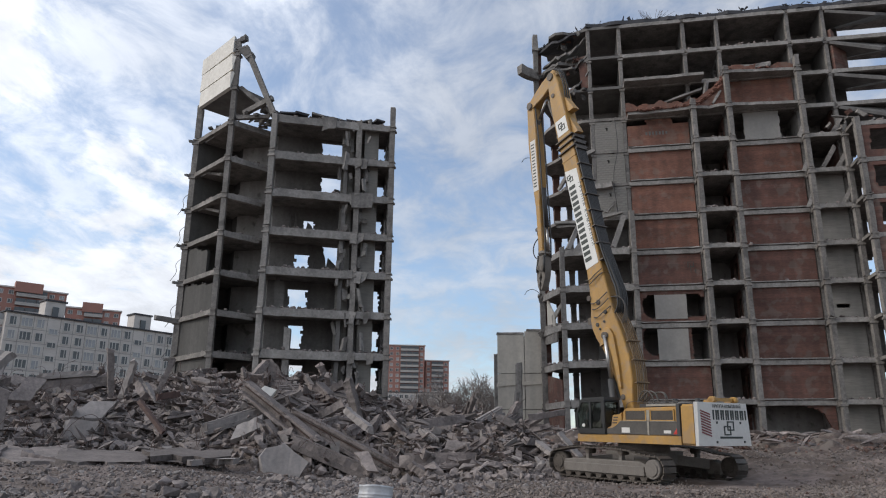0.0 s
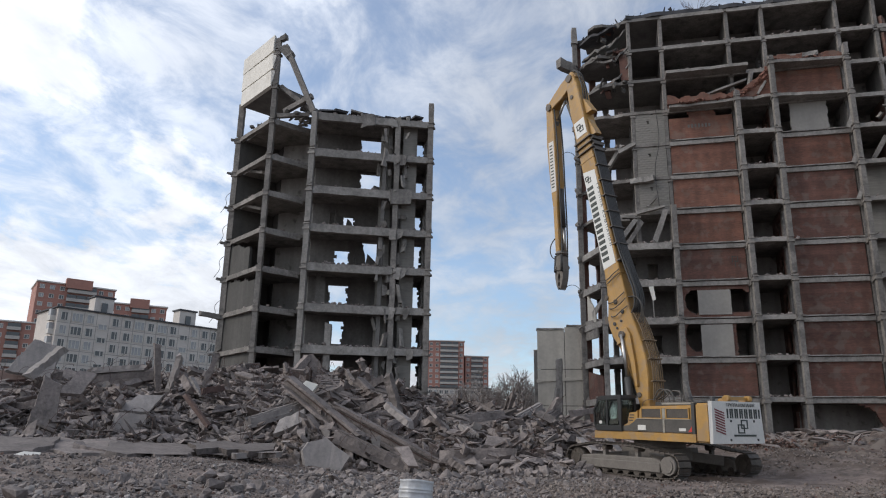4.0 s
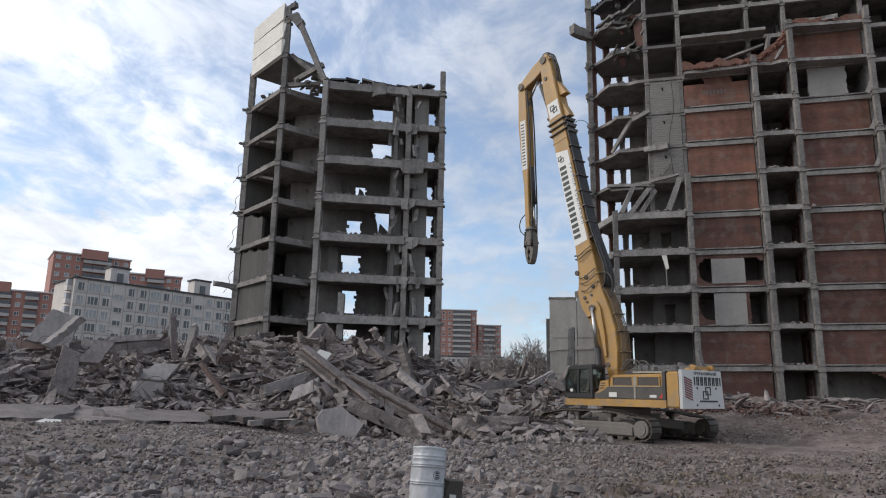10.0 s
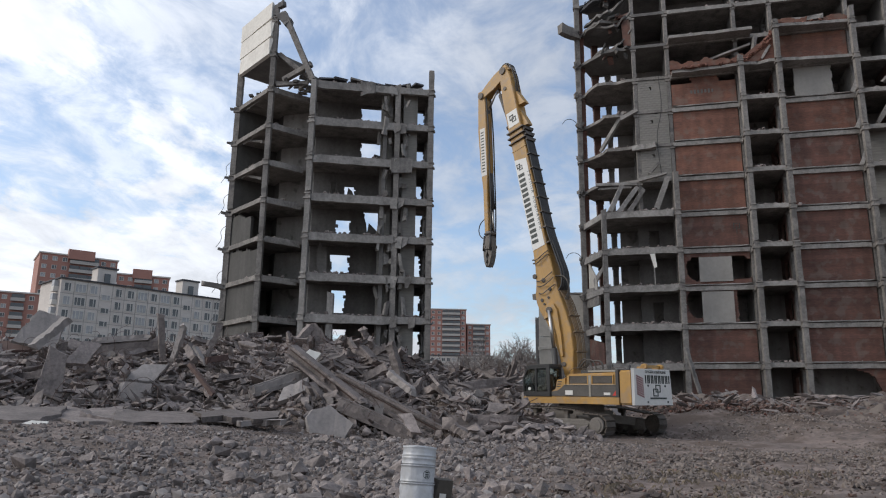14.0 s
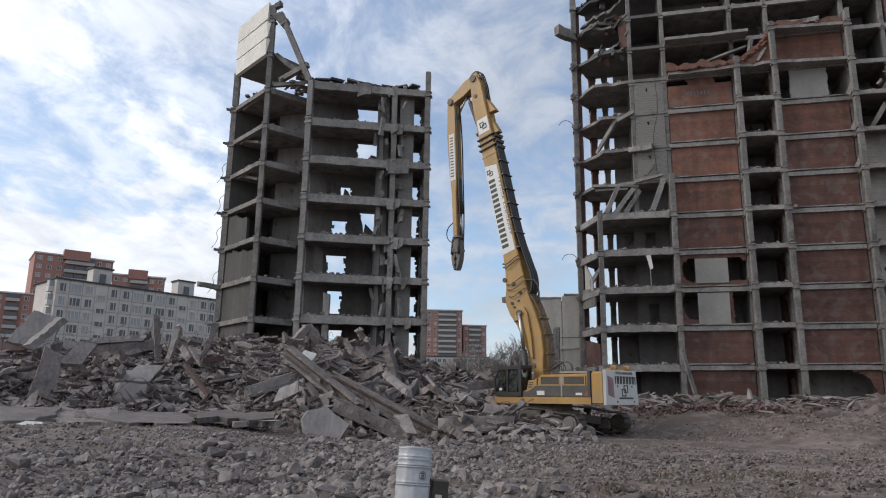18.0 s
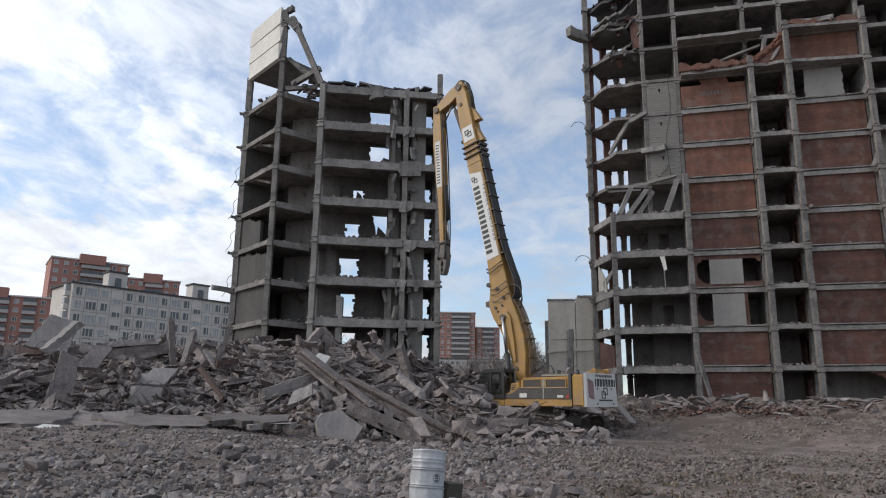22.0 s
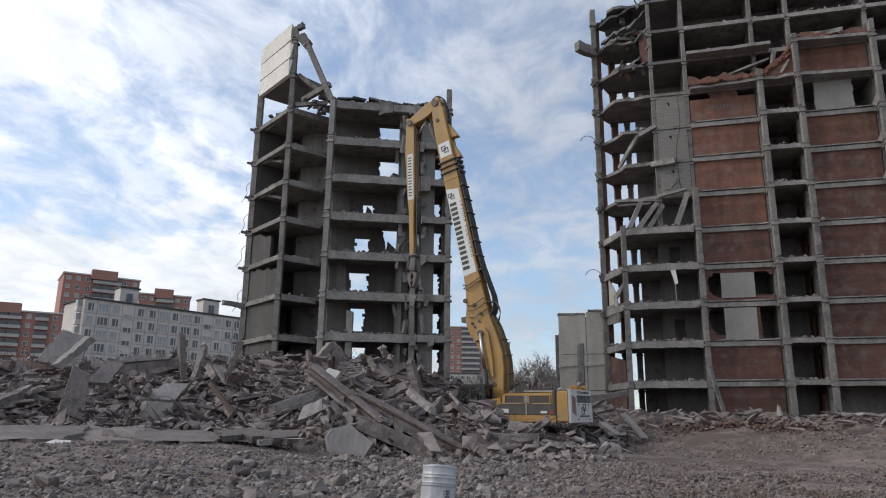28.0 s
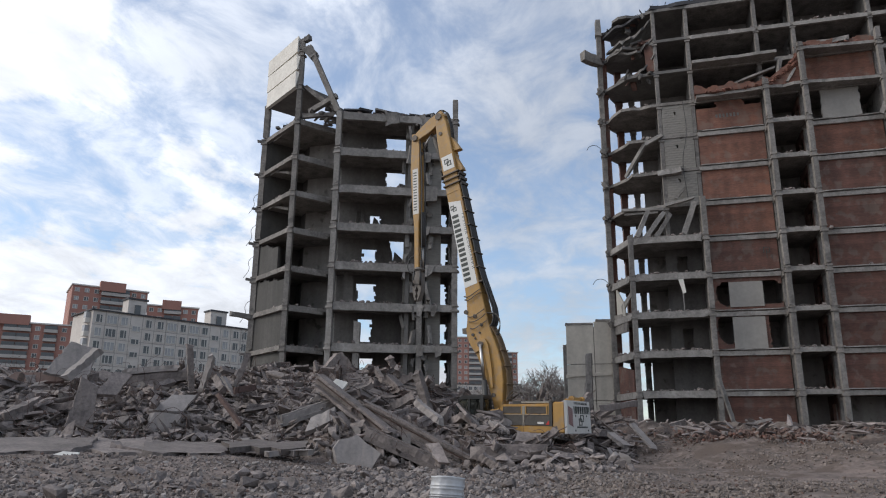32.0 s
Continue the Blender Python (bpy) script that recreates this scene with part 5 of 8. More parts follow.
def motions():
    body, upper, boom, link, stick, crush, barrel, rod, barrel2, rod2 = ([] for _ in range(10))
    for row in DRIVE:
        t, ba, la, sa, ca = row[0], *row[8:]
        base = stance(row, 7)
        turn = base.inverted() @ stance(row, 4)
        body.append((t, base))
        upper.append((t, turn))
        f = Vector((FOOT[0], 0, FOOT[1]))
        tip = f + Vector((math.sin(radians(ba)), 0, math.cos(radians(ba)))) * BOOM
        kn = tip + Vector((math.sin(radians(la)), 0, math.cos(radians(la)))) * LINK
        jt = kn + Vector((math.sin(radians(sa)), 0, math.cos(radians(sa)))) * STICK
        boom.append((t, turn @ Matrix.Translation(f) @ lean(ba)))
        link.append((t, turn @ Matrix.Translation(tip) @ lean(la)))
        stick.append((t, turn @ Matrix.Translation(kn) @ lean(sa)))
        crush.append((t, turn @ Matrix.Translation(jt) @ lean(ca)))
        p1 = boom[-1][1] @ Vector((0.5, 0, 15.4))
        p2 = link[-1][1] @ Vector((0.3, 0, 1.0))
        p3 = stick[-1][1] @ Vector((-0.42, 0, 2.0))
        for rows, p, q in ((barrel, p1, p2), (rod, p2, p1), (barrel2, p3, p2), (rod2, p2, p3)):
            rows.append((t, Matrix.Translation(p) @ (q - p).to_track_quat("Z", "Y").to_matrix().to_4x4()))
    for ob, rows in ((EX, body), (EX_UP, upper), (EX_BOOM, boom), (EX_LINK, link), (EX_STICK, stick), (EX_CRUSH, crush),
                     (EX_BARREL, barrel), (EX_ROD, rod), (EX_BARREL2, barrel2), (EX_ROD2, rod2)):
        walk(ob, rows)
    # the tracks run and their wheels turn as far as the machine drives
    gone, total = [(0.0, 0.0)], 0.0
    for p, q in zip(DRIVE, DRIVE[1:]):
        total += math.hypot(q[1] - p[1], q[2] - p[2])
        gone.append((q[0], total))
    times = [32.0 * i / 44 for i in range(45)]
    way = [float(np.interp(t, [g[0] for g in gone], [g[1] for g in gone])) for t in times]
    for ob, s0, y in SHOES:
        walk(ob, [(t, track_place(s0 - w, y)) for t, w in zip(times, way)])
    for ob, x, y, zc, r in WHEELS:
        walk(ob, [(t, pose(x, y, zc, 0, math.degrees(w / r), 0)) for t, w in zip(times, way)])

# ---- far buildings ----
WINDOW = surface("dark_window", (0.10, 0.105, 0.11), (0.06, 0.063, 0.067), rough=0.25, bump=0)
CURTAIN = surface("curtained_window", (0.36, 0.36, 0.36), (0.24, 0.24, 0.25), rough=0.25, scale=0.4, big=0.3, bump=0)
PALE_WALL = surface("pale_stucco", (0.64, 0.59, 0.54), (0.44, 0.40, 0.37), scale=0.35, big=0.12, bump=0.05, courses=1.6)
FAR_RED = surface("far_red_brick", (0.385, 0.19, 0.15), (0.28, 0.145, 0.118), scale=0.3, big=0.05, bump=0.05)
JOINT = surface("panel_joint", (0.34, 0.315, 0.29), (0.24, 0.22, 0.205), scale=0.3, big=0.1, bump=0)
FAR_WHITE = surface("far_white_band", (0.6, 0.57, 0.53), (0.5, 0.48, 0.45), scale=0.3, big=0.05, bump=0)


BALCONY = surface("grey_balcony", (0.46, 0.43, 0.40), (0.34, 0.32, 0.30), scale=0.3, big=0.08, bump=0)


def block(name, label, a, b, depth, top, mat, floors, wins, storey=2.8, win=(1.5, 1.45), balcony=(), cornice=True, rhythm=None):
    """A slab block whose front runs from a to b (plan); windows are parts of their own."""
    h = empty(name, label, "apartment building")
    A, B = Vector(a), Vector(b)
    d = (B - A)
    ln = d.length
    d /= ln
    n = Vector((d.y, -d.x))          # towards the camera
    bm = bmesh.new()
    q = [A, B, B - n * depth, A - n * depth]
    prism(bm, [(p.x, p.y) for p in q], -1, top)
    part("wall", bm, mat, h)
    bm = bmesh.new()
    e = 0.4
    q = [A - d * e + n * e, B + d * e + n * e, B + d * e - n * (depth + e), A - d * e - n * (depth + e)]
    prism(bm, [(p.x, p.y) for p in q], top, top + (0.5 if cornice else 0.25))
    part("roof", bm, FAR_WHITE if cornice else ROOF_FELT, h)
    if not cornice:          # joints between the wall panels
        bm = bmesh.new()
        ang0 = math.atan2(d.y, d.x)
        for k in range(floors + 1):
            p = A + d * (ln / 2) + n * 0.01
            box(bm, (p.x, p.y, top - 0.15 - k * storey), (ln, 0.06, 0.11), Euler((0, 0, ang0)).to_matrix())
        for i in range(1, wins):
            p = A + d * (ln * i / wins) + n * 0.01
            box(bm, (p.x, p.y, top - floors * storey / 2), (0.09, 0.06, floors * storey), Euler((0, 0, ang0)).to_matrix())
        part("panel_joints", bm, JOINT, h)
    made = {}

    def window_meshes(w0, h0, mat):
        key = (w0, h0, mat.name)
        if key not in made:
            wm = bmesh.new()
            box(wm, (0, 0, 0), (w0, 0.12, h0))
            wm2 = bpy.data.meshes.new("window")
            wm.to_mesh(wm2); wm.free()
            wm2.materials.append(mat)
            fm = bmesh.new()
            bars = [(0, h0 / 2, w0 + 0.2, 0.12), (0, -h0 / 2, w0 + 0.3, 0.14), (w0 / 2, 0, 0.14, h0), (-w0 / 2, 0, 0.14, h0), (w0 * 0.12, 0, 0.13, h0)]
            if w0 > 1.7:
                bars.append((-w0 * 0.22, 0, 0.12, h0))
            for dx, dz, w, hh in bars:
                box(fm, (dx, -0.06, dz), (w, 0.1, hh))
            fm2 = bpy.data.meshes.new("window_frame")
            fm.to_mesh(fm2); fm.free()
            fm2.materials.append(FAR_WHITE)
            made[key] = (wm2, fm2)
        return made[key]
    rng = random.Random(floors * 31 + wins)
    ang = math.atan2(d.y, d.x)
    for k in range(floors):
        for i in range(wins):
            s = ln * (i + 0.5) / wins
            if i in balcony:
                p = A + d * s + n * 0.6
                bm = bmesh.new()
                box(bm, (p.x, p.y, top - 2.3 - k * storey), (ln / wins * 1.02, 1.2, 1.15), Euler((0, 0, ang)).to_matrix())
                bal = part("balcony", bm, BALCONY, h)
                bm = bmesh.new()
                box(bm, (p.x, p.y, top - 1.05 - k * storey), (ln / wins * 0.94, 0.9, 1.3), Euler((0, 0, ang)).to_matrix())
                part("glazing", bm, WINDOW, bal)
            p = A + d * s + n * 0.02
            w0, h0, drop_z = rhythm[i % len(rhythm)] if rhythm else (*win, 0.0)
            wm2, fm2 = window_meshes(w0, h0, rng.choice((WINDOW, WINDOW, CURTAIN)))
            w = new("window", wm2)
            w.parent = h
            w.location, w.rotation_euler = (p.x, p.y, top - 1.6 - k * storey - drop_z), (0, 0, ang)
            fr = new("window_frame", fm2)
            fr.parent, fr.location = w, (0, 0, 0)
    return h


def scaled(az, D):
    return (D * math.sin(radians(az)), D * math.cos(radians(az)))


WB = block("apartment_block", "pale grey panel apartment block with rows of dark windows", (-85.3, 141.5), (-55.0, 177.0), 12, 28.5, PALE_WALL, 8, 18, 2.75, cornice=False, rhythm=((1.3, 1.7, 0), (2.1, 1.7, 0), (1.4, 1.7, 0), (1.7, 1.1, 1.3), (1.3, 1.7, 0), (1.4, 1.7, 0), (2.1, 1.7, 0)))
RB = block("brick_tower", "red brick apartment tower with white balconies", (-161.5, 252.3), (-140.5, 268.5), 18, 59.2, FAR_RED, 10, 8, 3.2, balcony=(3, 4, 5))
RB2 = block("brick_wing", "lower red brick apartment wing with white balconies", (-140.3, 268.7), (-123.5, 277.4), 18, 54.4, FAR_RED, 8, 6, 3.2, balcony=(2, 3))
RB3 = block("brick_wing", "lower red brick apartment wing with pale trim", (-186, 238), (-159.5, 252), 18, 43.5, FAR_RED, 8, 7, 3.2, balcony=(2, 3, 5))
RT = block("brick_tower", "distant red brick tower block with pale balconies", (-29, 398), (-9.5, 400), 22, 60.5, FAR_RED, 14, 6, 2.9, balcony=(2, 3, 4))
RT2 = block("brick_tower", "distant red brick tower block with pale balconies", (-9.0, 404), (3.8, 406), 22, 53.0, FAR_RED, 12, 4, 2.9, balcony=(1, 2))
LB = block("apartment_block", "low pale apartment block in front of the brick towers", (-26, 300), (4, 303), 12, 27, PALE_WALL, 4, 14, 2.8, cornice=False)
# glazed balconies up the end of the pale block
for k in range(8):
    bm = bmesh.new()
    z = 27.2 - 2.75 * k
    box(bm, (-86.6, 142.9, z - 0.75), (2.4, 1.5, 1.05), Euler((0, 0, 0.86)).to_matrix())
    lg = part("balcony", bm, FAR_WHITE, WB)
    bm = bmesh.new()
    box(bm, (-86.6, 142.9, z + 0.4), (2.3, 1.4, 1.25), Euler((0, 0, 0.86)).to_matrix())
    part("glazing", bm, CURTAIN, lg)
# low parapet storeys on the red towers
for hb, (x, y), ln, ztop, a in ((RB, (-150.6, 260.5), 9, 61.3, 0.657), (RB2, (-132.5, 273), 7, 56.6, 0.48), (RB3, (-176, 243.5), 10, 46.2, 0.49)):
    bm = bmesh.new()
    box(bm, (x, y, ztop - 1.6), (ln, 3.0, 3.6), Euler((0, 0, a)).to_matrix())
    part("parapet", bm, FAR_RED, hb)
# roof houses on the pale block
for k, s in enumerate((0.215, 0.628)):
    h = empty("roof_house", "small pale lift house with a dark door on the flat roof", "roof structure")
    p = Vector((-85.3, 141.5)).lerp(Vector((-55.0, 177.0)), s) + Vector((-3.5, 3))
    bm = bmesh.new()
    box(bm, (p.x, p.y, 30.45), (4.0, 3.2, 3.7), Euler((0, 0, 0.86)).to_matrix())
    part("wall", bm, PALE_WALL, h)
    bm = bmesh.new()
    box(bm, (p.x, p.y, 32.5), (4.5, 3.7, 0.35), Euler((0, 0, 0.86)).to_matrix())
    part("roof", bm, ROOF_FELT, h)
    bm = bmesh.new()
    q = Vector((0.76, -0.65)) * 1.8
    box(bm, (p.x + q.x, p.y + q.y, 30.2), (1.2, 0.3, 2.0), Euler((0, 0, 0.86)).to_matrix())
    part("door", bm, WINDOW, h)


# ---- the low panel building beside the frame building ----
def build_annex():
    b = empty("panel_annex", "two-storey annex of beige concrete wall panels", "building", kind="structure")
    a, c = Vector((4.72, 62.64)), Vector((9.3, 62.0))
    for i in range(2):
        for k in range(3):
            p, q = a.lerp(c, i / 2 + 0.006), a.lerp(c, (i + 1) / 2 - 0.006)
            z0, z1 = ((1.5, 5.42), (5.47, 8.42), (8.47, 11.75 + 0.25 * i))[k]
            bm = bmesh.new()
            bar(bm, (p.x, p.y, (z0 + z1) / 2), (q.x, q.y, (z0 + z1) / 2), 0.35, z1 - z0)
            bevelled(bm, 0.02, 1)
            part("wall_panel", bm, BEIGE_PANEL, b)
    bm = bmesh.new()
    bar(bm, (5.05, 62.75, 6.5), (9.3, 62.15, 6.5), 0.3, 10.2)
    part("backing_wall", bm, DARK_CONCRETE, b)
    for z, tilt in ((11.85, 0.0), (12.1, 0.0)):
        bm = bmesh.new()
        x0, x1 = (4.68, 7.0) if z < 12 else (7.2, 9.3)
        y0, y1 = 62.6 - (x0 - 5.0) * 0.14, 62.6 - (x1 - 5.0) * 0.14
        loft(bm, (x0, y0, z), (x1, y1, z), 0.45, 0.16, random.Random(4), 10, 0.06)
        part("coping", bm, PALE_CONCRETE, b)
    bm = bmesh.new()
    bar(bm, (5.2, 62.9, 6.6), (6.6, 70, 6.6), 0.3, 9.8)
    part("wall_panel", bm, BEIGE_PANEL, b)
    bm = bmesh.new()
    box(bm, (4.58, 62.64, 5.9), (0.28, 0.3, 8.4), jitter=0.03)
    part("column", bm, CONCRETE, b)
    bm = bmesh.new()
    loft(bm, (4.66, 62.42, 7.5), (9.2, 61.8, 7.7), 0.14, 0.26, random.Random(8), 14, 0.08)
    part("string_course", bm, BEIGE_PANEL, b)
    return b


build_annex()

# ---- rubble ----
RUST = surface("rusty_steel", (0.105, 0.06, 0.05), (0.06, 0.038, 0.033), rough=0.8, scale=3, big=1.0, bump=0.1)
BRICK_RUBBLE = surface("brick_rubble", (0.17, 0.105, 0.085), (0.085, 0.057, 0.048), scale=2.0, big=0.6, random_tint=0.4)
RK = random.Random(77)
NR = np.random.RandomState(5)


def rock(bm, size, rng, n=11):
    pts = []
    for _ in range(n):
        v = Vector((rng.gauss(0, 1), rng.gauss(0, 1), rng.gauss(0, 1))).normalized()
        m = max(abs(v.x), abs(v.y), abs(v.z))
        v = v / m * 0.5 * rng.uniform(0.75, 1.0)
        pts.append(bm.verts.new((v.x * size[0], v.y * size[1], v.z * size[2])))
    res = bmesh.ops.convex_hull(bm, input=pts)
    gone = set(res["geom_interior"]) | set(res["geom_unused"])
    bmesh.ops.delete(bm, geom=[g for g in gone if isinstance(g, bmesh.types.BMVert)], context="VERTS")


def template(size, seed, n=11):
    bm = bmesh.new()
    rock(bm, size, random.Random(seed), n)
    bm.verts.index_update()
    bmesh.ops.triangulate(bm, faces=bm.faces[:])
    v = np.array([x.co[:] for x in bm.verts])
    f = np.array([[q.index for q in x.verts] for x in bm.faces])
    bm.free()
    return v, f


ROCKS = [template((1, RK.uniform(0.6, 1), RK.uniform(0.35, 0.75)), k, 13 + k % 6) for k in range(12)]
SLIVERS = [template((1, RK.uniform(0.12, 0.3), RK.uniform(0.06, 0.14)), 90 + k, 12) for k in range(6)]
SHARDS = [template((1, RK.uniform(0.4, 0.8), RK.uniform(0.12, 0.25)), 50 + k, 10) for k in range(6)]


def scatter(name, label, points, sizes, mat, shapes, flat=0.6, parent=None):
    """Many small stones joined into one piece."""
    vs, fs, off = [], [], 0
    for (x, y, z), s in zip(points, sizes):
        v, f = shapes[NR.randint(len(shapes))]
        e = Euler((NR.normal(0, flat), NR.normal(0, flat), NR.uniform(0, 6.283))).to_matrix()
        r = np.array(e)
        q = (v * s * NR.uniform(0.75, 1.3, 3)) @ r.T + np.array((x, y, z))
        vs.append(q)
        fs.append(f + off)
        off += len(v)
    me = bpy.data.meshes.new(name)
    me.from_pydata(np.concatenate(vs).tolist(), [], np.concatenate(fs).tolist())
    me.materials.append(mat)
    ob = new(name, me)
    if parent:
        ob.parent = parent
        if label:
            ob["label"] = label
        return ob
    return tagged(ob, label, "rubble", kind="stuff")


def near_path(x, y):
    p = Vector((x, y))
    d = PATH_B - PATH_A
    k = min(1.15, max(-0.3, (p - PATH_A).dot(d) / d.length_squared))
    return (p - (PATH_A + d * k)).length


def field(n, az0, az1, r0, r1, smin, smax, bias=1.0, sink=0.15, keep=None):
    pts, sz = [], []
    while len(pts) < n:
        a = RK.uniform(az0, az1)
        r = r0 + (r1 - r0) * RK.random() ** bias
        x, y = r * math.sin(radians(a)), r * math.cos(radians(a))
        if near_path(x, y) < 2.6 and r > 25 and RK.random() < 0.93:
            continue
        if keep and not keep(a, r):
            continue
        s = smin + (smax - smin) * RK.random() ** 2.6
        if a < -14 and 22.5 < r < 35.2 and s > 0.1 and (28.2 < r < 33.2 or RK.random() < 0.6):
            continue
        pts.append((x, y, ground_height(x, y) + s * sink))
        sz.append(s)
    return pts, sz


def patchy(a, r):
    n = noise.noise((a * 0.16, r * 0.22, 3.3))
    left = smooth((10 - a) / 16)
    return RK.random() < 0.22 + 0.6 * left + 0.7 * n


scatter("gravel", "loose grey concrete gravel strewn over the ground", *field(17000, -37, 12, 8.5, 34, 0.03, 0.17, 0.7, keep=patchy), RUBBLE, ROCKS)
scatter("brown_gravel", "dusty brown gravel trodden into the earth", *field(7000, 4, 37, 8.5, 34, 0.03, 0.14, 0.7, keep=lambda a, r: RK.random() < 0.35 + 1.5 * noise.noise((a * 0.13, r * 0.4, 2.0))), GRAVEL, ROCKS)
scatter("loose_stones", "broken grey concrete bits lying on the ground", *field(2600, -37, 8, 10, 32, 0.08, 0.3, 0.9, keep=patchy), RUBBLE, ROCKS)
scatter("pale_stones", "pale broken concrete lumps lying on the ground", *field(2600, -36, 9, 9, 34, 0.04, 0.26, 0.85, keep=patchy), RUBBLE_PALE, ROCKS)
scatter("brick_bits", "reddish broken brick bits among the gravel", *field(2600, -36, 36, 8, 40, 0.025, 0.15, 0.8), BRICK_RUBBLE, ROCKS)
scatter("rubble_pile", "grey heap of broken concrete chunks", *field(20000, -38, 9, 32.5, 54, 0.07, 0.6, 0.75, 0.25), RUBBLE, ROCKS, flat=0.9)
scatter("rubble_shards", "broken slabs and shards of concrete in the heap", *field(6500, -38, 9, 33, 53, 0.25, 1.15, 0.75, 0.25), RUBBLE, SHARDS, flat=0.42)
scatter("pale_shards", "pale broken panel shards in the heap", *field(800, -38, 9, 33, 53, 0.3, 1.1, 0.8, 0.3), RUBBLE_PALE, SHARDS, flat=0.8)
scatter("splinters", "long splintered beams, planks and bars strewn through the heap", *field(3600, -38, 8, 33, 53, 0.3, 1.7, 0.75, 0.25), RUBBLE, SLIVERS, flat=0.38)
scatter("crumbled_concrete", "dark crumbled concrete and plaster between the larger blocks", *field(14000, -38, 8, 32.5, 48, 0.05, 0.28, 0.9, 0.6), GRAVEL, ROCKS, flat=0.9)
scatter("toe_rubble", "broken concrete blocks piled beside the tracks", *field(1500, -1.5, 7.4, 31.0, 35.5, 0.05, 0.45, 1.0, 0.3), RUBBLE, ROCKS, flat=0.9)
scatter("toe_shards", "broken concrete plates lying beside the tracks", *field(260, -1.5, 6.8, 31.6, 35.5, 0.3, 1.3, 1.0, 0.35), RUBBLE, SHARDS, flat=0.45)
scatter("stony_ground", "small grey stones trodden into the ground before the building", *field(13000, 3, 37, 19, 44, 0.03, 0.18, 0.9, keep=lambda a, r: RK.random() < 0.5 + 1.5 * noise.noise((a * 0.11, r * 0.33, 7.0))), GRAVEL, ROCKS)
scatter("brick_heap", "red-brown broken brick strewn over the bank", *field(9000, 8, 36, 40.5, 56, 0.05, 0.3, 0.6, 0.9, keep=lambda a, r: RK.random() < 0.5 + noise.noise((a * 0.5, r * 0.4, 1))), BRICK_RUBBLE, ROCKS, flat=0.8)
scatter("brick_heap_shards", "grey-brown shards among the broken brick", *field(1300, 7, 36, 41, 54, 0.15, 0.8, 0.7, 0.5), RUBBLE, SHARDS, flat=0.5)
scatter("bank_splinters", "broken planks and strips lying on the bank", *field(420, 7, 36, 41, 54, 0.4, 1.8, 0.7, 0.3), RUBBLE, SLIVERS, flat=0.25)
RED_BITS = surface("red_brick_bits", (0.24, 0.105, 0.073), (0.12, 0.057, 0.044), scale=2, big=0.6, random_tint=0.4)
scatter("brick_mound", "mound of broken red brick on the bank", *field(2600, 14, 22, 41.5, 46.5, 0.05, 0.28, 0.8, 0.9, keep=lambda a, r: RK.random() < 0.6 + noise.noise((a * 0.6, r * 0.5, 8))), BRICK_RUBBLE, ROCKS, flat=0.8)
scatter("red_brick_bits", "loose red bricks lying on the bank", *field(700, 12, 34, 41, 48, 0.06, 0.24, 0.8, 0.8), RED_BITS, ROCKS, flat=0.8)
scatter("soil_clods", "dark brown clods of earth thrown up on the trodden ground", *field(2600, 7, 37, 8.5, 26, 0.04, 0.22, 0.9, 0.1, keep=lambda a, r: RK.random() < 0.25 + 1.6 * noise.noise((a * 0.2, r * 0.5, 4.0))), SOIL, ROCKS)
scatter("bank_stones", "grey stones and crumbs on the bank", *field(5000, 7, 36, 40.5, 55, 0.04, 0.22, 0.7, 1.2), GRAVEL, ROCKS)


def lumps():
    """Single broken lumps of concrete that lie before the heap."""
    rng = random.Random(404)
    shapes = []
    for v, f in ROCKS[:8]:
        me = bpy.data.meshes.new("concrete_lump")
        me.from_pydata(v.tolist(), [], f.tolist())
        me.materials.append(RUBBLE)
        shapes.append(me)
    n = 0
    while n < 230:
        a, r = rng.uniform(-32, 7), 11.5 + 19 * rng.random()
        keep = 0.25 + 0.75 * smooth((a + 27) / 12) * smooth((9 - abs(a + 6)) / 8 + 0.4)
        if rng.random() > keep or (abs(a + 5) < 2.2 and r < 13.5) or (a < -15 and r > 24):
            continue
        x, y = r * math.sin(radians(a)), r * math.cos(radians(a))
        if near_path(x, y) < 2.9:
            continue
        s = 0.24 + 0.42 * rng.random() ** 2
        ob = tagged(new("concrete_lump", rng.choice(shapes)), "broken angular lump of grey concrete lying on the gravel", "rubble", "loose lumps")
        ob.matrix_world = pose(x, y, ground_height(x, y) + s * 0.14, rng.gauss(0, 25), rng.gauss(0, 25), rng.uniform(0, 360)) @ Matrix.Diagonal((s * rng.uniform(0.8, 1.3), s, s * rng.uniform(0.7, 1), 1))
        n += 1


lumps()


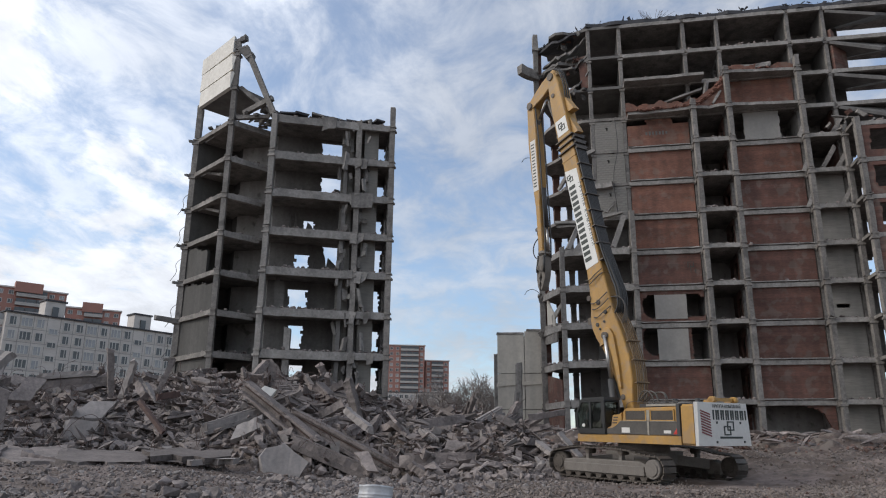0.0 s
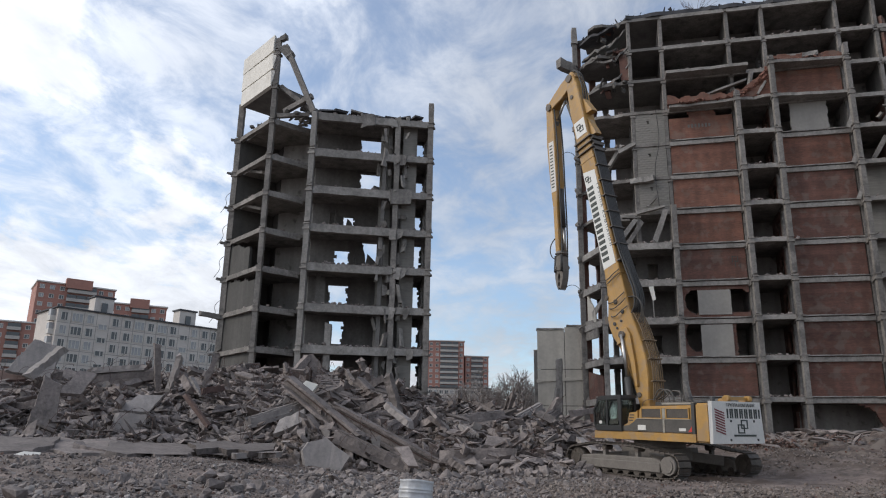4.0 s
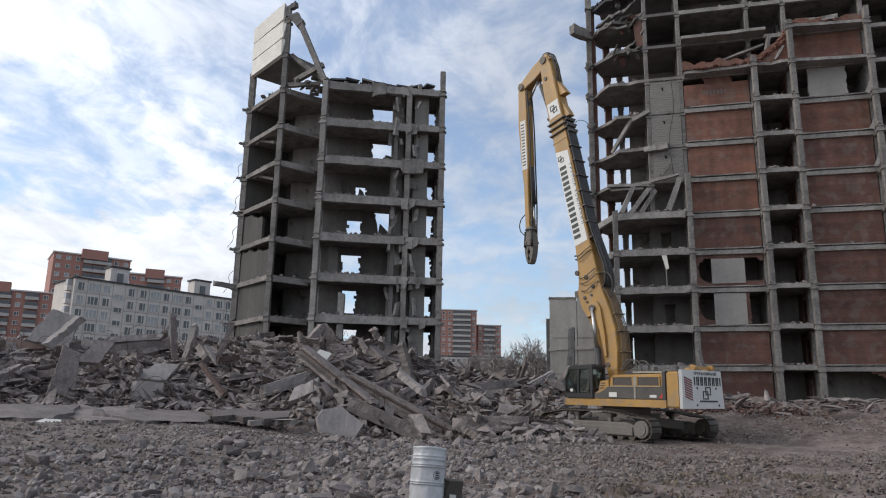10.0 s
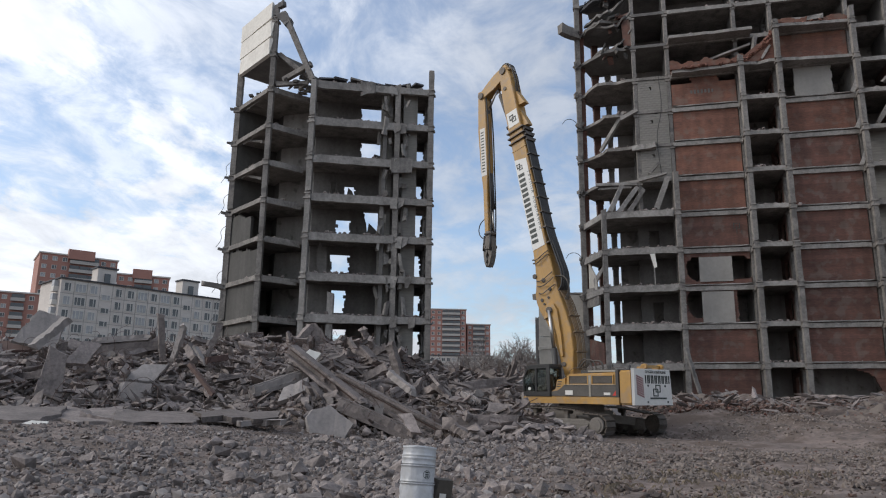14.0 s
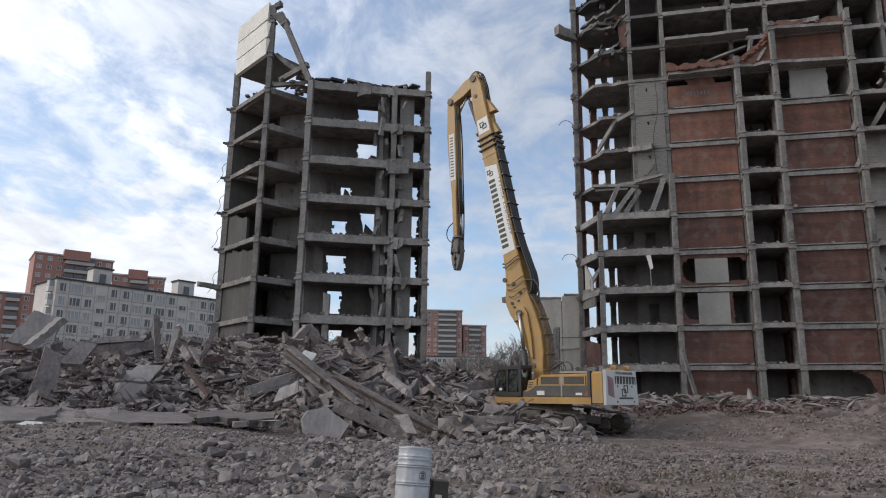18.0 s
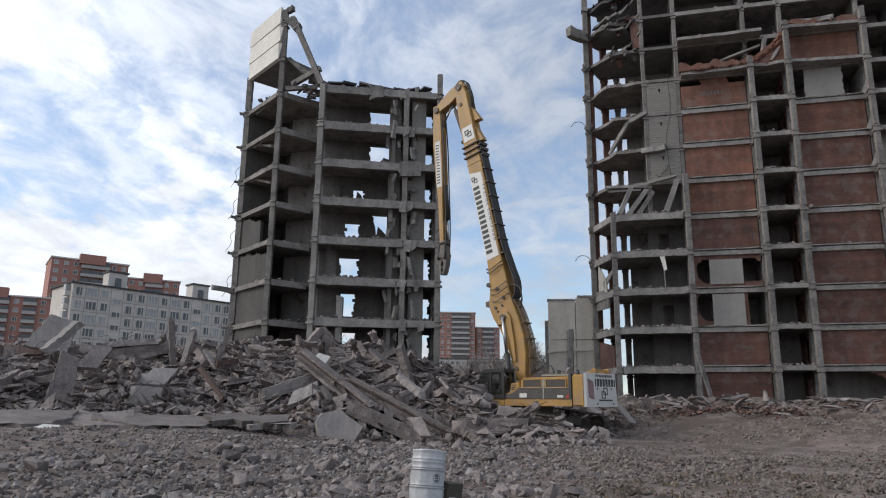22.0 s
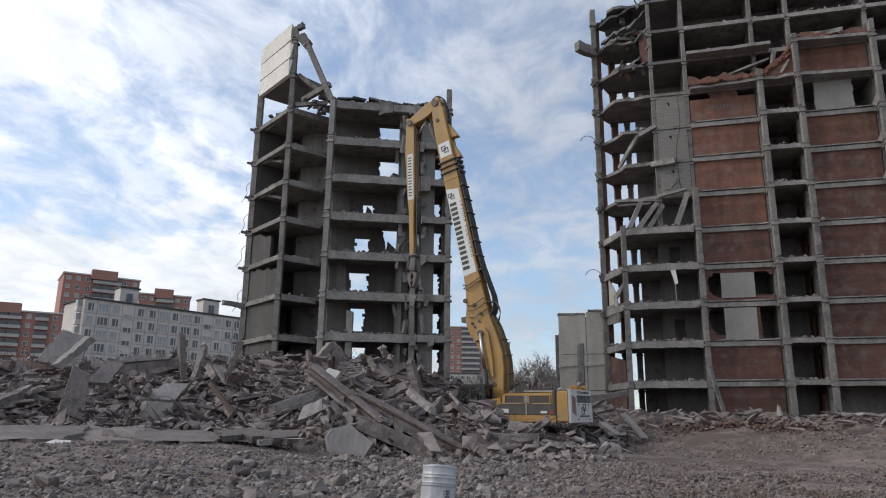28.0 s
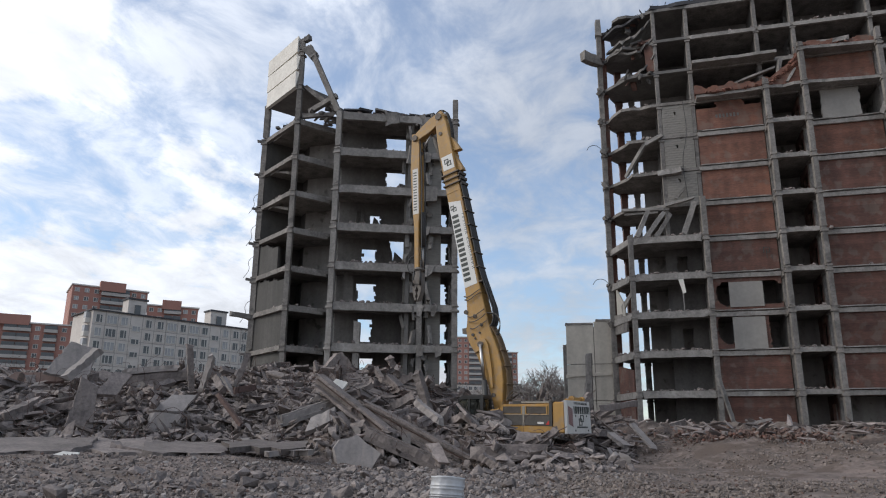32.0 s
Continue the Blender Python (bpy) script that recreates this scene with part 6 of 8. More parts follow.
def slab_mesh(seed, lx, ly, th):
    """A broken plate: ragged outline, chipped upper edge, slightly warped."""
    rng = random.Random(seed)
    poly = torn([(-lx / 2, -ly / 2), (lx / 2, -ly / 2 * rng.uniform(0.7, 1)), (lx / 2 * rng.uniform(0.6, 1), ly / 2), (-lx / 2, ly / 2 * rng.uniform(0.6, 1))], (0, 1, 2, 3), 0.13, rng, 0.3)
    bm = bmesh.new()
    wx, wy = rng.uniform(-0.06, 0.06), rng.uniform(-0.06, 0.06)
    rise = lambda x, y: wx * x * x + wy * y * y
    lo = [bm.verts.new((x, y, -th / 2 + rise(x, y))) for x, y in poly]
    hi = [bm.verts.new((x * k, y * k, th / 2 + rise(x, y) - rng.uniform(0, 0.03))) for (x, y), k in ((p, rng.uniform(0.86, 1.0)) for p in poly)]
    bm.faces.new(lo[::-1]); bm.faces.new(hi)
    for i in range(len(poly)):
        j = (i + 1) % len(poly)
        bm.faces.new((lo[i], lo[j], hi[j], hi[i]))
    bmesh.ops.triangulate(bm, faces=bm.faces[:])
    if seed % 3 == 0:
        for k in range(2):
            y = -ly / 4 + k * ly * 0.4
            loft(bm, (-lx / 2 + 0.15, y, th * 0.6), (lx / 2 * 0.5, y, th * 0.6), 0.14, th * 0.6, rng, 4, 0.1)
    for k in range(4):
        x, y = rng.choice((-1, 1)) * lx * 0.46, rng.uniform(-0.35, 0.35) * ly
        cyl(bm, (x, y, 0), (x * rng.uniform(1.1, 1.5), y + rng.uniform(-0.2, 0.2), rng.uniform(-0.15, 0.3)), 0.012, 4, mat=1)
    me = bpy.data.meshes.new("slab")
    bm.to_mesh(me); bm.free()
    return me


def beam_mesh(seed, ln, w, h):
    rng = random.Random(seed)
    bm = bmesh.new()
    loft(bm, (-ln / 2, 0, 0), (ln / 2, 0, 0), w, h, rng, 9, 0.1)
    if seed % 2:
        bar(bm, (-ln / 2 + 0.1, 0, h * 0.42), (ln / 2 - 0.3, 0, h * 0.42), w * 1.8, h * 0.3, jitter=0.03, rng=rng)
    for _ in range(3):
        sx = rng.choice((-1, 1))
        y, z = rng.uniform(-w, w) * 0.3, rng.uniform(-h, h) * 0.3
        cyl(bm, (sx * (ln / 2 - 0.05), y, z), (sx * (ln / 2 + rng.uniform(0.2, 0.6)), y + rng.uniform(-.2, .2), z + rng.uniform(-.2, .25)), 0.018, 5, mat=1)
    me = bpy.data.meshes.new("beam")
    bm.to_mesh(me); bm.free()
    return me


SLABS = [slab_mesh(k, RK.uniform(0.7, 2.1), RK.uniform(0.5, 1.2), RK.uniform(0.1, 0.24)) for k in range(16)]
BEAMS = [beam_mesh(k, RK.uniform(1.2, 3.2), RK.uniform(0.2, 0.38), RK.uniform(0.22, 0.42)) for k in range(12)]
for me in SLABS:
    me.materials.append(RUBBLE); me.materials.append(RUST)
for me in BEAMS:
    me.materials.append(RUBBLE); me.materials.append(RUST)


def drop(name, me, m, label, mat=None, group="wreckage"):
    if mat:
        me = me.copy()
        me.materials.clear()
        me.materials.append(mat)
    ob = tagged(new(name, me), label, "rubble", group)
    ob.matrix_world = m
    return ob


def wreck():
    rng = random.Random(31)
    n = 0
    while n < 270:
        a, r = rng.uniform(-37, 8), 33 + 19 * rng.random() ** 0.9
        x, y = r * math.sin(radians(a)), r * math.cos(radians(a))
        if near_path(x, y) < 4.2 or (-9.5 < x < -0.5 and r < 36):
            continue
        if a < -14 and rng.random() < 0.6:
            continue
        if a < -15 and r < 36.5:
            continue
        z = ground_height(x, y)
        steep = rng.random() < 0.16
        tilt = rng.gauss(0, 40 if steep else 15)
        if rng.random() < 0.66:
            drop("concrete_slab", rng.choice(SLABS), pose(x, y, z + 0.3 + abs(math.sin(radians(tilt))) * 0.5, tilt, rng.gauss(0, 14), rng.uniform(0, 360)), "broken grey concrete floor slab lying in the rubble heap", group="broken slabs")
        else:
            drop("concrete_beam", rng.choice(BEAMS), pose(x, y, z + 0.35 + abs(math.sin(radians(tilt))) * 1.0, rng.gauss(0, 20), tilt, rng.uniform(0, 360)), "broken grey concrete beam with bent reinforcing bars in the rubble heap", group="broken beams")
        n += 1


wreck()


def member(name, a, b, w, h, mat, label, group="broken beams", flange=True, twist=0.0):
    """A single fallen beam from a to b."""
    a, b = Vector(a), Vector(b)
    rng = random.Random(int(a.x * 100) & 1023)
    bm = bmesh.new()
    loft(bm, a, b, w, h, rng, 12, 0.085)
    ob = tagged(part(name, bm, mat), label, "rubble", group)
    if flange:
        off = (b - a).cross(Vector((0, 0, 1))).cross(b - a).normalized() * (h * 0.5)
        side = (b - a).cross(Vector((0, 0, 1))).normalized() * (w * 0.55)
        for o, ww, hh in ((off, w * 0.45, h * 0.35), (side - off * 0.6, w * 0.3, h * 0.4)):
            bm = bmesh.new()
            loft(bm, a.lerp(b, 0.02) + o, a.lerp(b, 0.97) + o, ww, hh, rng, 8, 0.06)
            part("rib", bm, mat, ob)
    return ob


def sheet(name, corners, th, mat, label, group="broken slabs"):
    """A single fallen plate through four corners, given counter-clockwise."""
    k = [Vector(p) for p in corners]
    nrm = (k[1] - k[0]).cross(k[-1] - k[0]).normalized() * th
    rng = random.Random(int(abs(k[0].x) * 977) & 4095)
    mid = sum(k, Vector()) / len(k)
    c = []
    for p, q in zip(k, k[1:] + k[:1]):       # ragged edges
        n = max(1, int((q - p).length / 0.3))
        for i in range(n):
            e = p.lerp(q, (i + (rng.uniform(-0.3, 0.3) if i else 0)) / n)
            c.append(e + (mid - e).normalized() * rng.uniform(-0.03, 0.07))
    bm = bmesh.new()
    lo = [bm.verts.new(p - nrm) for p in c]
    hi = [bm.verts.new(p.lerp(mid, rng.uniform(0, 0.07)) - nrm * rng.uniform(0, 0.25)) for p in c]
    bm.faces.new(lo[::-1]); bm.faces.new(hi)
    for i in range(len(c)):
        j = (i + 1) % len(c)
        bm.faces.new((lo[i], lo[j], hi[j], hi[i]))
    bmesh.ops.triangulate(bm, faces=bm.faces[:])
    bmesh.ops.recalc_face_normals(bm, faces=bm.faces[:])
    return tagged(part(name, bm, mat), label, "rubble", group)




def channel(a, b, w, h, mat, label, seed):
    """A long floor beam: sunken web between two ragged flanges, with torn bars at its upper end."""
    a, b = Vector(a), Vector(b)
    rng = random.Random(seed)
    d = (b - a).normalized()
    side = d.cross(Vector((0, 0, 1))).normalized()
    up = side.cross(d)
    bm = bmesh.new()
    loft(bm, a, b, w * 0.32, h, rng, 14, 0.04)
    ob = tagged(part("concrete_beam", bm, mat), label, "rubble", "broken beams")
    for o, ww, hh in ((up * h * 0.42, w * 0.95, h * 0.24), (-up * h * 0.42 + side * w * 0.1, w * 1.2, h * 0.26)):
        bm = bmesh.new()
        loft(bm, a.lerp(b, rng.uniform(0, 0.03)) + o, a.lerp(b, rng.uniform(0.95, 1)) + o, ww, hh, rng, 18, 0.05)
        part("rib", bm, mat, ob)
    bm = bmesh.new()
    for k in range(6):
        p = a + side * rng.uniform(-w, w) * 0.5 + up * rng.uniform(-h, h) * 0.3
        q = p - d * rng.uniform(0.25, 0.7) + up * rng.uniform(-0.3, 0.3) + side * rng.uniform(-0.2, 0.2)
        cyl(bm, p, q, 0.012, 5)
    part("bent_bars", bm, RUST, ob, "bent rusty bars")
    bm = bmesh.new()
    loft(bm, a.lerp(b, 0.02) + up * h * 0.1 + side * w * 0.24, a.lerp(b, 0.93) + up * h * 0.1 + side * w * 0.24, w * 0.03, h * 0.08, rng, 10, 0.03)
    part("steel_strip", bm, RUST, ob, "rusty steel strip in the trough")
    return ob


channel((-9.55, 36.06, 4.78), (-5.35, 33.88, 1.9), 0.62, 0.55, RUBBLE, "long ribbed concrete beam leaning down the front of the heap", 4)
channel((-7.13, 35.29, 3.45), (-1.59, 33.76, 0.76), 0.66, 0.6, RUBBLE, "long ribbed grey beam sloping down the heap", 5)
member("concrete_beam", (-6.4, 33.1, 2.1), (-3.0, 32.7, 0.75), 0.55, 0.5, RUBBLE, "grey concrete beam at the foot of the heap")
member("concrete_beam", (-8.3, 34.7, 2.9), (-6.6, 33.4, 1.2), 0.8, 0.6, RUBBLE, "short grey concrete beam under a longer one")
member("concrete_beam", (-10.9, 34.3, 2.6), (-8.6, 36.0, 3.6), 0.45, 0.45, RUBBLE_PALE, "pale concrete beam lying across the heap")
member("concrete_beam", (-11.5, 43.7, 5.6), (-10.6, 44.7, 7.1), 0.4, 0.4, RUBBLE, "short beam leaning against a plate", flange=False)
member("concrete_beam", (-4.2, 38.4, 3.2), (-4.95, 38.9, 5.45), 0.4, 0.42, RUBBLE, "broken concrete column stump standing on the heap", flange=False)
member("concrete_beam", (-21.6, 38.6, 4.7), (-17.9, 40.1, 5.35), 0.9, 0.55, RUBBLE, "long concrete wall beam lying on the heap")
member("concrete_beam", (-21.2, 38.9, 5.4), (-18.6, 40.0, 5.75), 0.7, 0.3, RUBBLE_PALE, "long concrete plank lying on a wall beam")
member("steel_beam", (-14.3, 35.3, 4.0), (-12.5, 33.9, 2.5), 0.17, 0.2, RUST, "rusty red steel beam sticking out of the heap", group="steel beams", flange=False)
member("concrete_post", (-17.4, 39.4, 4.0), (-17.75, 39.2, 7.0), 0.32, 0.32, RUBBLE, "jagged concrete post standing in the heap", group="posts", flange=False)
member("concrete_post", (-15.2, 39.8, 4.6), (-14.6, 40.0, 6.6), 0.28, 0.28, RUBBLE, "jagged concrete post standing in the heap", group="posts", flange=False)
member("concrete_post", (-16.7, 38.9, 4.4), (-16.2, 38.8, 6.3), 0.26, 0.3, RUBBLE_PALE, "jagged concrete post standing in the heap", group="posts", flange=False)
member("concrete_beam", (-4.5, 35.2, 3.65), (-3.2, 34.3, 2.7), 0.34, 0.3, RUBBLE_PALE, "pale concrete beam sloping down the heap", flange=False)
member("concrete_beam", (-1.5, 38.6, 3.1), (1.2, 41.5, 3.6), 0.4, 0.4, RUBBLE, "grey concrete beam on the crest of the heap")
member("concrete_beam", (1.6, 46.5, 3.2), (4.0, 50.5, 4.6), 0.5, 0.5, RUBBLE_PALE, "pale concrete beam on the far crest of the heap")
member("concrete_beam", (3.0, 47.5, 3.0), (5.2, 51.5, 4.4), 0.5, 0.4, RUBBLE, "grey concrete beam on the far crest of the heap")
member("concrete_post", (5.9, 57.0, 2.5), (6.0, 57.3, 8.6), 0.45, 0.45, CONCRETE, "lone concrete post standing before the annex", group="posts", flange=False)
member("concrete_beam", (5.0, 56.6, 2.8), (5.8, 57.0, 6.4), 0.25, 0.25, CONCRETE, "thin beam leaning on a lone concrete post", flange=False)
sheet("concrete_plate", [(-7.47, 31.32, 1.54), (-7.25, 31.06, 0.83), (-6.62, 31.0, 0.43), (-5.8, 31.27, 0.5), (-5.44, 31.84, 1.31), (-6.61, 32.03, 2.1), (-7.31, 31.67, 1.92)], 0.15, RUBBLE_PALE, "smooth pale concrete plate leaning against the heap")
sheet("concrete_plate", [(-10.9, 44.6, 7.2), (-9.9, 44.2, 4.9), (-9.0, 44.0, 5.0), (-9.9, 44.6, 6.8), (-10.4, 44.7, 7.3)], 0.2, RUBBLE, "grey concrete plate standing on edge in the heap")
sheet("concrete_plate", [(-24.4, 36.6, 5.2), (-22.5, 37.6, 4.8), (-22.8, 38.9, 6.7), (-24.1, 38.2, 7.1)], 0.2, RUBBLE_PALE, "large pale wall plate tilted on the heap")
sheet("concrete_plate", [(-16.24, 32.1, 2.0), (-14.9, 32.7, 2.0), (-14.9, 32.9, 3.0), (-16.24, 32.3, 3.0)], 0.8, RUBBLE_PALE, "pale concrete block in the heap")
sheet("concrete_plate", [(-9.7, 37.2, 4.2), (-8.8, 37.4, 4.1), (-8.4, 37.8, 4.8), (-9.0, 37.7, 5.0)], 0.3, WHITE_PANEL, "white painted panel fragment on the heap")
sheet("concrete_plate", [(-9.4, 33.6, 2.2), (-8.2, 34.0, 2.7), (-8.2, 34.4, 3.4), (-9.3, 34.1, 2.9)], 0.3, RUBBLE_PALE, "pale broken panel in the heap")
sheet("steel_sheet", [(-26.6, 36.4, 4.6), (-23.6, 37.2, 4.8), (-23.5, 37.8, 5.3), (-26.4, 37.2, 5.3)], 0.15, RUST, "rusty red steel sheet lying on the heap", "steel beams")



def polar(az, d, z):
    return (d * math.sin(radians(az)), d * math.cos(radians(az)), z)


def floor_plate(az0, az1, d0, d1, z0, z1, seed, mat, label, tip=0.0, skew=0.0):
    """A flat cracked floor slab at the foot of the heap, its near edge torn."""
    rng = random.Random(seed)
    n = 7
    slope = (z1 - z0) / (d1 - d0)
    rim = [(az0 + (az1 - az0) * i / n + rng.uniform(-0.4, 0.4), d0 + skew * i / n + rng.uniform(-0.2, 1.1)) for i in range(n + 1)]
    rim += [(az1 - (az1 - az0) * i / n + rng.uniform(-0.3, 0.3), d1 + rng.uniform(-1.2, 0.2)) for i in range(n + 1)]
    near, far = [polar(a, d, z0 + slope * (d - d0) + tip * (a - (az0 + az1) / 2)) for a, d in rim], []
    return sheet("floor_plate", near + far, 0.24, mat, label)


floor_plate(-26.6, -20.8, 28.6, 33.8, 1.2, 1.82, 1, RUBBLE, "flat pale floor slab lying at the foot of the heap", -0.02, 1.6)
floor_plate(-21.4, -15.6, 30.6, 33.6, 1.26, 1.62, 2, RUBBLE, "flat grey floor slab with a torn edge by the heap", 0.0, -0.8)
floor_plate(-30.6, -26.2, 30.2, 34.0, 1.36, 1.9, 3, RUBBLE, "flat cracked floor slab lying at the foot of the heap", 0.01, -1.2)
floor_plate(-38.0, -29.8, 28.2, 33.4, 1.14, 1.84, 4, RUBBLE, "broad cracked floor slab lying at the foot of the heap", 0.015, 1.8)
floor_plate(-33.0, -29.4, 26.6, 28.6, 1.02, 1.16, 5, RUBBLE_PALE, "thin broken floor slab lying on the gravel", 0.0, 0.6)
floor_plate(-18.6, -14.8, 29.4, 30.8, 1.1, 1.2, 6, RUBBLE_PALE, "narrow broken slab lying before the heap", 0.02, 0.4)
member("concrete_beam", (-14.81, 27.24, 1.42), (-13.06, 27.01, 1.12), 0.35, 0.34, RUBBLE, "dark broken beam end lying before a floor slab", flange=False)
member("timber_plank", (-11.69, 27.63, 1.1), (-9.59, 28.64, 1.0), 0.3, 0.1, RUBBLE_PALE, "weathered plank lying before the floor slabs", "planks", flange=False)
sheet("concrete_plate", [(-15.7, 24.3, 1.12), (-14.95, 24.9, 1.12), (-15.0, 25.3, 1.3), (-15.5, 25.0, 1.34)], 0.1, WHITE_PANEL, "small white panel fragment on the gravel")
sheet("concrete_plate", [(-19.1, 30.6, 2.2), (-18.1, 31.2, 2.2), (-18.25, 31.5, 4.1), (-18.9, 31.1, 4.5)], 0.18, RUBBLE, "grey wall plate standing upright in the heap")
sheet("concrete_plate", [(-19.1, 32.5, 3.8), (-18.3, 33.2, 3.8), (-18.2, 34.3, 4.9), (-18.9, 33.8, 5.0)], 0.25, RUBBLE, "grey wall plate tilted on the heap")
sheet("concrete_plate", [(-16.6, 33.0, 3.1), (-15.3, 33.9, 3.1), (-15.2, 35.0, 3.95), (-16.2, 34.4, 3.95)], 0.15, RUBBLE_PALE, "pale slab lying on the heap")
member("concrete_beam", (-21.35, 33.83, 4.6), (-20.77, 35.35, 6.15), 0.45, 0.35, RUBBLE_PALE, "pale beam tilted up on the heap", flange=False)
member("steel_beam", (-14.0, 36.4, 4.25), (-13.1, 37.3, 4.5), 0.3, 0.3, RUST, "rusty red steel beam lying on the heap", "steel beams", flange=False)
member("steel_beam", (-14.66, 36.68, 4.95), (-13.88, 36.45, 4.0), 0.3, 0.12, RUBBLE_PALE, "pale plank leaning on a rusty beam", "planks", flange=False)
# rubble before the place where the machine stops
sheet("concrete_plate", [(-3.65, 31.7, 1.75), (-3.0, 31.2, 0.95), (-2.55, 31.25, 0.95), (-3.05, 31.75, 1.8)], 0.16, RUBBLE, "narrow pale slab leaning on a fallen beam")
member("concrete_beam", (-1.25, 32.2, 1.2), (-0.25, 31.6, 0.62), 0.36, 0.3, RUBBLE, "short beam end at the foot of the heap", flange=False)
for k in range(4):
    member("timber_plank", (-1.05 + 0.13 * k, 35.6, 2.78 - 0.02 * k), (-0.55 + 0.14 * k, 35.2, 2.28), 0.1, 0.16, RUBBLE_PALE, "pale splintered board stacked in the rubble", "planks", flange=False)
sheet("concrete_plate", [(0.1, 33.6, 1.9), (1.3, 33.5, 1.75), (1.35, 34.3, 2.25), (0.3, 34.4, 2.35)], 0.2, RUBBLE, "grey slab lying over a long beam")
member("concrete_beam", (-1.6, 32.9, 1.32), (1.6, 33.0, 1.38), 0.5, 0.56, RUBBLE, "long grey concrete beam lying at the foot of the heap")
member("concrete_beam", (-0.8, 36.7, 2.6), (0.9, 36.0, 2.0), 0.5, 0.3, RUBBLE, "broken beam on the ridge of rubble", flange=False)
sheet("concrete_plate", [(0.2, 35.2, 1.5), (1.5, 34.9, 1.4), (1.9, 35.6, 2.1), (0.6, 35.9, 2.2)], 0.15, RUBBLE, "grey slab leaning on the ridge of rubble")
sheet("concrete_plate", [(-1.0, 36.0, 2.2), (-0.5, 35.9, 2.0), (-0.45, 36.2, 2.6), (-0.9, 36.3, 2.7)], 0.12, RUBBLE_PALE, "pale plate stuck in the ridge of rubble")
sheet("concrete_plate", [(1.6, 34.4, 1.1), (2.7, 34.0, 1.0), (2.9, 34.5, 1.5), (1.9, 35.0, 1.7)], 0.15, RUBBLE_PALE, "flat slab at the foot of the ridge")
member("timber_plank", (6.5, 41.49, 2.9), (7.41, 40.33, 1.6), 0.45, 0.1, RUBBLE_PALE, "pale plank leaning on the rubble bank", "planks", flange=False)
member("concrete_beam", (5.41, 42.15, 2.35), (6.13, 41.04, 1.7), 0.5, 0.2, RUBBLE_PALE, "short slab leaning on the rubble bank", flange=False)
member("concrete_beam", (5.18, 44.7, 3.85), (7.38, 45.4, 4.25), 0.4, 0.35, RUBBLE, "grey beam lying on the rubble bank", flange=False)
# on the bank along the building
member("timber_plank", (15.5, 53.5, 2.6), (14.8, 54.6, 6.8), 0.34, 0.14, CONCRETE, "long grey board leaning against the building", "planks", flange=False)
sheet("concrete_plate", [(10.3, 42.4, 1.75), (13.0, 42.3, 1.8), (13.2, 44.2, 2.5), (12.2, 44.6, 2.75), (10.6, 44.0, 2.4)], 0.3, RUBBLE_PALE, "large grey-beige slab half buried in the bank")
member("timber_plank", (12.57, 46.32, 2.8), (15.32, 46.02, 3.4), 0.3, 0.14, RUBBLE_PALE, "long pale plank lying on the bank", "planks", flange=False)
member("timber_plank", (11.6, 46.0, 2.9), (14.2, 46.4, 3.0), 0.25, 0.12, RUBBLE, "grey plank lying on the bank", "planks", flange=False)
member("timber_plank", (15.59, 45.4, 2.85), (17.95, 43.44, 2.15), 0.35, 0.14, RUBBLE_PALE, "long pale plank lying down the bank", "planks", flange=False)
sheet("concrete_plate", [(18.8, 39.5, 1.2), (19.5, 39.0, 1.0), (19.7, 39.6, 1.6), (19.0, 40.0, 1.75)], 0.12, RUBBLE_PALE, "pale panel lying on the bank")
member("concrete_beam", (20.49, 45.61, 2.4), (23.6, 44.2, 2.5), 0.5, 0.2, RUBBLE, "long grey slab edge on the bank", flange=False)
member("concrete_beam", (8.64, 45.18, 2.7), (10.3, 45.86, 3.2), 0.5, 0.35, RUBBLE, "grey beam lying on the bank", flange=False)
sheet("concrete_plate", [(8.4, 43.0, 1.9), (9.8, 43.2, 1.9), (9.9, 44.3, 2.7), (8.6, 44.3, 2.8)], 0.2, RUBBLE, "grey slab tilted on the bank")


# bent reinforcing bars and wires in the heap
def wires():
    rng = random.Random(9)
    cu = bpy.data.curves.new("rebar", "CURVE")
    cu.dimensions, cu.bevel_depth, cu.bevel_resolution = "3D", 0.011, 1
    for _ in range(240):
        a, r = rng.uniform(-36, 7), rng.uniform(33, 51)
        x, y = r * math.sin(radians(a)), r * math.cos(radians(a))
        if near_path(x, y) < 3.2:
            continue
        z = ground_height(x, y)
        sp = cu.splines.new("BEZIER")
        sp.bezier_points.add(3)
        h = rng.uniform(0.4, 1.6)
        th = rng.uniform(0, 6.28)
        ln = rng.uniform(0.4, 1.6)
        for q, k in zip(sp.bezier_points, (0, 0.35, 0.7, 1)):
            q.co = (x + math.cos(th) * ln * k + rng.gauss(0, 0.1), y + math.sin(th) * ln * k + rng.gauss(0, 0.1), z + h * math.sin(k * rng.uniform(1.5, 3.0)) + 0.1)
            q.handle_left_type = q.handle_right_type = "AUTO"
    cu.materials.append(RUST)
    tagged(new("rebar", cu), "bent rusty reinforcing bars sticking out of the heap", "rebar", kind="stuff")


wires()


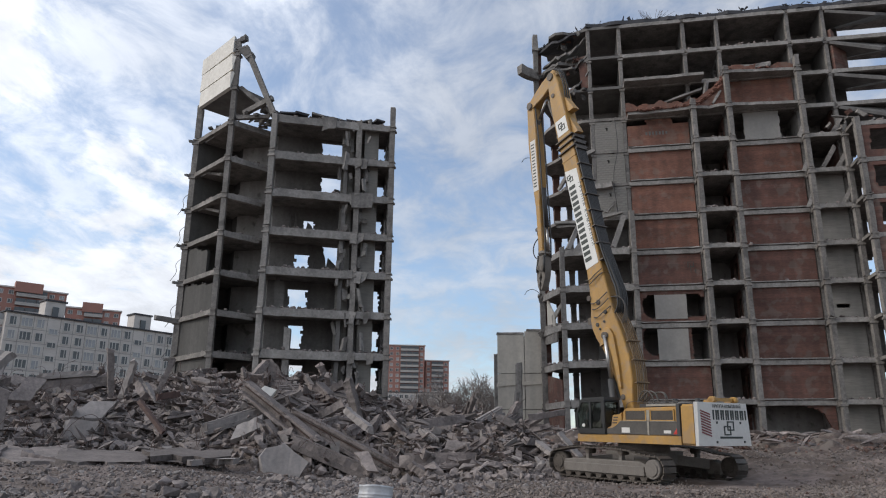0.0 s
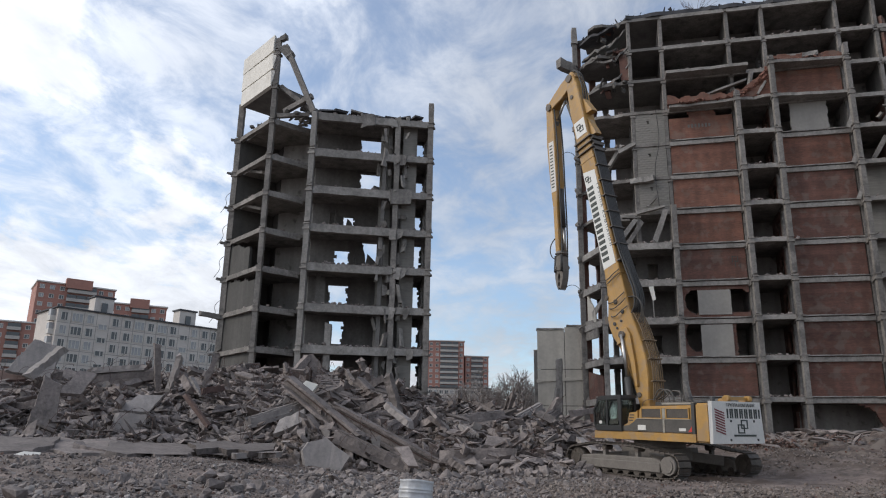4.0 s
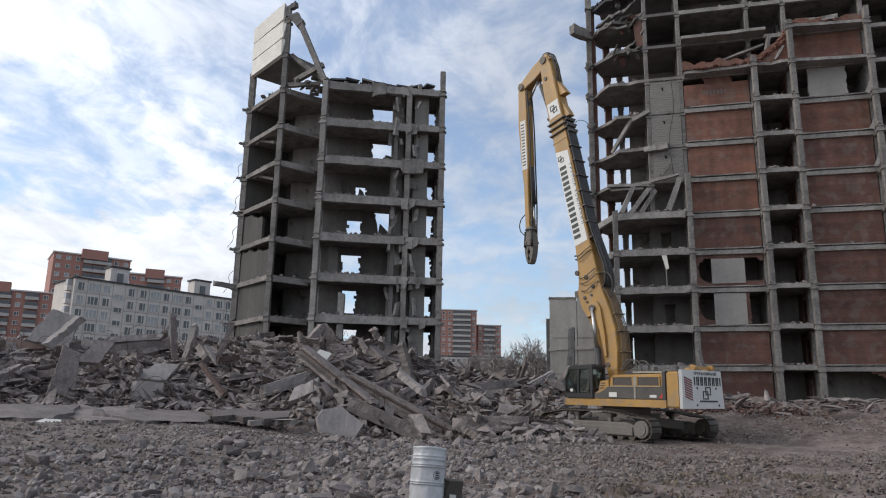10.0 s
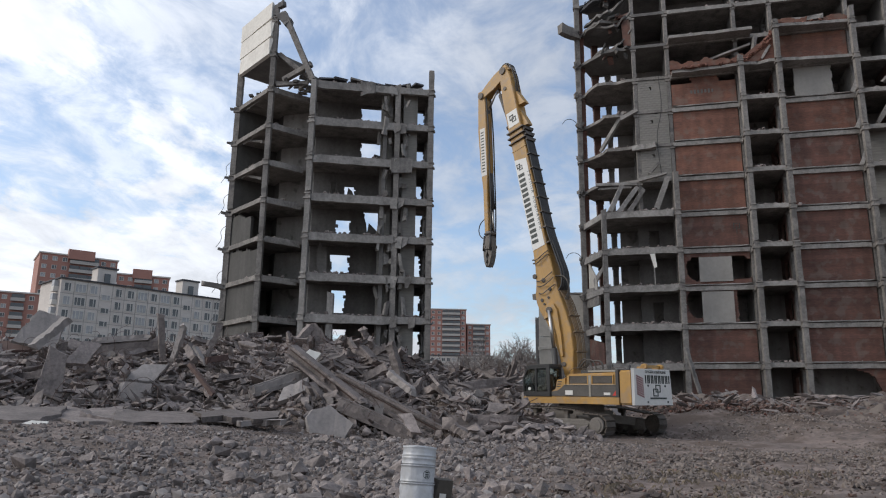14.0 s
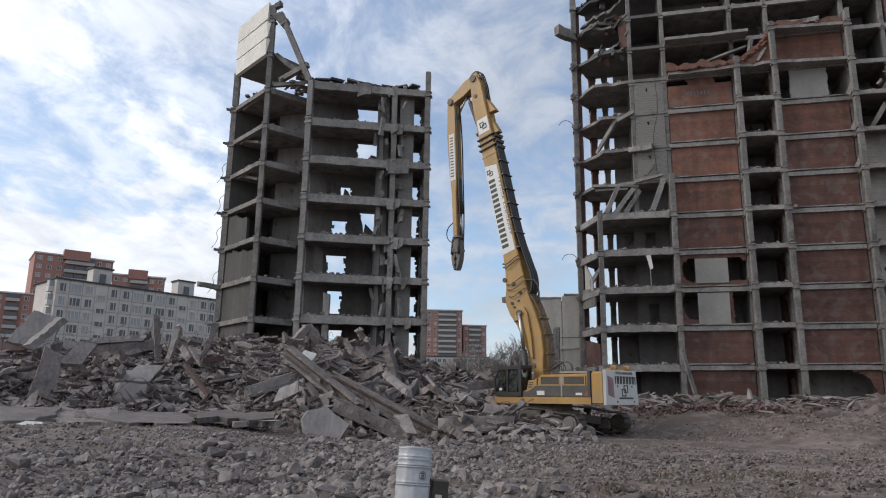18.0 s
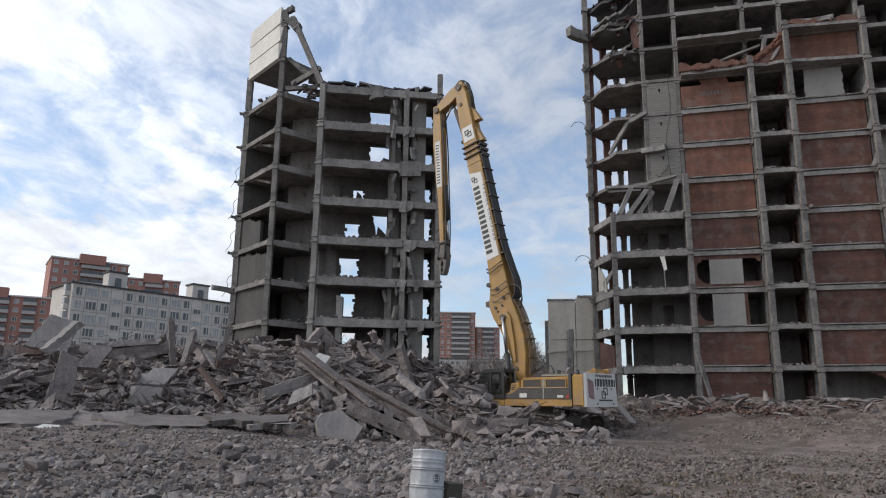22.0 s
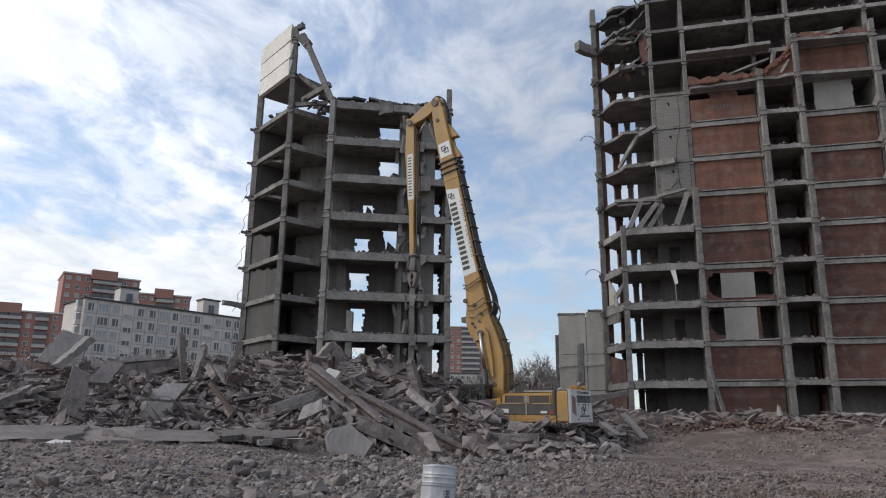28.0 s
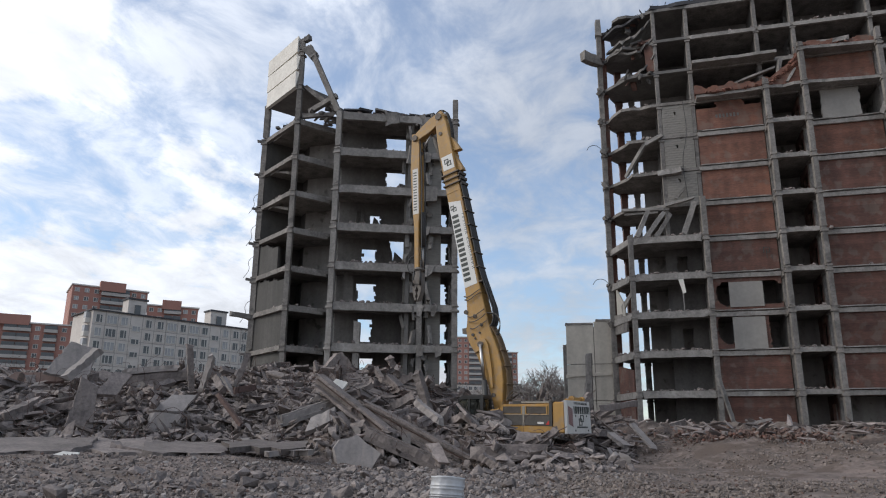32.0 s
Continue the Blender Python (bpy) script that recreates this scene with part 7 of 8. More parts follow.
# ---- steel drum in the foreground ----
def build_drum():
    DRUM = surface("drum_paint", (0.53, 0.535, 0.55), (0.34, 0.345, 0.36), rough=0.38, scale=3.5, big=2.2, bump=0.12, coat=(0.42, 0.42, 0.42), coat_at=0.57, streak=0.2)
    d = empty("steel_drum", "dented pale blue-grey steel drum standing on the gravel", "drum")
    x, y = -1.06, 12.05
    z = 0.2
    d.matrix_world = pose(x, y, z, -3, 4.5, 25)
    n = 64
    r = 0.268

    def dent(ang, h):        # dents and creases in the thin sheet
        c, q = math.cos(ang), math.sin(ang)
        return 0.014 * noise.noise((c * 2.2, q * 2.2, h * 4)) + 0.010 * noise.noise((c * 5 + 7, q * 5, h * 11))
    # height and radius: rolled rims, two sunken hoops, shallow beads below the top
    marks = [(-0.1, 0.006), (-0.08, 0.006), (-0.07, 0), (0.305, 0), (0.308, 0.01), (0.32, 0.012), (0.323, -0.012), (0.337, -0.012), (0.34, 0.006), (0.35, 0), (0.57, 0), (0.573, 0.01), (0.585, 0.012), (0.588, -0.012),
             (0.602, -0.012), (0.605, 0.006), (0.615, 0), (0.685, 0), (0.695, 0.009), (0.705, 0), (0.73, 0), (0.74, 0.009), (0.75, 0), (0.845, 0), (0.855, 0.006), (0.88, 0.006), (0.88, -0.016), (0.862, -0.018)]
    rings = []
    for (h, e), (h1, e1) in zip(marks, marks[1:] + [marks[-1]]):
        rings.append((h, r + e))
        steps = int((h1 - h) / 0.03)
        rings += [(h + (h1 - h) * k / steps, r + e + (e1 - e) * k / steps) for k in range(1, steps)]
    bm = bmesh.new()
    loops = []
    for h, rr in rings:
        loops.append([])
        for i in range(n):
            t = i * math.tau / n
            e = rr + dent(t, h) * (1 if h < 0.84 else 0.4)
            loops[-1].append(bm.verts.new((e * math.cos(t), e * math.sin(t), h + (0.006 * math.sin(3 * t + 1) if h > 0.8 else 0))))
    for a, b in zip(loops, loops[1:]):
        for i in range(n):
            j = (i + 1) % n
            bm.faces.new((a[i], a[j], b[j], b[i])).smooth = True
    bm.faces.new(loops[0][::-1])
    bm.faces.new(loops[-1])
    part("shell", bm, DRUM, d)
    for ang, rr in ((40, 0.2), (220, 0.2)):
        bm = bmesh.new()
        c = (rr * math.cos(radians(ang)), rr * math.sin(radians(ang)), 0.862)
        cyl(bm, c, (c[0], c[1], 0.885), 0.035, 12)
        part("bung", bm, STEEL, d)
    # round dark mark, drawn as plain rings and bars
    bm = bmesh.new()
    a0 = radians(-90 - 25 + 36)
    for i in range(16):
        t0, t1 = i * math.tau / 16, (i + 1) * math.tau / 16
        for ra, rb in ((0.058, 0.066),):
            q = []
            for t, rad in ((t0, ra), (t1, ra), (t1, rb), (t0, rb)):
                th = a0 + rad * math.cos(t) / r
                e, h = r + 0.004, 0.455 + rad * math.sin(t)
                e += dent(th, h)
                q.append(bm.verts.new((e * math.cos(th), e * math.sin(th), h)))
            bm.faces.new(q)
    for k in range(3):
        q = []
        for dth, dz in ((-0.03, -0.012), (0.03, -0.012), (0.03, 0.012), (-0.03, 0.012)):
            th = a0 + dth / r
            h = 0.42 + k * 0.034 + dz
            e = r + 0.004 + dent(th, h)
            q.append(bm.verts.new((e * math.cos(th), e * math.sin(th), h)))
        bm.faces.new(q)
    part("round_mark", bm, INK, d)
    # weathered cardboard box behind it
    bx = empty("box", "crumpled dark brown box lying on the gravel behind the drum", "box")
    CARD = surface("brown_card", (0.10, 0.085, 0.07), (0.05, 0.042, 0.035), scale=3, big=1.5)
    bm = bmesh.new()
    box(bm, (-0.68, 12.35, 0.33), (0.27, 0.28, 0.46), Euler((0.1, 0.12, 0.4)).to_matrix(), jitter=0.06, rng=random.Random(3))
    bevelled(bm, 0.02)
    part("body", bm, CARD, bx)
    bm = bmesh.new()
    box(bm, (-0.65, 12.18, 0.3), (0.11, 0.02, 0.11), Euler((0.1, 0.12, 0.4)).to_matrix())
    part("paper_tag", bm, WHITE_PAINT, bx, "torn pale paper tag")


build_drum()


# ---- wreckage on the standing building ----
def main_wreckage():
    rng = random.Random(41)
    b = bpy.data.objects["demolished_building"]

    def piece(name, p, q, w, h, mat, label=""):
        bm = bmesh.new()
        loft(bm, p, q, w, h, rng, 3)
        return part(name, bm, mat, b, label)

    def flap(name, corners, th, mat, label=""):
        c = [Vector(p) for p in corners]
        n = (c[1] - c[0]).cross(c[-1] - c[0]).normalized() * th
        bm = bmesh.new()
        lo = [bm.verts.new(p - n) for p in c]
        hi = [bm.verts.new(p) for p in c]
        bm.faces.new(lo[::-1]); bm.faces.new(hi)
        for i in range(len(c)):
            j = (i + 1) % len(c)
            bm.faces.new((lo[i], lo[j], hi[j], hi[i]))
        bmesh.ops.recalc_face_normals(bm, faces=bm.faces[:])
        return part(name, bm, mat, b, label)
    z5 = lev(5)
    # beams fallen on the fifth floor's open deck
    piece("fallen_beam", rp(0.18, 0.3, z5 + 0.1), rp(0.52, 0.6, z5 + 2.3), 0.3, 0.35, PALE_CONCRETE, "beam leaning on an open deck")
    piece("fallen_beam", rp(0.42, 0.4, z5 + 0.1), rp(0.95, 0.9, z5 + 2.2), 0.3, 0.35, PALE_CONCRETE, "beam leaning on an open deck")
    piece("fallen_beam", rp(0.7, 0.5, z5 + 0.1), rp(1.15, 1.0, z5 + 2.1), 0.22, 0.3, CONCRETE)
    piece("fallen_beam", rp(1.45, 0.2, z5 + 0.1), rp(1.8, 0.3, z5 + 2.8), 0.35, 0.4, PALE_CONCRETE, "beam leaning against a column")
    piece("fallen_beam", rp(-0.15, 1.2, z5 + 2.75), rp(0.95, 1.2, z5 + 2.65), 0.35, 0.22, PALE_CONCRETE)
    piece("fallen_beam", rp(-0.1, 1.3, z5 + 2.4), rp(0.8, 1.3, z5 + 2.4), 0.3, 0.16, CONCRETE)
    piece("fallen_beam", rp(1.05, 0.9, lev(6) - 0.15), rp(1.78, 0.7, lev(6) + 0.25), 0.3, 0.22, PALE_CONCRETE)
    piece("fallen_beam", rp(1.3, 0.8, lev(6) + 0.3), rp(1.6, 0.8, lev(6) + 1.2), 0.25, 0.2, CONCRETE)
    piece("brace", rp(-0.02, 2.6, lev(7) + 0.2), rp(0.72, 1.5, lev(8) + 0.25), 0.3, 0.3, PALE_CONCRETE, "loose beam slanting between two floors")
    piece("fallen_beam", rp(0.9, 1.0, lev(7) - 0.35), rp(1.55, 0.9, lev(7) - 0.25), 0.4, 0.45, PALE_CONCRETE)
    piece("fallen_beam", rp(0.62, 1.1, lev(8) - 0.6), rp(1.1, 1.1, lev(8) + 0.15), 0.3, 0.3, PALE_CONCRETE)
    # hanging strip under the fourth floor
    flap("hanging_strip", [rp(1.2, -0.1, lev(4) - 0.5), rp(1.33, -0.1, lev(4) - 0.4), rp(1.38, -0.15, lev(4) - 1.6), rp(1.3, -0.12, lev(4) - 1.7)], 0.03, WHITE_PANEL)
    piece("hanging_strip", rp(1.3, -0.1, lev(4) - 1.5), rp(1.31, -0.1, lev(4) - 3.0), 0.07, 0.07, PALE_CONCRETE)
    # wall scraps between the end column and the corner column
    flap("wall_scrap", [(8.75, 60.3, lev(3) + 0.1), (9.15, 58.6, lev(3) + 0.0), (9.1, 58.8, lev(3) + 1.0), (8.75, 60.2, lev(4) - 0.5)], 0.12, BEIGE_PANEL, "beige wall scrap")
    flap("wall_scrap", [(9.0, 59.2, lev(3) + 0.3), (9.5, 57.6, lev(3) + 1.35), (9.48, 57.6, lev(3) + 1.7), (8.95, 59.3, lev(3) + 0.9)], 0.1, PALE_CONCRETE)
    flap("wall_scrap", [(8.6, 60.9, lev(3) - 1.2), (9.2, 58.4, lev(3) - 1.3), (9.2, 58.4, lev(3) + 0.2), (8.6, 60.9, lev(3) + 0.4)], 0.15, CONCRETE)
    for k in (1,):
        flap("wall_scrap", [(8.7, 60.6, lev(0)), (9.4, 57.8, lev(0)), (9.4, 57.8, lev(k) + 1.6), (8.7, 60.6, lev(k) + 2.2)], 0.2, BRICK, "brick wall scrap")
    # stub that sticks out beside the end column, and its pale cap
    piece("broken_stub", (8.4, 61.0, lev(11) - 0.15), (7.0, 60.3, lev(11) + 0.05), 0.7, 0.85, CONCRETE, "dark concrete stub jutting out")
    piece("column_cap", (8.5, 61.1, lev(12) - 0.5), (8.5, 61.1, lev(12) + 1.0), 0.5, 0.5, PALE_CONCRETE, "pale broken column cap")
    for k in range(3, 12):
        for _ in range(3):
            piece("torn_lump", (8.5 + rng.uniform(-0.35, 0.1), 60.9 + rng.uniform(-0.2, 0.2), lev(k) - 0.3 + rng.uniform(-0.3, 0.2)), (8.4 + rng.uniform(-0.3, 0.3), 60.8, lev(k) + rng.uniform(-0.1, 0.25)), rng.uniform(0.15, 0.35), rng.uniform(0.15, 0.35), CONCRETE)
        flap("brick_scrap", [(8.75, 61.2, lev(k) + 0.0), (9.1, 61.4, lev(k)), (9.1, 61.4, lev(k + 1) - 0.3), (8.75, 61.2, lev(k + 1) - 0.3)], 0.25, BRICK)
    # sagging roof and crushed floors at the top corner
    def drape(zi, zo, sag, reach, mat, label=""):
        """A floor that has come down: held along its inner edge, sagging to the outer column, its front torn."""
        bm = bmesh.new()
        nu, nv = 9, 7
        inner, outer = (Vector(rp(1.02, 1.25)), Vector(rp(0.95, 5.2))), (Vector(rp(0.02, 1.7)), Vector((8.75, 61.4)))
        grid = []
        for i in range(nu):
            u = i / (nu - 1) * reach
            row = []
            for j in range(nv):
                v = j / (nv - 1)
                p = inner[0].lerp(inner[1], v).lerp(outer[0].lerp(outer[1], v), u)
                z = zi + (zo - zi) * u - sag * math.sin(math.pi * min(1, u)) * (1 - 0.5 * v) + rng.gauss(0, 0.05) - (0.25 * rng.random() if j == 0 else 0)
                y = p.y + (rng.uniform(-0.25, 0.3) if j == 0 else 0)
                row.append((p.x, y, z))
            grid.append(row)
        lo = [[bm.verts.new((x, y, z - 0.2)) for x, y, z in row] for row in grid]
        hi = [[bm.verts.new(p) for p in row] for row in grid]
        for i in range(nu - 1):
            for j in range(nv - 1):
                bm.faces.new((hi[i][j], hi[i + 1][j], hi[i + 1][j + 1], hi[i][j + 1]))
                bm.faces.new((lo[i][j], lo[i][j + 1], lo[i + 1][j + 1], lo[i + 1][j]))
        for i in range(nu - 1):
            for j in (0, nv - 1):
                bm.faces.new((lo[i][j], lo[i + 1][j], hi[i + 1][j], hi[i][j]))
        for j in range(nv - 1):
            for i in (0, nu - 1):
                bm.faces.new((lo[i][j], lo[i][j + 1], hi[i][j + 1], hi[i][j]))
        bmesh.ops.recalc_face_normals(bm, faces=bm.faces[:])
        return part("sagging_slab", bm, mat, b, label)
    drape(lev(12) + 0.32, lev(12) - 0.55, 0.15, 1.0, ROOF_FELT, "sagging black roof")
    drape(lev(12) - 0.5, lev(11) + 0.9, 0.5, 0.9, DARK_CONCRETE, "crumpled upper floor hanging from the wall")
    drape(lev(11) + 0.6, lev(11) + 0.1, 0.9, 1.0, DARK_CONCRETE, "crumpled upper floor hanging from the wall")
    drape(lev(10) + 1.9, lev(10) + 0.5, 0.8, 0.85, DARK_CONCRETE)
    flap("brick_scrap", [rp(0.78, 1.5, lev(10) + 0.3), rp(1.0, 1.4, lev(10) + 0.2), rp(1.0, 1.4, lev(11) + 0.4), rp(0.72, 1.6, lev(11) + 0.3)], 0.3, BRICK, "torn brick wall end")
    for _ in range(26):
        p = rp(rng.uniform(0.15, 0.95), rng.uniform(1.2, 2.6), rng.choice((lev(10), lev(11), lev(12) - 0.4)) + rng.gauss(0.1, 0.25))
        e = Vector((rng.gauss(0, 0.35), rng.gauss(0, 0.2), rng.gauss(-0.2, 0.35)))
        piece("torn_lump", p, Vector(p) + e, rng.uniform(0.1, 0.5), rng.uniform(0.08, 0.3), rng.choice((DARK_SHADED_RENDER, DARK_SHADED_RENDER, DARK_CONCRETE, BRICK)))
    # brick heap and planks on the ninth and tenth floors
    piece("fallen_plank", rp(3.05, 0.6, lev(9) + 0.55), rp(4.35, 0.7, lev(9) + 1.75), 0.5, 0.16, PALE_CONCRETE, "long pale plank lying across the gap")
    piece("fallen_plank", rp(4.42, 0.5, lev(9) + 1.2), rp(4.5, 0.6, lev(10) - 0.6), 0.3, 0.25, PALE_CONCRETE)
    piece("fallen_plank", rp(4.6, 0.3, lev(9) + 0.2), rp(4.85, 0.3, lev(9) + 1.3), 0.35, 0.2, PALE_CONCRETE)
    piece("fallen_plank", rp(5.3, 0.9, lev(10) + 0.75), rp(6.3, 0.9, lev(10) + 0.65), 0.4, 0.25, CONCRETE)
    piece("fallen_plank", rp(5.9, 0.4, lev(10) + 0.35), rp(6.3, 0.4, lev(10) + 0.45), 0.6, 0.35, PALE_CONCRETE)
    # broken brick left standing on the ninth floor's edge and piled up beside it
    for p, q, z, top in ((rp(2.05, 0.35), rp(4.15, 0.45), lev(9), lambda d: lev(9) + 0.75 - 0.25 * abs(math.sin(d * 1.1)) + 0.1 * math.sin(d * 5)),
                         (rp(4.12, 0.45), rp(4.98, 0.45), lev(9), lambda d: lev(9) + 0.6 + 0.75 * d),
                         (rp(5.02, 0.45), rp(6.95, 0.45), lev(10), lambda d: lev(10) + 0.35 + 0.25 * abs(math.sin(d * 1.7)))):
        bm = bmesh.new()
        broken_wall(bm, p, q, z, z + 2.6, 0.35, [], rng, top=top, cell=0.12, course=0.1)
        part("brick_remnant", bm, ORANGE_BRICK, b, "jagged remnant of orange brick wall")
    # ledge of the tenth floor between the outer columns
    for s0, s1 in ((5.05, 6.98),):
        bm = bmesh.new()
        prism(bm, torn([rp(s0, 0.05), rp(s1, 0.05), rp(s1, 1.2), rp(s0, 1.2)], (0,), 0.1, rng), lev(10) - 0.25, lev(10))
        part("floor_slab", bm, PALE_CONCRETE, b)
        bm = bmesh.new()
        prism(bm, torn([rp(s0, 0.05), rp(s1, 0.05), rp(s1, 1.2), rp(s0, 1.2)], (0,), 0.1, rng), lev(9) - 0.25, lev(9))
        part("floor_slab", bm, PALE_CONCRETE, b)
    bm = bmesh.new()
    prism(bm, torn([rp(2.1, 0.3), rp(5.0, 0.05), rp(5.0, 1.2), rp(2.1, 1.2)], (0,), 0.25, rng), lev(9) - 0.25, lev(9))
    part("floor_slab", bm, PALE_CONCRETE, b)
    # intermediate slab of the tenth floor
    bm = bmesh.new()
    prism(bm, torn([rp(2.05, -0.05), rp(4.4, 0.1), rp(4.4, 1.2), rp(2.05, 1.2)], (0,), 0.1, rng), lev(10) - 0.25, lev(10))
    part("floor_slab", bm, PALE_CONCRETE, b)
    # wreck at the right end
    for k in (9, 10, 11, 12):
        flap("sagging_slab", [rp(8.1, 1.0, lev(k) - 0.4), rp(9.4, 0.6, lev(k) - 1.3 - 0.3 * (k % 2)), rp(10.4, 3.0, lev(k) - 0.2), rp(8.2, 5.0, lev(k))], 0.25, DARK_CONCRETE)
    bm = bmesh.new()
    broken_wall(bm, rp(8.14, 1.3), rp(8.6, 2.2), lev(10), lev(11) + 0.8, 0.3, [], rng, cell=0.12, course=0.12, top=lambda d: lev(11) + 0.7 - 0.9 * d + 0.2 * math.sin(d * 9))
    part("brick_remnant", bm, BRICK, b, "torn end of a brick wall")
    for _ in range(16):
        p = rp(rng.uniform(7.6, 9.6), rng.uniform(-1.4, 1.0), lev(8) + rng.uniform(0.1, 1.1))
        e = Vector((rng.gauss(0, 0.7), rng.gauss(0, 0.4), rng.gauss(0, 0.35)))
        piece("torn_lump", p, Vector(p) + e, rng.uniform(0.15, 0.5), rng.uniform(0.08, 0.3), rng.choice((CONCRETE, PALE_CONCRETE, BRICK)))
    for k in (7, 6, 8):
        piece("brace", rp(7.35, 0.3, lev(k) + 0.1), rp(7.75, 0.5, lev(k) + 1.9), 0.2, 0.3, CONCRETE) if k == 7 else None
        piece("brace", rp(7.7, 0.2, lev(k) - 0.1), rp(7.98, 0.1, lev(k) + 1.2), 0.2, 0.3, CONCRETE)
        piece("brace", rp(6.82, 0.2, lev(k) - 0.2), rp(6.99, 0.1, lev(k) + 0.9), 0.15, 0.3, PALE_CONCRETE)
    # scribbled and smudged writing on the brick, as bars
    for s, z, w, h in ((3.55, lev(4) + 1.75, 0.06, 0.5), (3.62, lev(4) + 1.4, 0.05, 0.6), (3.7, lev(4) + 1.75, 0.05, 0.45), (3.6, lev(4) + 1.95, 0.3, 0.05), (3.66, lev(4) + 1.55, 0.25, 0.05), (3.75, lev(4) + 1.2, 0.05, 0.35)):
        c = rp(s, W_LINE - 0.01, z)
        bm = bmesh.new()
        box(bm, c, (w, 0.02, h), Euler((0, 0, radians(-10.5))).to_matrix())
        part("scrawl", bm, INK, b)
    for i in range(7):
        c = rp(2.65 + i * 0.1, W_LINE - 0.01, lev(8) + 1.35)
        bm = bmesh.new()
        box(bm, c, (0.16, 0.02, 0.28 + 0.08 * (i % 2)), Euler((0, 0, radians(-10.5))).to_matrix())
        part("scrawl", bm, DARK_CONCRETE, b)
    # cables
    tube("cable", [rp(1.72, 1.0, lev(9)), rp(1.75, 0.9, lev(8)), rp(1.6, 0.9, lev(7) + 0.6), rp(1.65, 0.9, lev(6) + 0.3)], 0.03, BLACK, b)
    for k in (4, 8):
        tube("cable", [(8.4, 60.9, lev(k)), (7.8, 60.5, lev(k) + 0.4), (7.2, 60.3, lev(k) + 0.3), (6.9, 60.2, lev(k) - 0.1)], 0.025, BLACK, b)


W_LINE = 1.25
main_wreckage()


def edge_dust(name, label, lines, n_per_m, smax, mat, shapes=None):
    """Loose bits lying along the torn edges of floors."""
    rng = random.Random(len(lines))
    pts, sz = [], []
    for a, c, dens in lines:
        a, c = Vector(a), Vector(c)
        for _ in range(max(1, int((c - a).length * n_per_m * dens))):
            p = a.lerp(c, rng.random())
            s = 0.05 + smax * rng.random() ** 3.5
            pts.append((p.x + rng.gauss(0, 0.1), p.y + 0.35 + rng.gauss(0, 0.15), p.z + s * 0.25))
            sz.append(s)
    return scatter(name, label, pts, sz, mat, shapes or ROCKS, flat=0.5)


def dust_lines():
    out = []
    for k in range(1, 12):
        z = lev(k)
        if k <= 5:
            out.append((rp(0, 0, z), rp(2, 0, z), 1.6))
            out.append((rp(0, 0.3, z), (8.7, 60.6, z), 1.2))
        else:
            out.append((rp(0.1, 1.4, z), rp(1.05, 1.2, z), 1.0))
        if k <= 8:
            out.append((rp(4, 0.1, z), rp(5, 0.1, z), 2.2))
            out.append((rp(7, 0.1, z), rp(8, 0.1, z), 1.4))
            out.append((rp(8.2, -1.7, z), rp(10.4, -1.7, z), 1.2))
        if k > 9:
            out.append((rp(2, 1.2, z), rp(8, 1.2, z), 2.6))
        out.append((rp(5.1, 0.95, z + 0.02), rp(6.9, 0.95, z + 0.02), 0.6))
    out.append((rp(2.1, 0.3, lev(10)), rp(4.4, 0.3, lev(10)), 3.0))
    return out


edge_dust("floor_debris", "grey concrete crumbs along the torn floor edges", dust_lines(), 12, 0.34, RUBBLE)
edge_dust("brick_debris", "red brick crumbs heaped on the upper floors", [(rp(2.1, 0.1, lev(9)), rp(4.2, 0.1, lev(9)), 3), (rp(4.2, 0.1, lev(9) + 0.2), rp(4.9, 0.1, lev(9) + 1.6), 9), (rp(4.6, 0.2, lev(9) + 0.9), rp(5.2, 0.2, lev(10) + 0.3), 9), (rp(5, 0.1, lev(10)), rp(7, 0.1, lev(10)), 5)], 22, 0.34, RED_BITS)
edge_dust("roof_debris", "torn black roofing along the roof edge", [(rp(1, 0.9, lev(12) + 0.35), rp(10.4, 0.9, lev(12) + 0.35), 1.0), ((8.7, 60.6, lev(12) - 0.4), rp(1.0, 1.2, lev(12) + 0.3), 1.0)], 14, 0.5, ROOF_FELT, SHARDS)


def roof_weeds():
    rng = random.Random(2)
    cu = bpy.data.curves.new("dry_weeds", "CURVE")
    cu.dimensions, cu.bevel_depth, cu.bevel_resolution = "3D", 0.012, 0
    for _ in range(26):
        s = 3.1 + rng.gauss(0, 0.16)
        x, y, z = rp(s, 1.6, lev(12) + 0.3)
        sp = cu.splines.new("POLY")
        sp.points.add(2)
        dx = (s - 3.1) * 2.5 + rng.gauss(0, 0.15)
        h = rng.uniform(0.6, 1.3)
        for q, k in zip(sp.points, (0, 0.5, 1)):
            q.co = (x + dx * k * k, y, z + h * k, 1)
    cu.materials.append(RUST)
    tagged(new("dry_weeds", cu), "dry brown weeds growing on the roof edge", "weeds", kind="stuff")


roof_weeds()


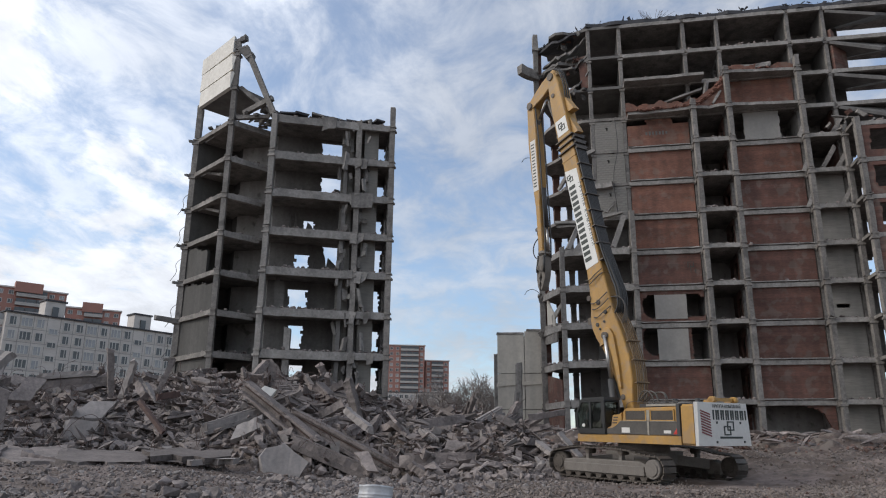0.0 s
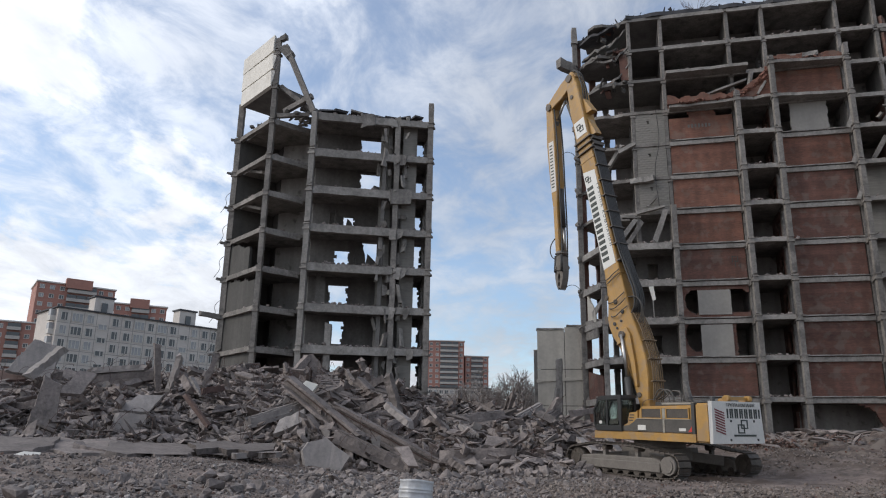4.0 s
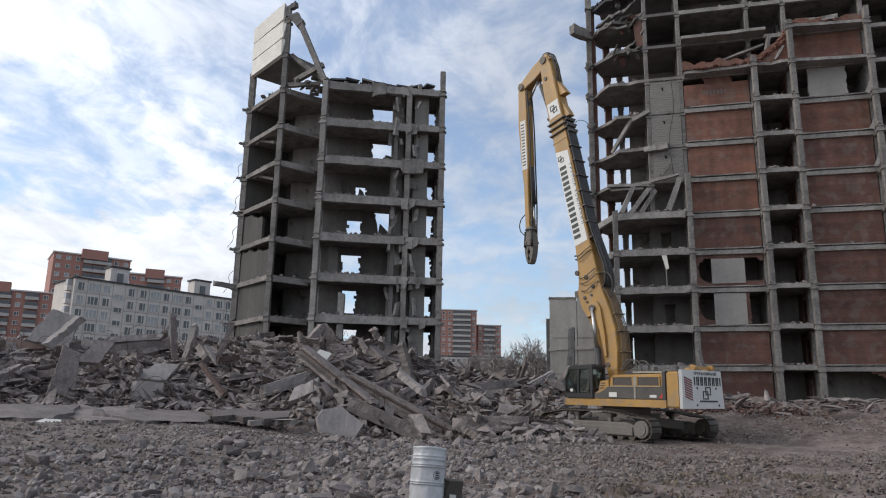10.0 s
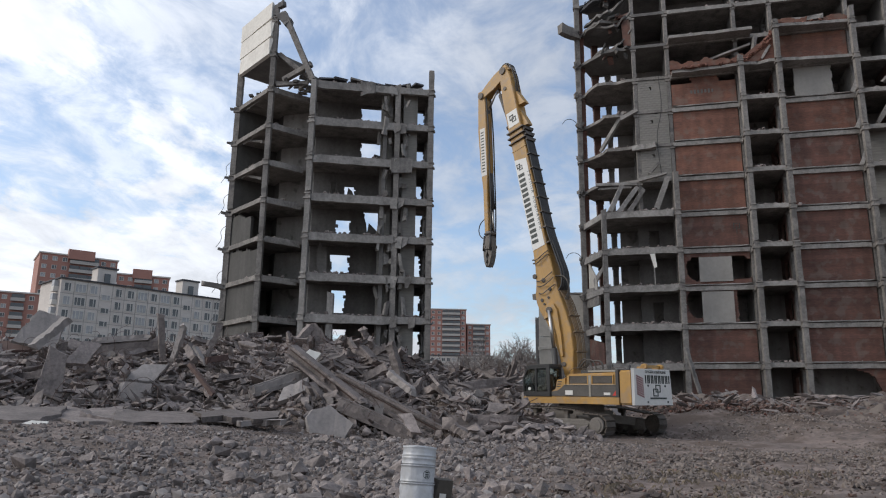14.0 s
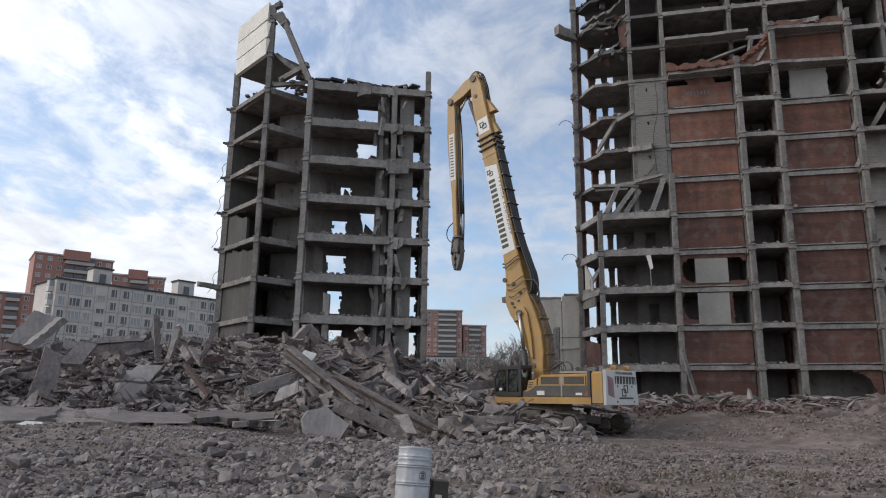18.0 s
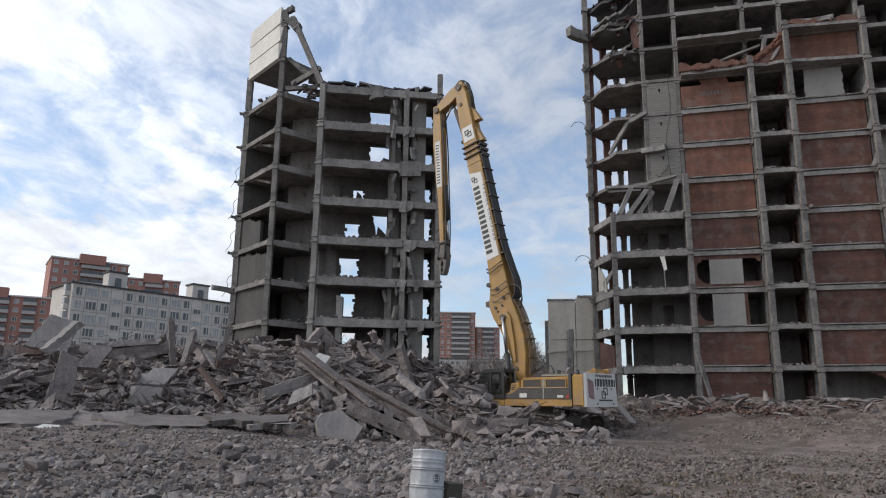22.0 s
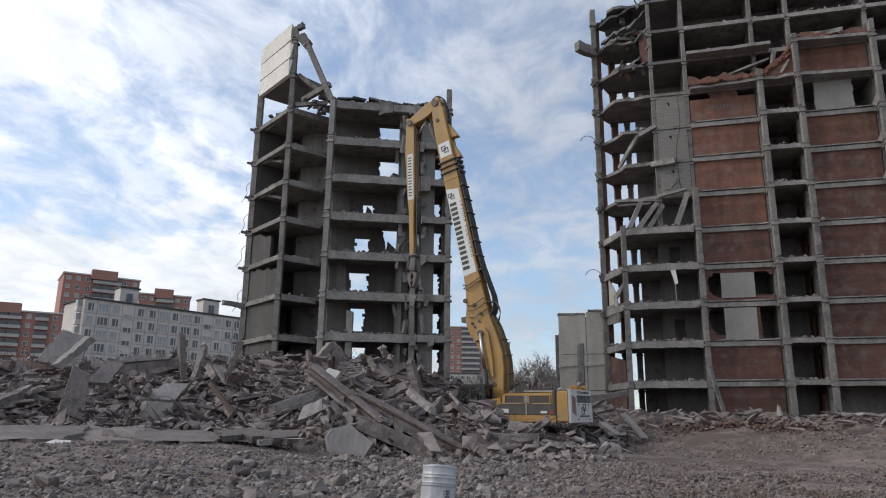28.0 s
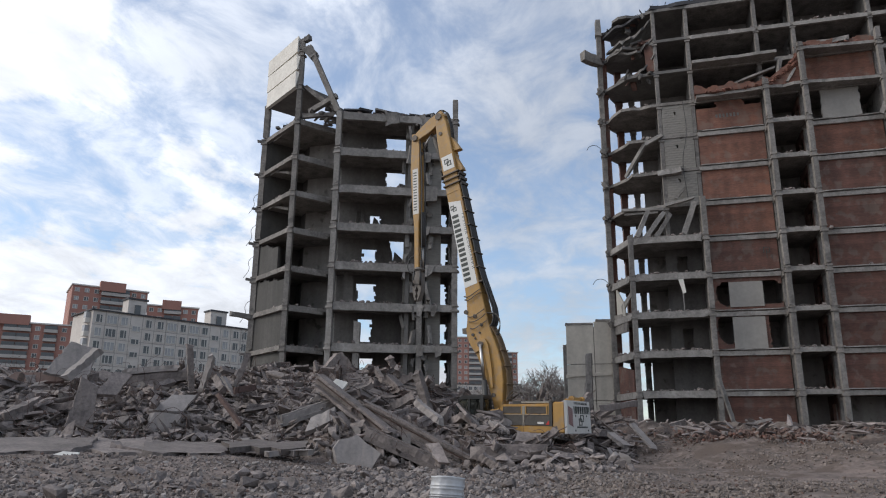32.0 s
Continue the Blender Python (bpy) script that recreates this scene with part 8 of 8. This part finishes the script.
# ---- wreckage on the tower ----
def tower_wreckage():
    rng = random.Random(57)
    b = bpy.data.objects["demolished_tower"]

    def piece(name, p, q, w, h, mat, label=""):
        bm = bmesh.new()
        loft(bm, p, q, w, h, rng, 3)
        return part(name, bm, mat, b, label)

    def flap(name, c, th, mat, label=""):
        c = [Vector(p) for p in c]
        n = (c[1] - c[0]).cross(c[-1] - c[0]).normalized() * th
        bm = bmesh.new()
        lo = [bm.verts.new(p - n) for p in c]
        hi = [bm.verts.new(p) for p in c]
        bm.faces.new(lo[::-1]); bm.faces.new(hi)
        for i in range(len(c)):
            j = (i + 1) % len(c)
            bm.faces.new((lo[i], lo[j], hi[j], hi[i]))
        bmesh.ops.recalc_face_normals(bm, faces=bm.faces[:])
        return part(name, bm, mat, b, label)
    t8, t7 = tl(8), tl(7)
    # floor under the cladding
    flap("floor_slab", [(-16.7, 52.3, t8 + 0.2), (-14.6, 55.0, t8 + 0.2), (-18.2, 58.0, t8 + 0.2), (-20.4, 55.9, t8 + 0.2)], 0.35, DARK_CONCRETE)
    flap("sagging_slab", [(-16.2, 52.5, t8), (-13.4, 52.2, t7 + 0.7), (-13.0, 54.5, t7 + 0.8), (-15.5, 55.2, t8)], 0.25, DARK_CONCRETE, "fallen roof slab hanging from a corner column")
    piece("leaning_beam", (-16.2, 52.4, t8 - 0.1), (-13.2, 52.0, t7 + 0.35), 0.3, 0.35, CONCRETE)
    piece("leaning_beam", (-16.2, 52.2, t7 + 0.2), (-13.6, 52.2, t7 + 0.3), 0.3, 0.3, CONCRETE)
    piece("broken_stub", (-16.3, 52.1, tl(9) + 0.4), (-15.3, 51.9, tl(9) - 0.9), 0.55, 0.7, DARK_CONCRETE, "dark torn beam end at the top of the column")
    piece("broken_stub", (-16.5, 52.1, tl(9) + 0.9), (-15.9, 52.0, tl(9) + 1.15), 0.4, 0.4, DARK_CONCRETE)
    for _ in range(12):
        x, y = rng.uniform(-16.2, -13.2), rng.uniform(52.3, 54)
        piece("torn_lump", (x, y, t7 + rng.uniform(0.0, 1.0)), (x + rng.gauss(0, 0.6), y + rng.gauss(0, 0.3), t7 + rng.uniform(0.1, 1.0)), rng.uniform(0.1, 0.4), rng.uniform(0.1, 0.3), rng.choice((CONCRETE, DARK_CONCRETE)))
    for _ in range(6):
        s = rng.uniform(-0.1, 0.4)
        p = (-16.8 - 3.3 * s * 2, 52.6 + 3.3 * s * 2, t7 + rng.uniform(0, 1.2))
        piece("torn_lump", p, (p[0] + rng.gauss(0, 0.5), p[1] + 0.4, p[2] + rng.gauss(0, 0.3)), rng.uniform(0.1, 0.4), rng.uniform(0.1, 0.3), DARK_CONCRETE)
    # plates lying on the roof edge
    for s, w in ((1.0, 1.6), (1.8, 1.0), (3.3, 1.1), (4.4, 1.5), (5.3, 1.4), (6.0, 1.0), (7.1, 0.9), (7.9, 0.8)):
        x, y = tp(s, 0.7)
        bm = bmesh.new()
        box(bm, (x, y, t7 + 0.25 + rng.uniform(0, 0.25)), (w, 1.2, 0.16), Euler((rng.gauss(0, 0.12), rng.gauss(0, 0.16), rng.uniform(0, 1))).to_matrix(), jitter=0.08, rng=rng)
        part("roof_plate", bm, ROOF_FELT if s not in (3.3,) else CONCRETE, b)
    x, y = tp(4.1, -0.1)
    piece("roof_plate", (*tp(3.6, -0.12), t7 - 0.35), (*tp(4.7, -0.12), t7 - 0.3), 0.25, 1.0, CONCRETE)
    # ragged masonry beside the inner column
    for k in range(0, 7):
        z = tl(k)
        for _ in range(7):
            s = rng.choice((5.4, 5.8, 6.1, 6.9, 7.3)) + rng.gauss(0, 0.15)
            x, y = tp(s, rng.uniform(-0.15, 0.5))
            zz = z + rng.uniform(0.1, 2.7)
            piece("torn_lump", (x, y, zz), (x + rng.gauss(0, 0.18), y + rng.gauss(0, 0.1), zz + rng.uniform(0.3, 1.3)), rng.uniform(0.12, 0.45), rng.uniform(0.1, 0.3), rng.choice((CONCRETE, GREY_BRICK, CONCRETE, PALE_CONCRETE)))
        for _ in range(2):
            s = rng.uniform(5.6, 7.8)
            x, y = tp(s, -0.2)
            flap("plaster_scrap", [(x, y, z - 0.9), (x + rng.uniform(0.2, 0.6), y, z - rng.uniform(0.6, 1.0)), (x + 0.5, y + 0.05, z - 0.1), (x - 0.1, y + 0.05, z)], 0.06, rng.choice((PALE_CONCRETE, CONCRETE)))
    x, y = tp(6.2, -0.3)
    flap("concrete_lump", [(x - 0.1, y, tl(5) - 1.1), (x + 1.4, y + 0.3, tl(5) - 1.0), (x + 1.5, y + 0.4, tl(5) + 0.2), (x - 0.2, y, tl(5) + 0.1)], 0.4, CONCRETE)
    # jagged black silhouettes in the openings, their backlit dark put into the colour
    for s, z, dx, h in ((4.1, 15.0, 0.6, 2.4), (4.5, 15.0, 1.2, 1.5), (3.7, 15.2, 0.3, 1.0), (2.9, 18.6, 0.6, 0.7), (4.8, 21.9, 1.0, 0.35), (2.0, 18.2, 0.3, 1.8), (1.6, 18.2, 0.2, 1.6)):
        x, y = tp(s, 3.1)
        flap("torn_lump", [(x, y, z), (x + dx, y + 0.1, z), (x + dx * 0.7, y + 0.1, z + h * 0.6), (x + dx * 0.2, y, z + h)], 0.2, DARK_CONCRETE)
    # slanting planks inside the left bay
    for k, (dx, dz) in ((5, (1.5, -0.6)), (4, (1.2, 0.5)), (2, (1.6, 0.35)), (1, (1.8, 0.4)), (6, (1.4, -0.5))):
        z = tl(k)
        piece("fallen_plank", (-18.9, 55.2, z - 0.3), (-18.9 + dx, 54.2, z - 0.3 + dz), 0.35, 0.2, PALE_CONCRETE)
    for k in range(1, 8):
        piece("bracket", (-20.55, 55.95, tl(k) - 0.25), (-21.1, 55.8, tl(k) - 0.2), 0.15, 0.2, DARK_CONCRETE)
    piece("broken_stub", (-20.4, 55.9, tl(2) - 0.3), (-22.0, 55.4, tl(2) - 0.05), 0.4, 0.35, DARK_CONCRETE, "beam end jutting from the corner column")
    for k in range(6):
        z = tl(1 + k) - rng.uniform(0, 2)
        tube("cable", [(-20.6, 55.9, z), (-21.0, 55.8, z - 0.5), (-20.9, 55.7, z - 1.2), (-21.3, 55.7, z - 1.9)], 0.02, BLACK, b)
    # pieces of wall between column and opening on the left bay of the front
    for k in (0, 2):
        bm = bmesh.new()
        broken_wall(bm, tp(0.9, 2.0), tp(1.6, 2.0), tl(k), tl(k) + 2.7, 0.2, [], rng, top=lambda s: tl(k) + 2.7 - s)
        # dark tone holds the shade inside the bay
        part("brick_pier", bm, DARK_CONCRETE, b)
    # posts standing in the ground floor
    for s in (4.9, 5.5, 7.0, 7.7):
        x, y = tp(s, 0.3)
        piece("torn_lump", (x, y, tl(-1) + 1), (x + rng.gauss(0, 0.1), y, tl(0) - rng.uniform(0.2, 1.4)), 0.35, 0.3, CONCRETE)


tower_wreckage()


def tower_lines():
    out = []
    for k in range(0, 8):
        z = tl(k)
        out.append(((*tp(0.1, 0), z), (*tp(6.4, 0), z), 1.8 if k < 7 else 3.0))
        out.append(((*tp(6.6, 0), z), (*tp(9.0, 0), z), 2.0))
        out.append(((-16.3, 52.4, z), (-14.2, 54.2, z), 0.8))
        out.append(((-16.8, 52.5, z), (-20.0, 55.7, z), 0.6))
    return out


edge_dust("floor_debris", "grey concrete crumbs along the torn floor edges of the tower", tower_lines(), 12, 0.36, RUBBLE)


# ---- bare trees far off ----
def build_tree(seed):
    rng = random.Random(seed)
    # bark lightened: the haze of the distance is put into its colour
    BARK = bpy.data.materials.get("hazy_bark") or surface("hazy_bark", (0.27, 0.24, 0.225), (0.19, 0.168, 0.158), scale=1.5, big=0.6)
    t = empty("bare_tree", "leafless grey-brown tree in the distance", "tree", "far trees")
    bm = bmesh.new()
    cyl(bm, (0, 0, -1), (0.1, 0, 5), 0.25, 8, 0.16)
    cyl(bm, (0.1, 0, 5), (0, 0.1, 9), 0.16, 7, 0.06)
    part("trunk", bm, BARK, t)
    bm = bmesh.new()

    def twig(p, d, ln, r, depth):
        q = p + d * ln
        cyl(bm, p, q, r, 4, r * 0.55)
        if depth:
            for _ in range(4):
                e = (d + Vector((rng.gauss(0, 0.5), rng.gauss(0, 0.5), rng.gauss(0.1, 0.35)))).normalized()
                twig(p.lerp(q, rng.uniform(0.4, 1)), e, ln * rng.uniform(0.5, 0.75), r * 0.55, depth - 1)
    for i in range(9):
        a = rng.uniform(0, 6.28)
        twig(Vector((0.08, 0, 2.6 + i * 0.7)), Vector((math.cos(a), math.sin(a), rng.uniform(0.5, 1.3))).normalized(), 2.6 - i * 0.12, 0.07, 3)
    part("crown", bm, BARK, t)
    return t


TREES = [build_tree(k) for k in (1, 2, 3)]
_r = random.Random(8)
for i in range(110):
    az, D = -2.2 + i * 0.085 + _r.gauss(0, 0.15), _r.uniform(82, 125)
    m = pose(*scaled(az, D), _r.uniform(-1, 1.0), 0, 0, _r.uniform(0, 360)) 
    if i < 3:
        TREES[i].matrix_world = m @ Matrix.Scale(0.8, 4)
    else:
        o = copy_thing(TREES[i % 3], m)
        o.scale = [_r.uniform(0.76, 1.05)] * 3


# ---- dry grass on the trampled earth ----
def dry_grass():
    rng = random.Random(14)
    STRAW = surface("dry_straw", (0.19, 0.15, 0.105), (0.10, 0.08, 0.058), scale=2, big=1)
    vs, fs = [], []
    for _ in range(34):
        az, r = rng.uniform(9, 24), rng.uniform(13, 21)
        cx, cy = r * math.sin(radians(az)), r * math.cos(radians(az))
        for _ in range(rng.randint(8, 22)):
            x, y = cx + rng.gauss(0, 0.16), cy + rng.gauss(0, 0.16)
            z = ground_height(x, y) - 0.01
            th, ln, w = rng.uniform(0, 6.28), rng.uniform(0.06, 0.2), 0.006
            dx, dy = math.cos(th), math.sin(th)
            o = len(vs)
            lean = rng.uniform(0.3, 1.0) * ln
            vs += [(x - dy * w, y + dx * w, z), (x + dy * w, y - dx * w, z), (x + dx * lean * 0.5, y + dy * lean * 0.5, z + ln * 0.75), (x + dx * lean * 1.2, y + dy * lean * 1.2, z + ln * 0.8)]
            fs += [(o, o + 1, o + 2), (o + 1, o + 3, o + 2)]
    me = bpy.data.meshes.new("dry_grass")
    me.from_pydata(vs, [], fs)
    me.materials.append(STRAW)
    tagged(new("dry_grass", me), "sparse tufts of dry straw-coloured grass on trampled earth", "grass", kind="stuff")


dry_grass()

motions()
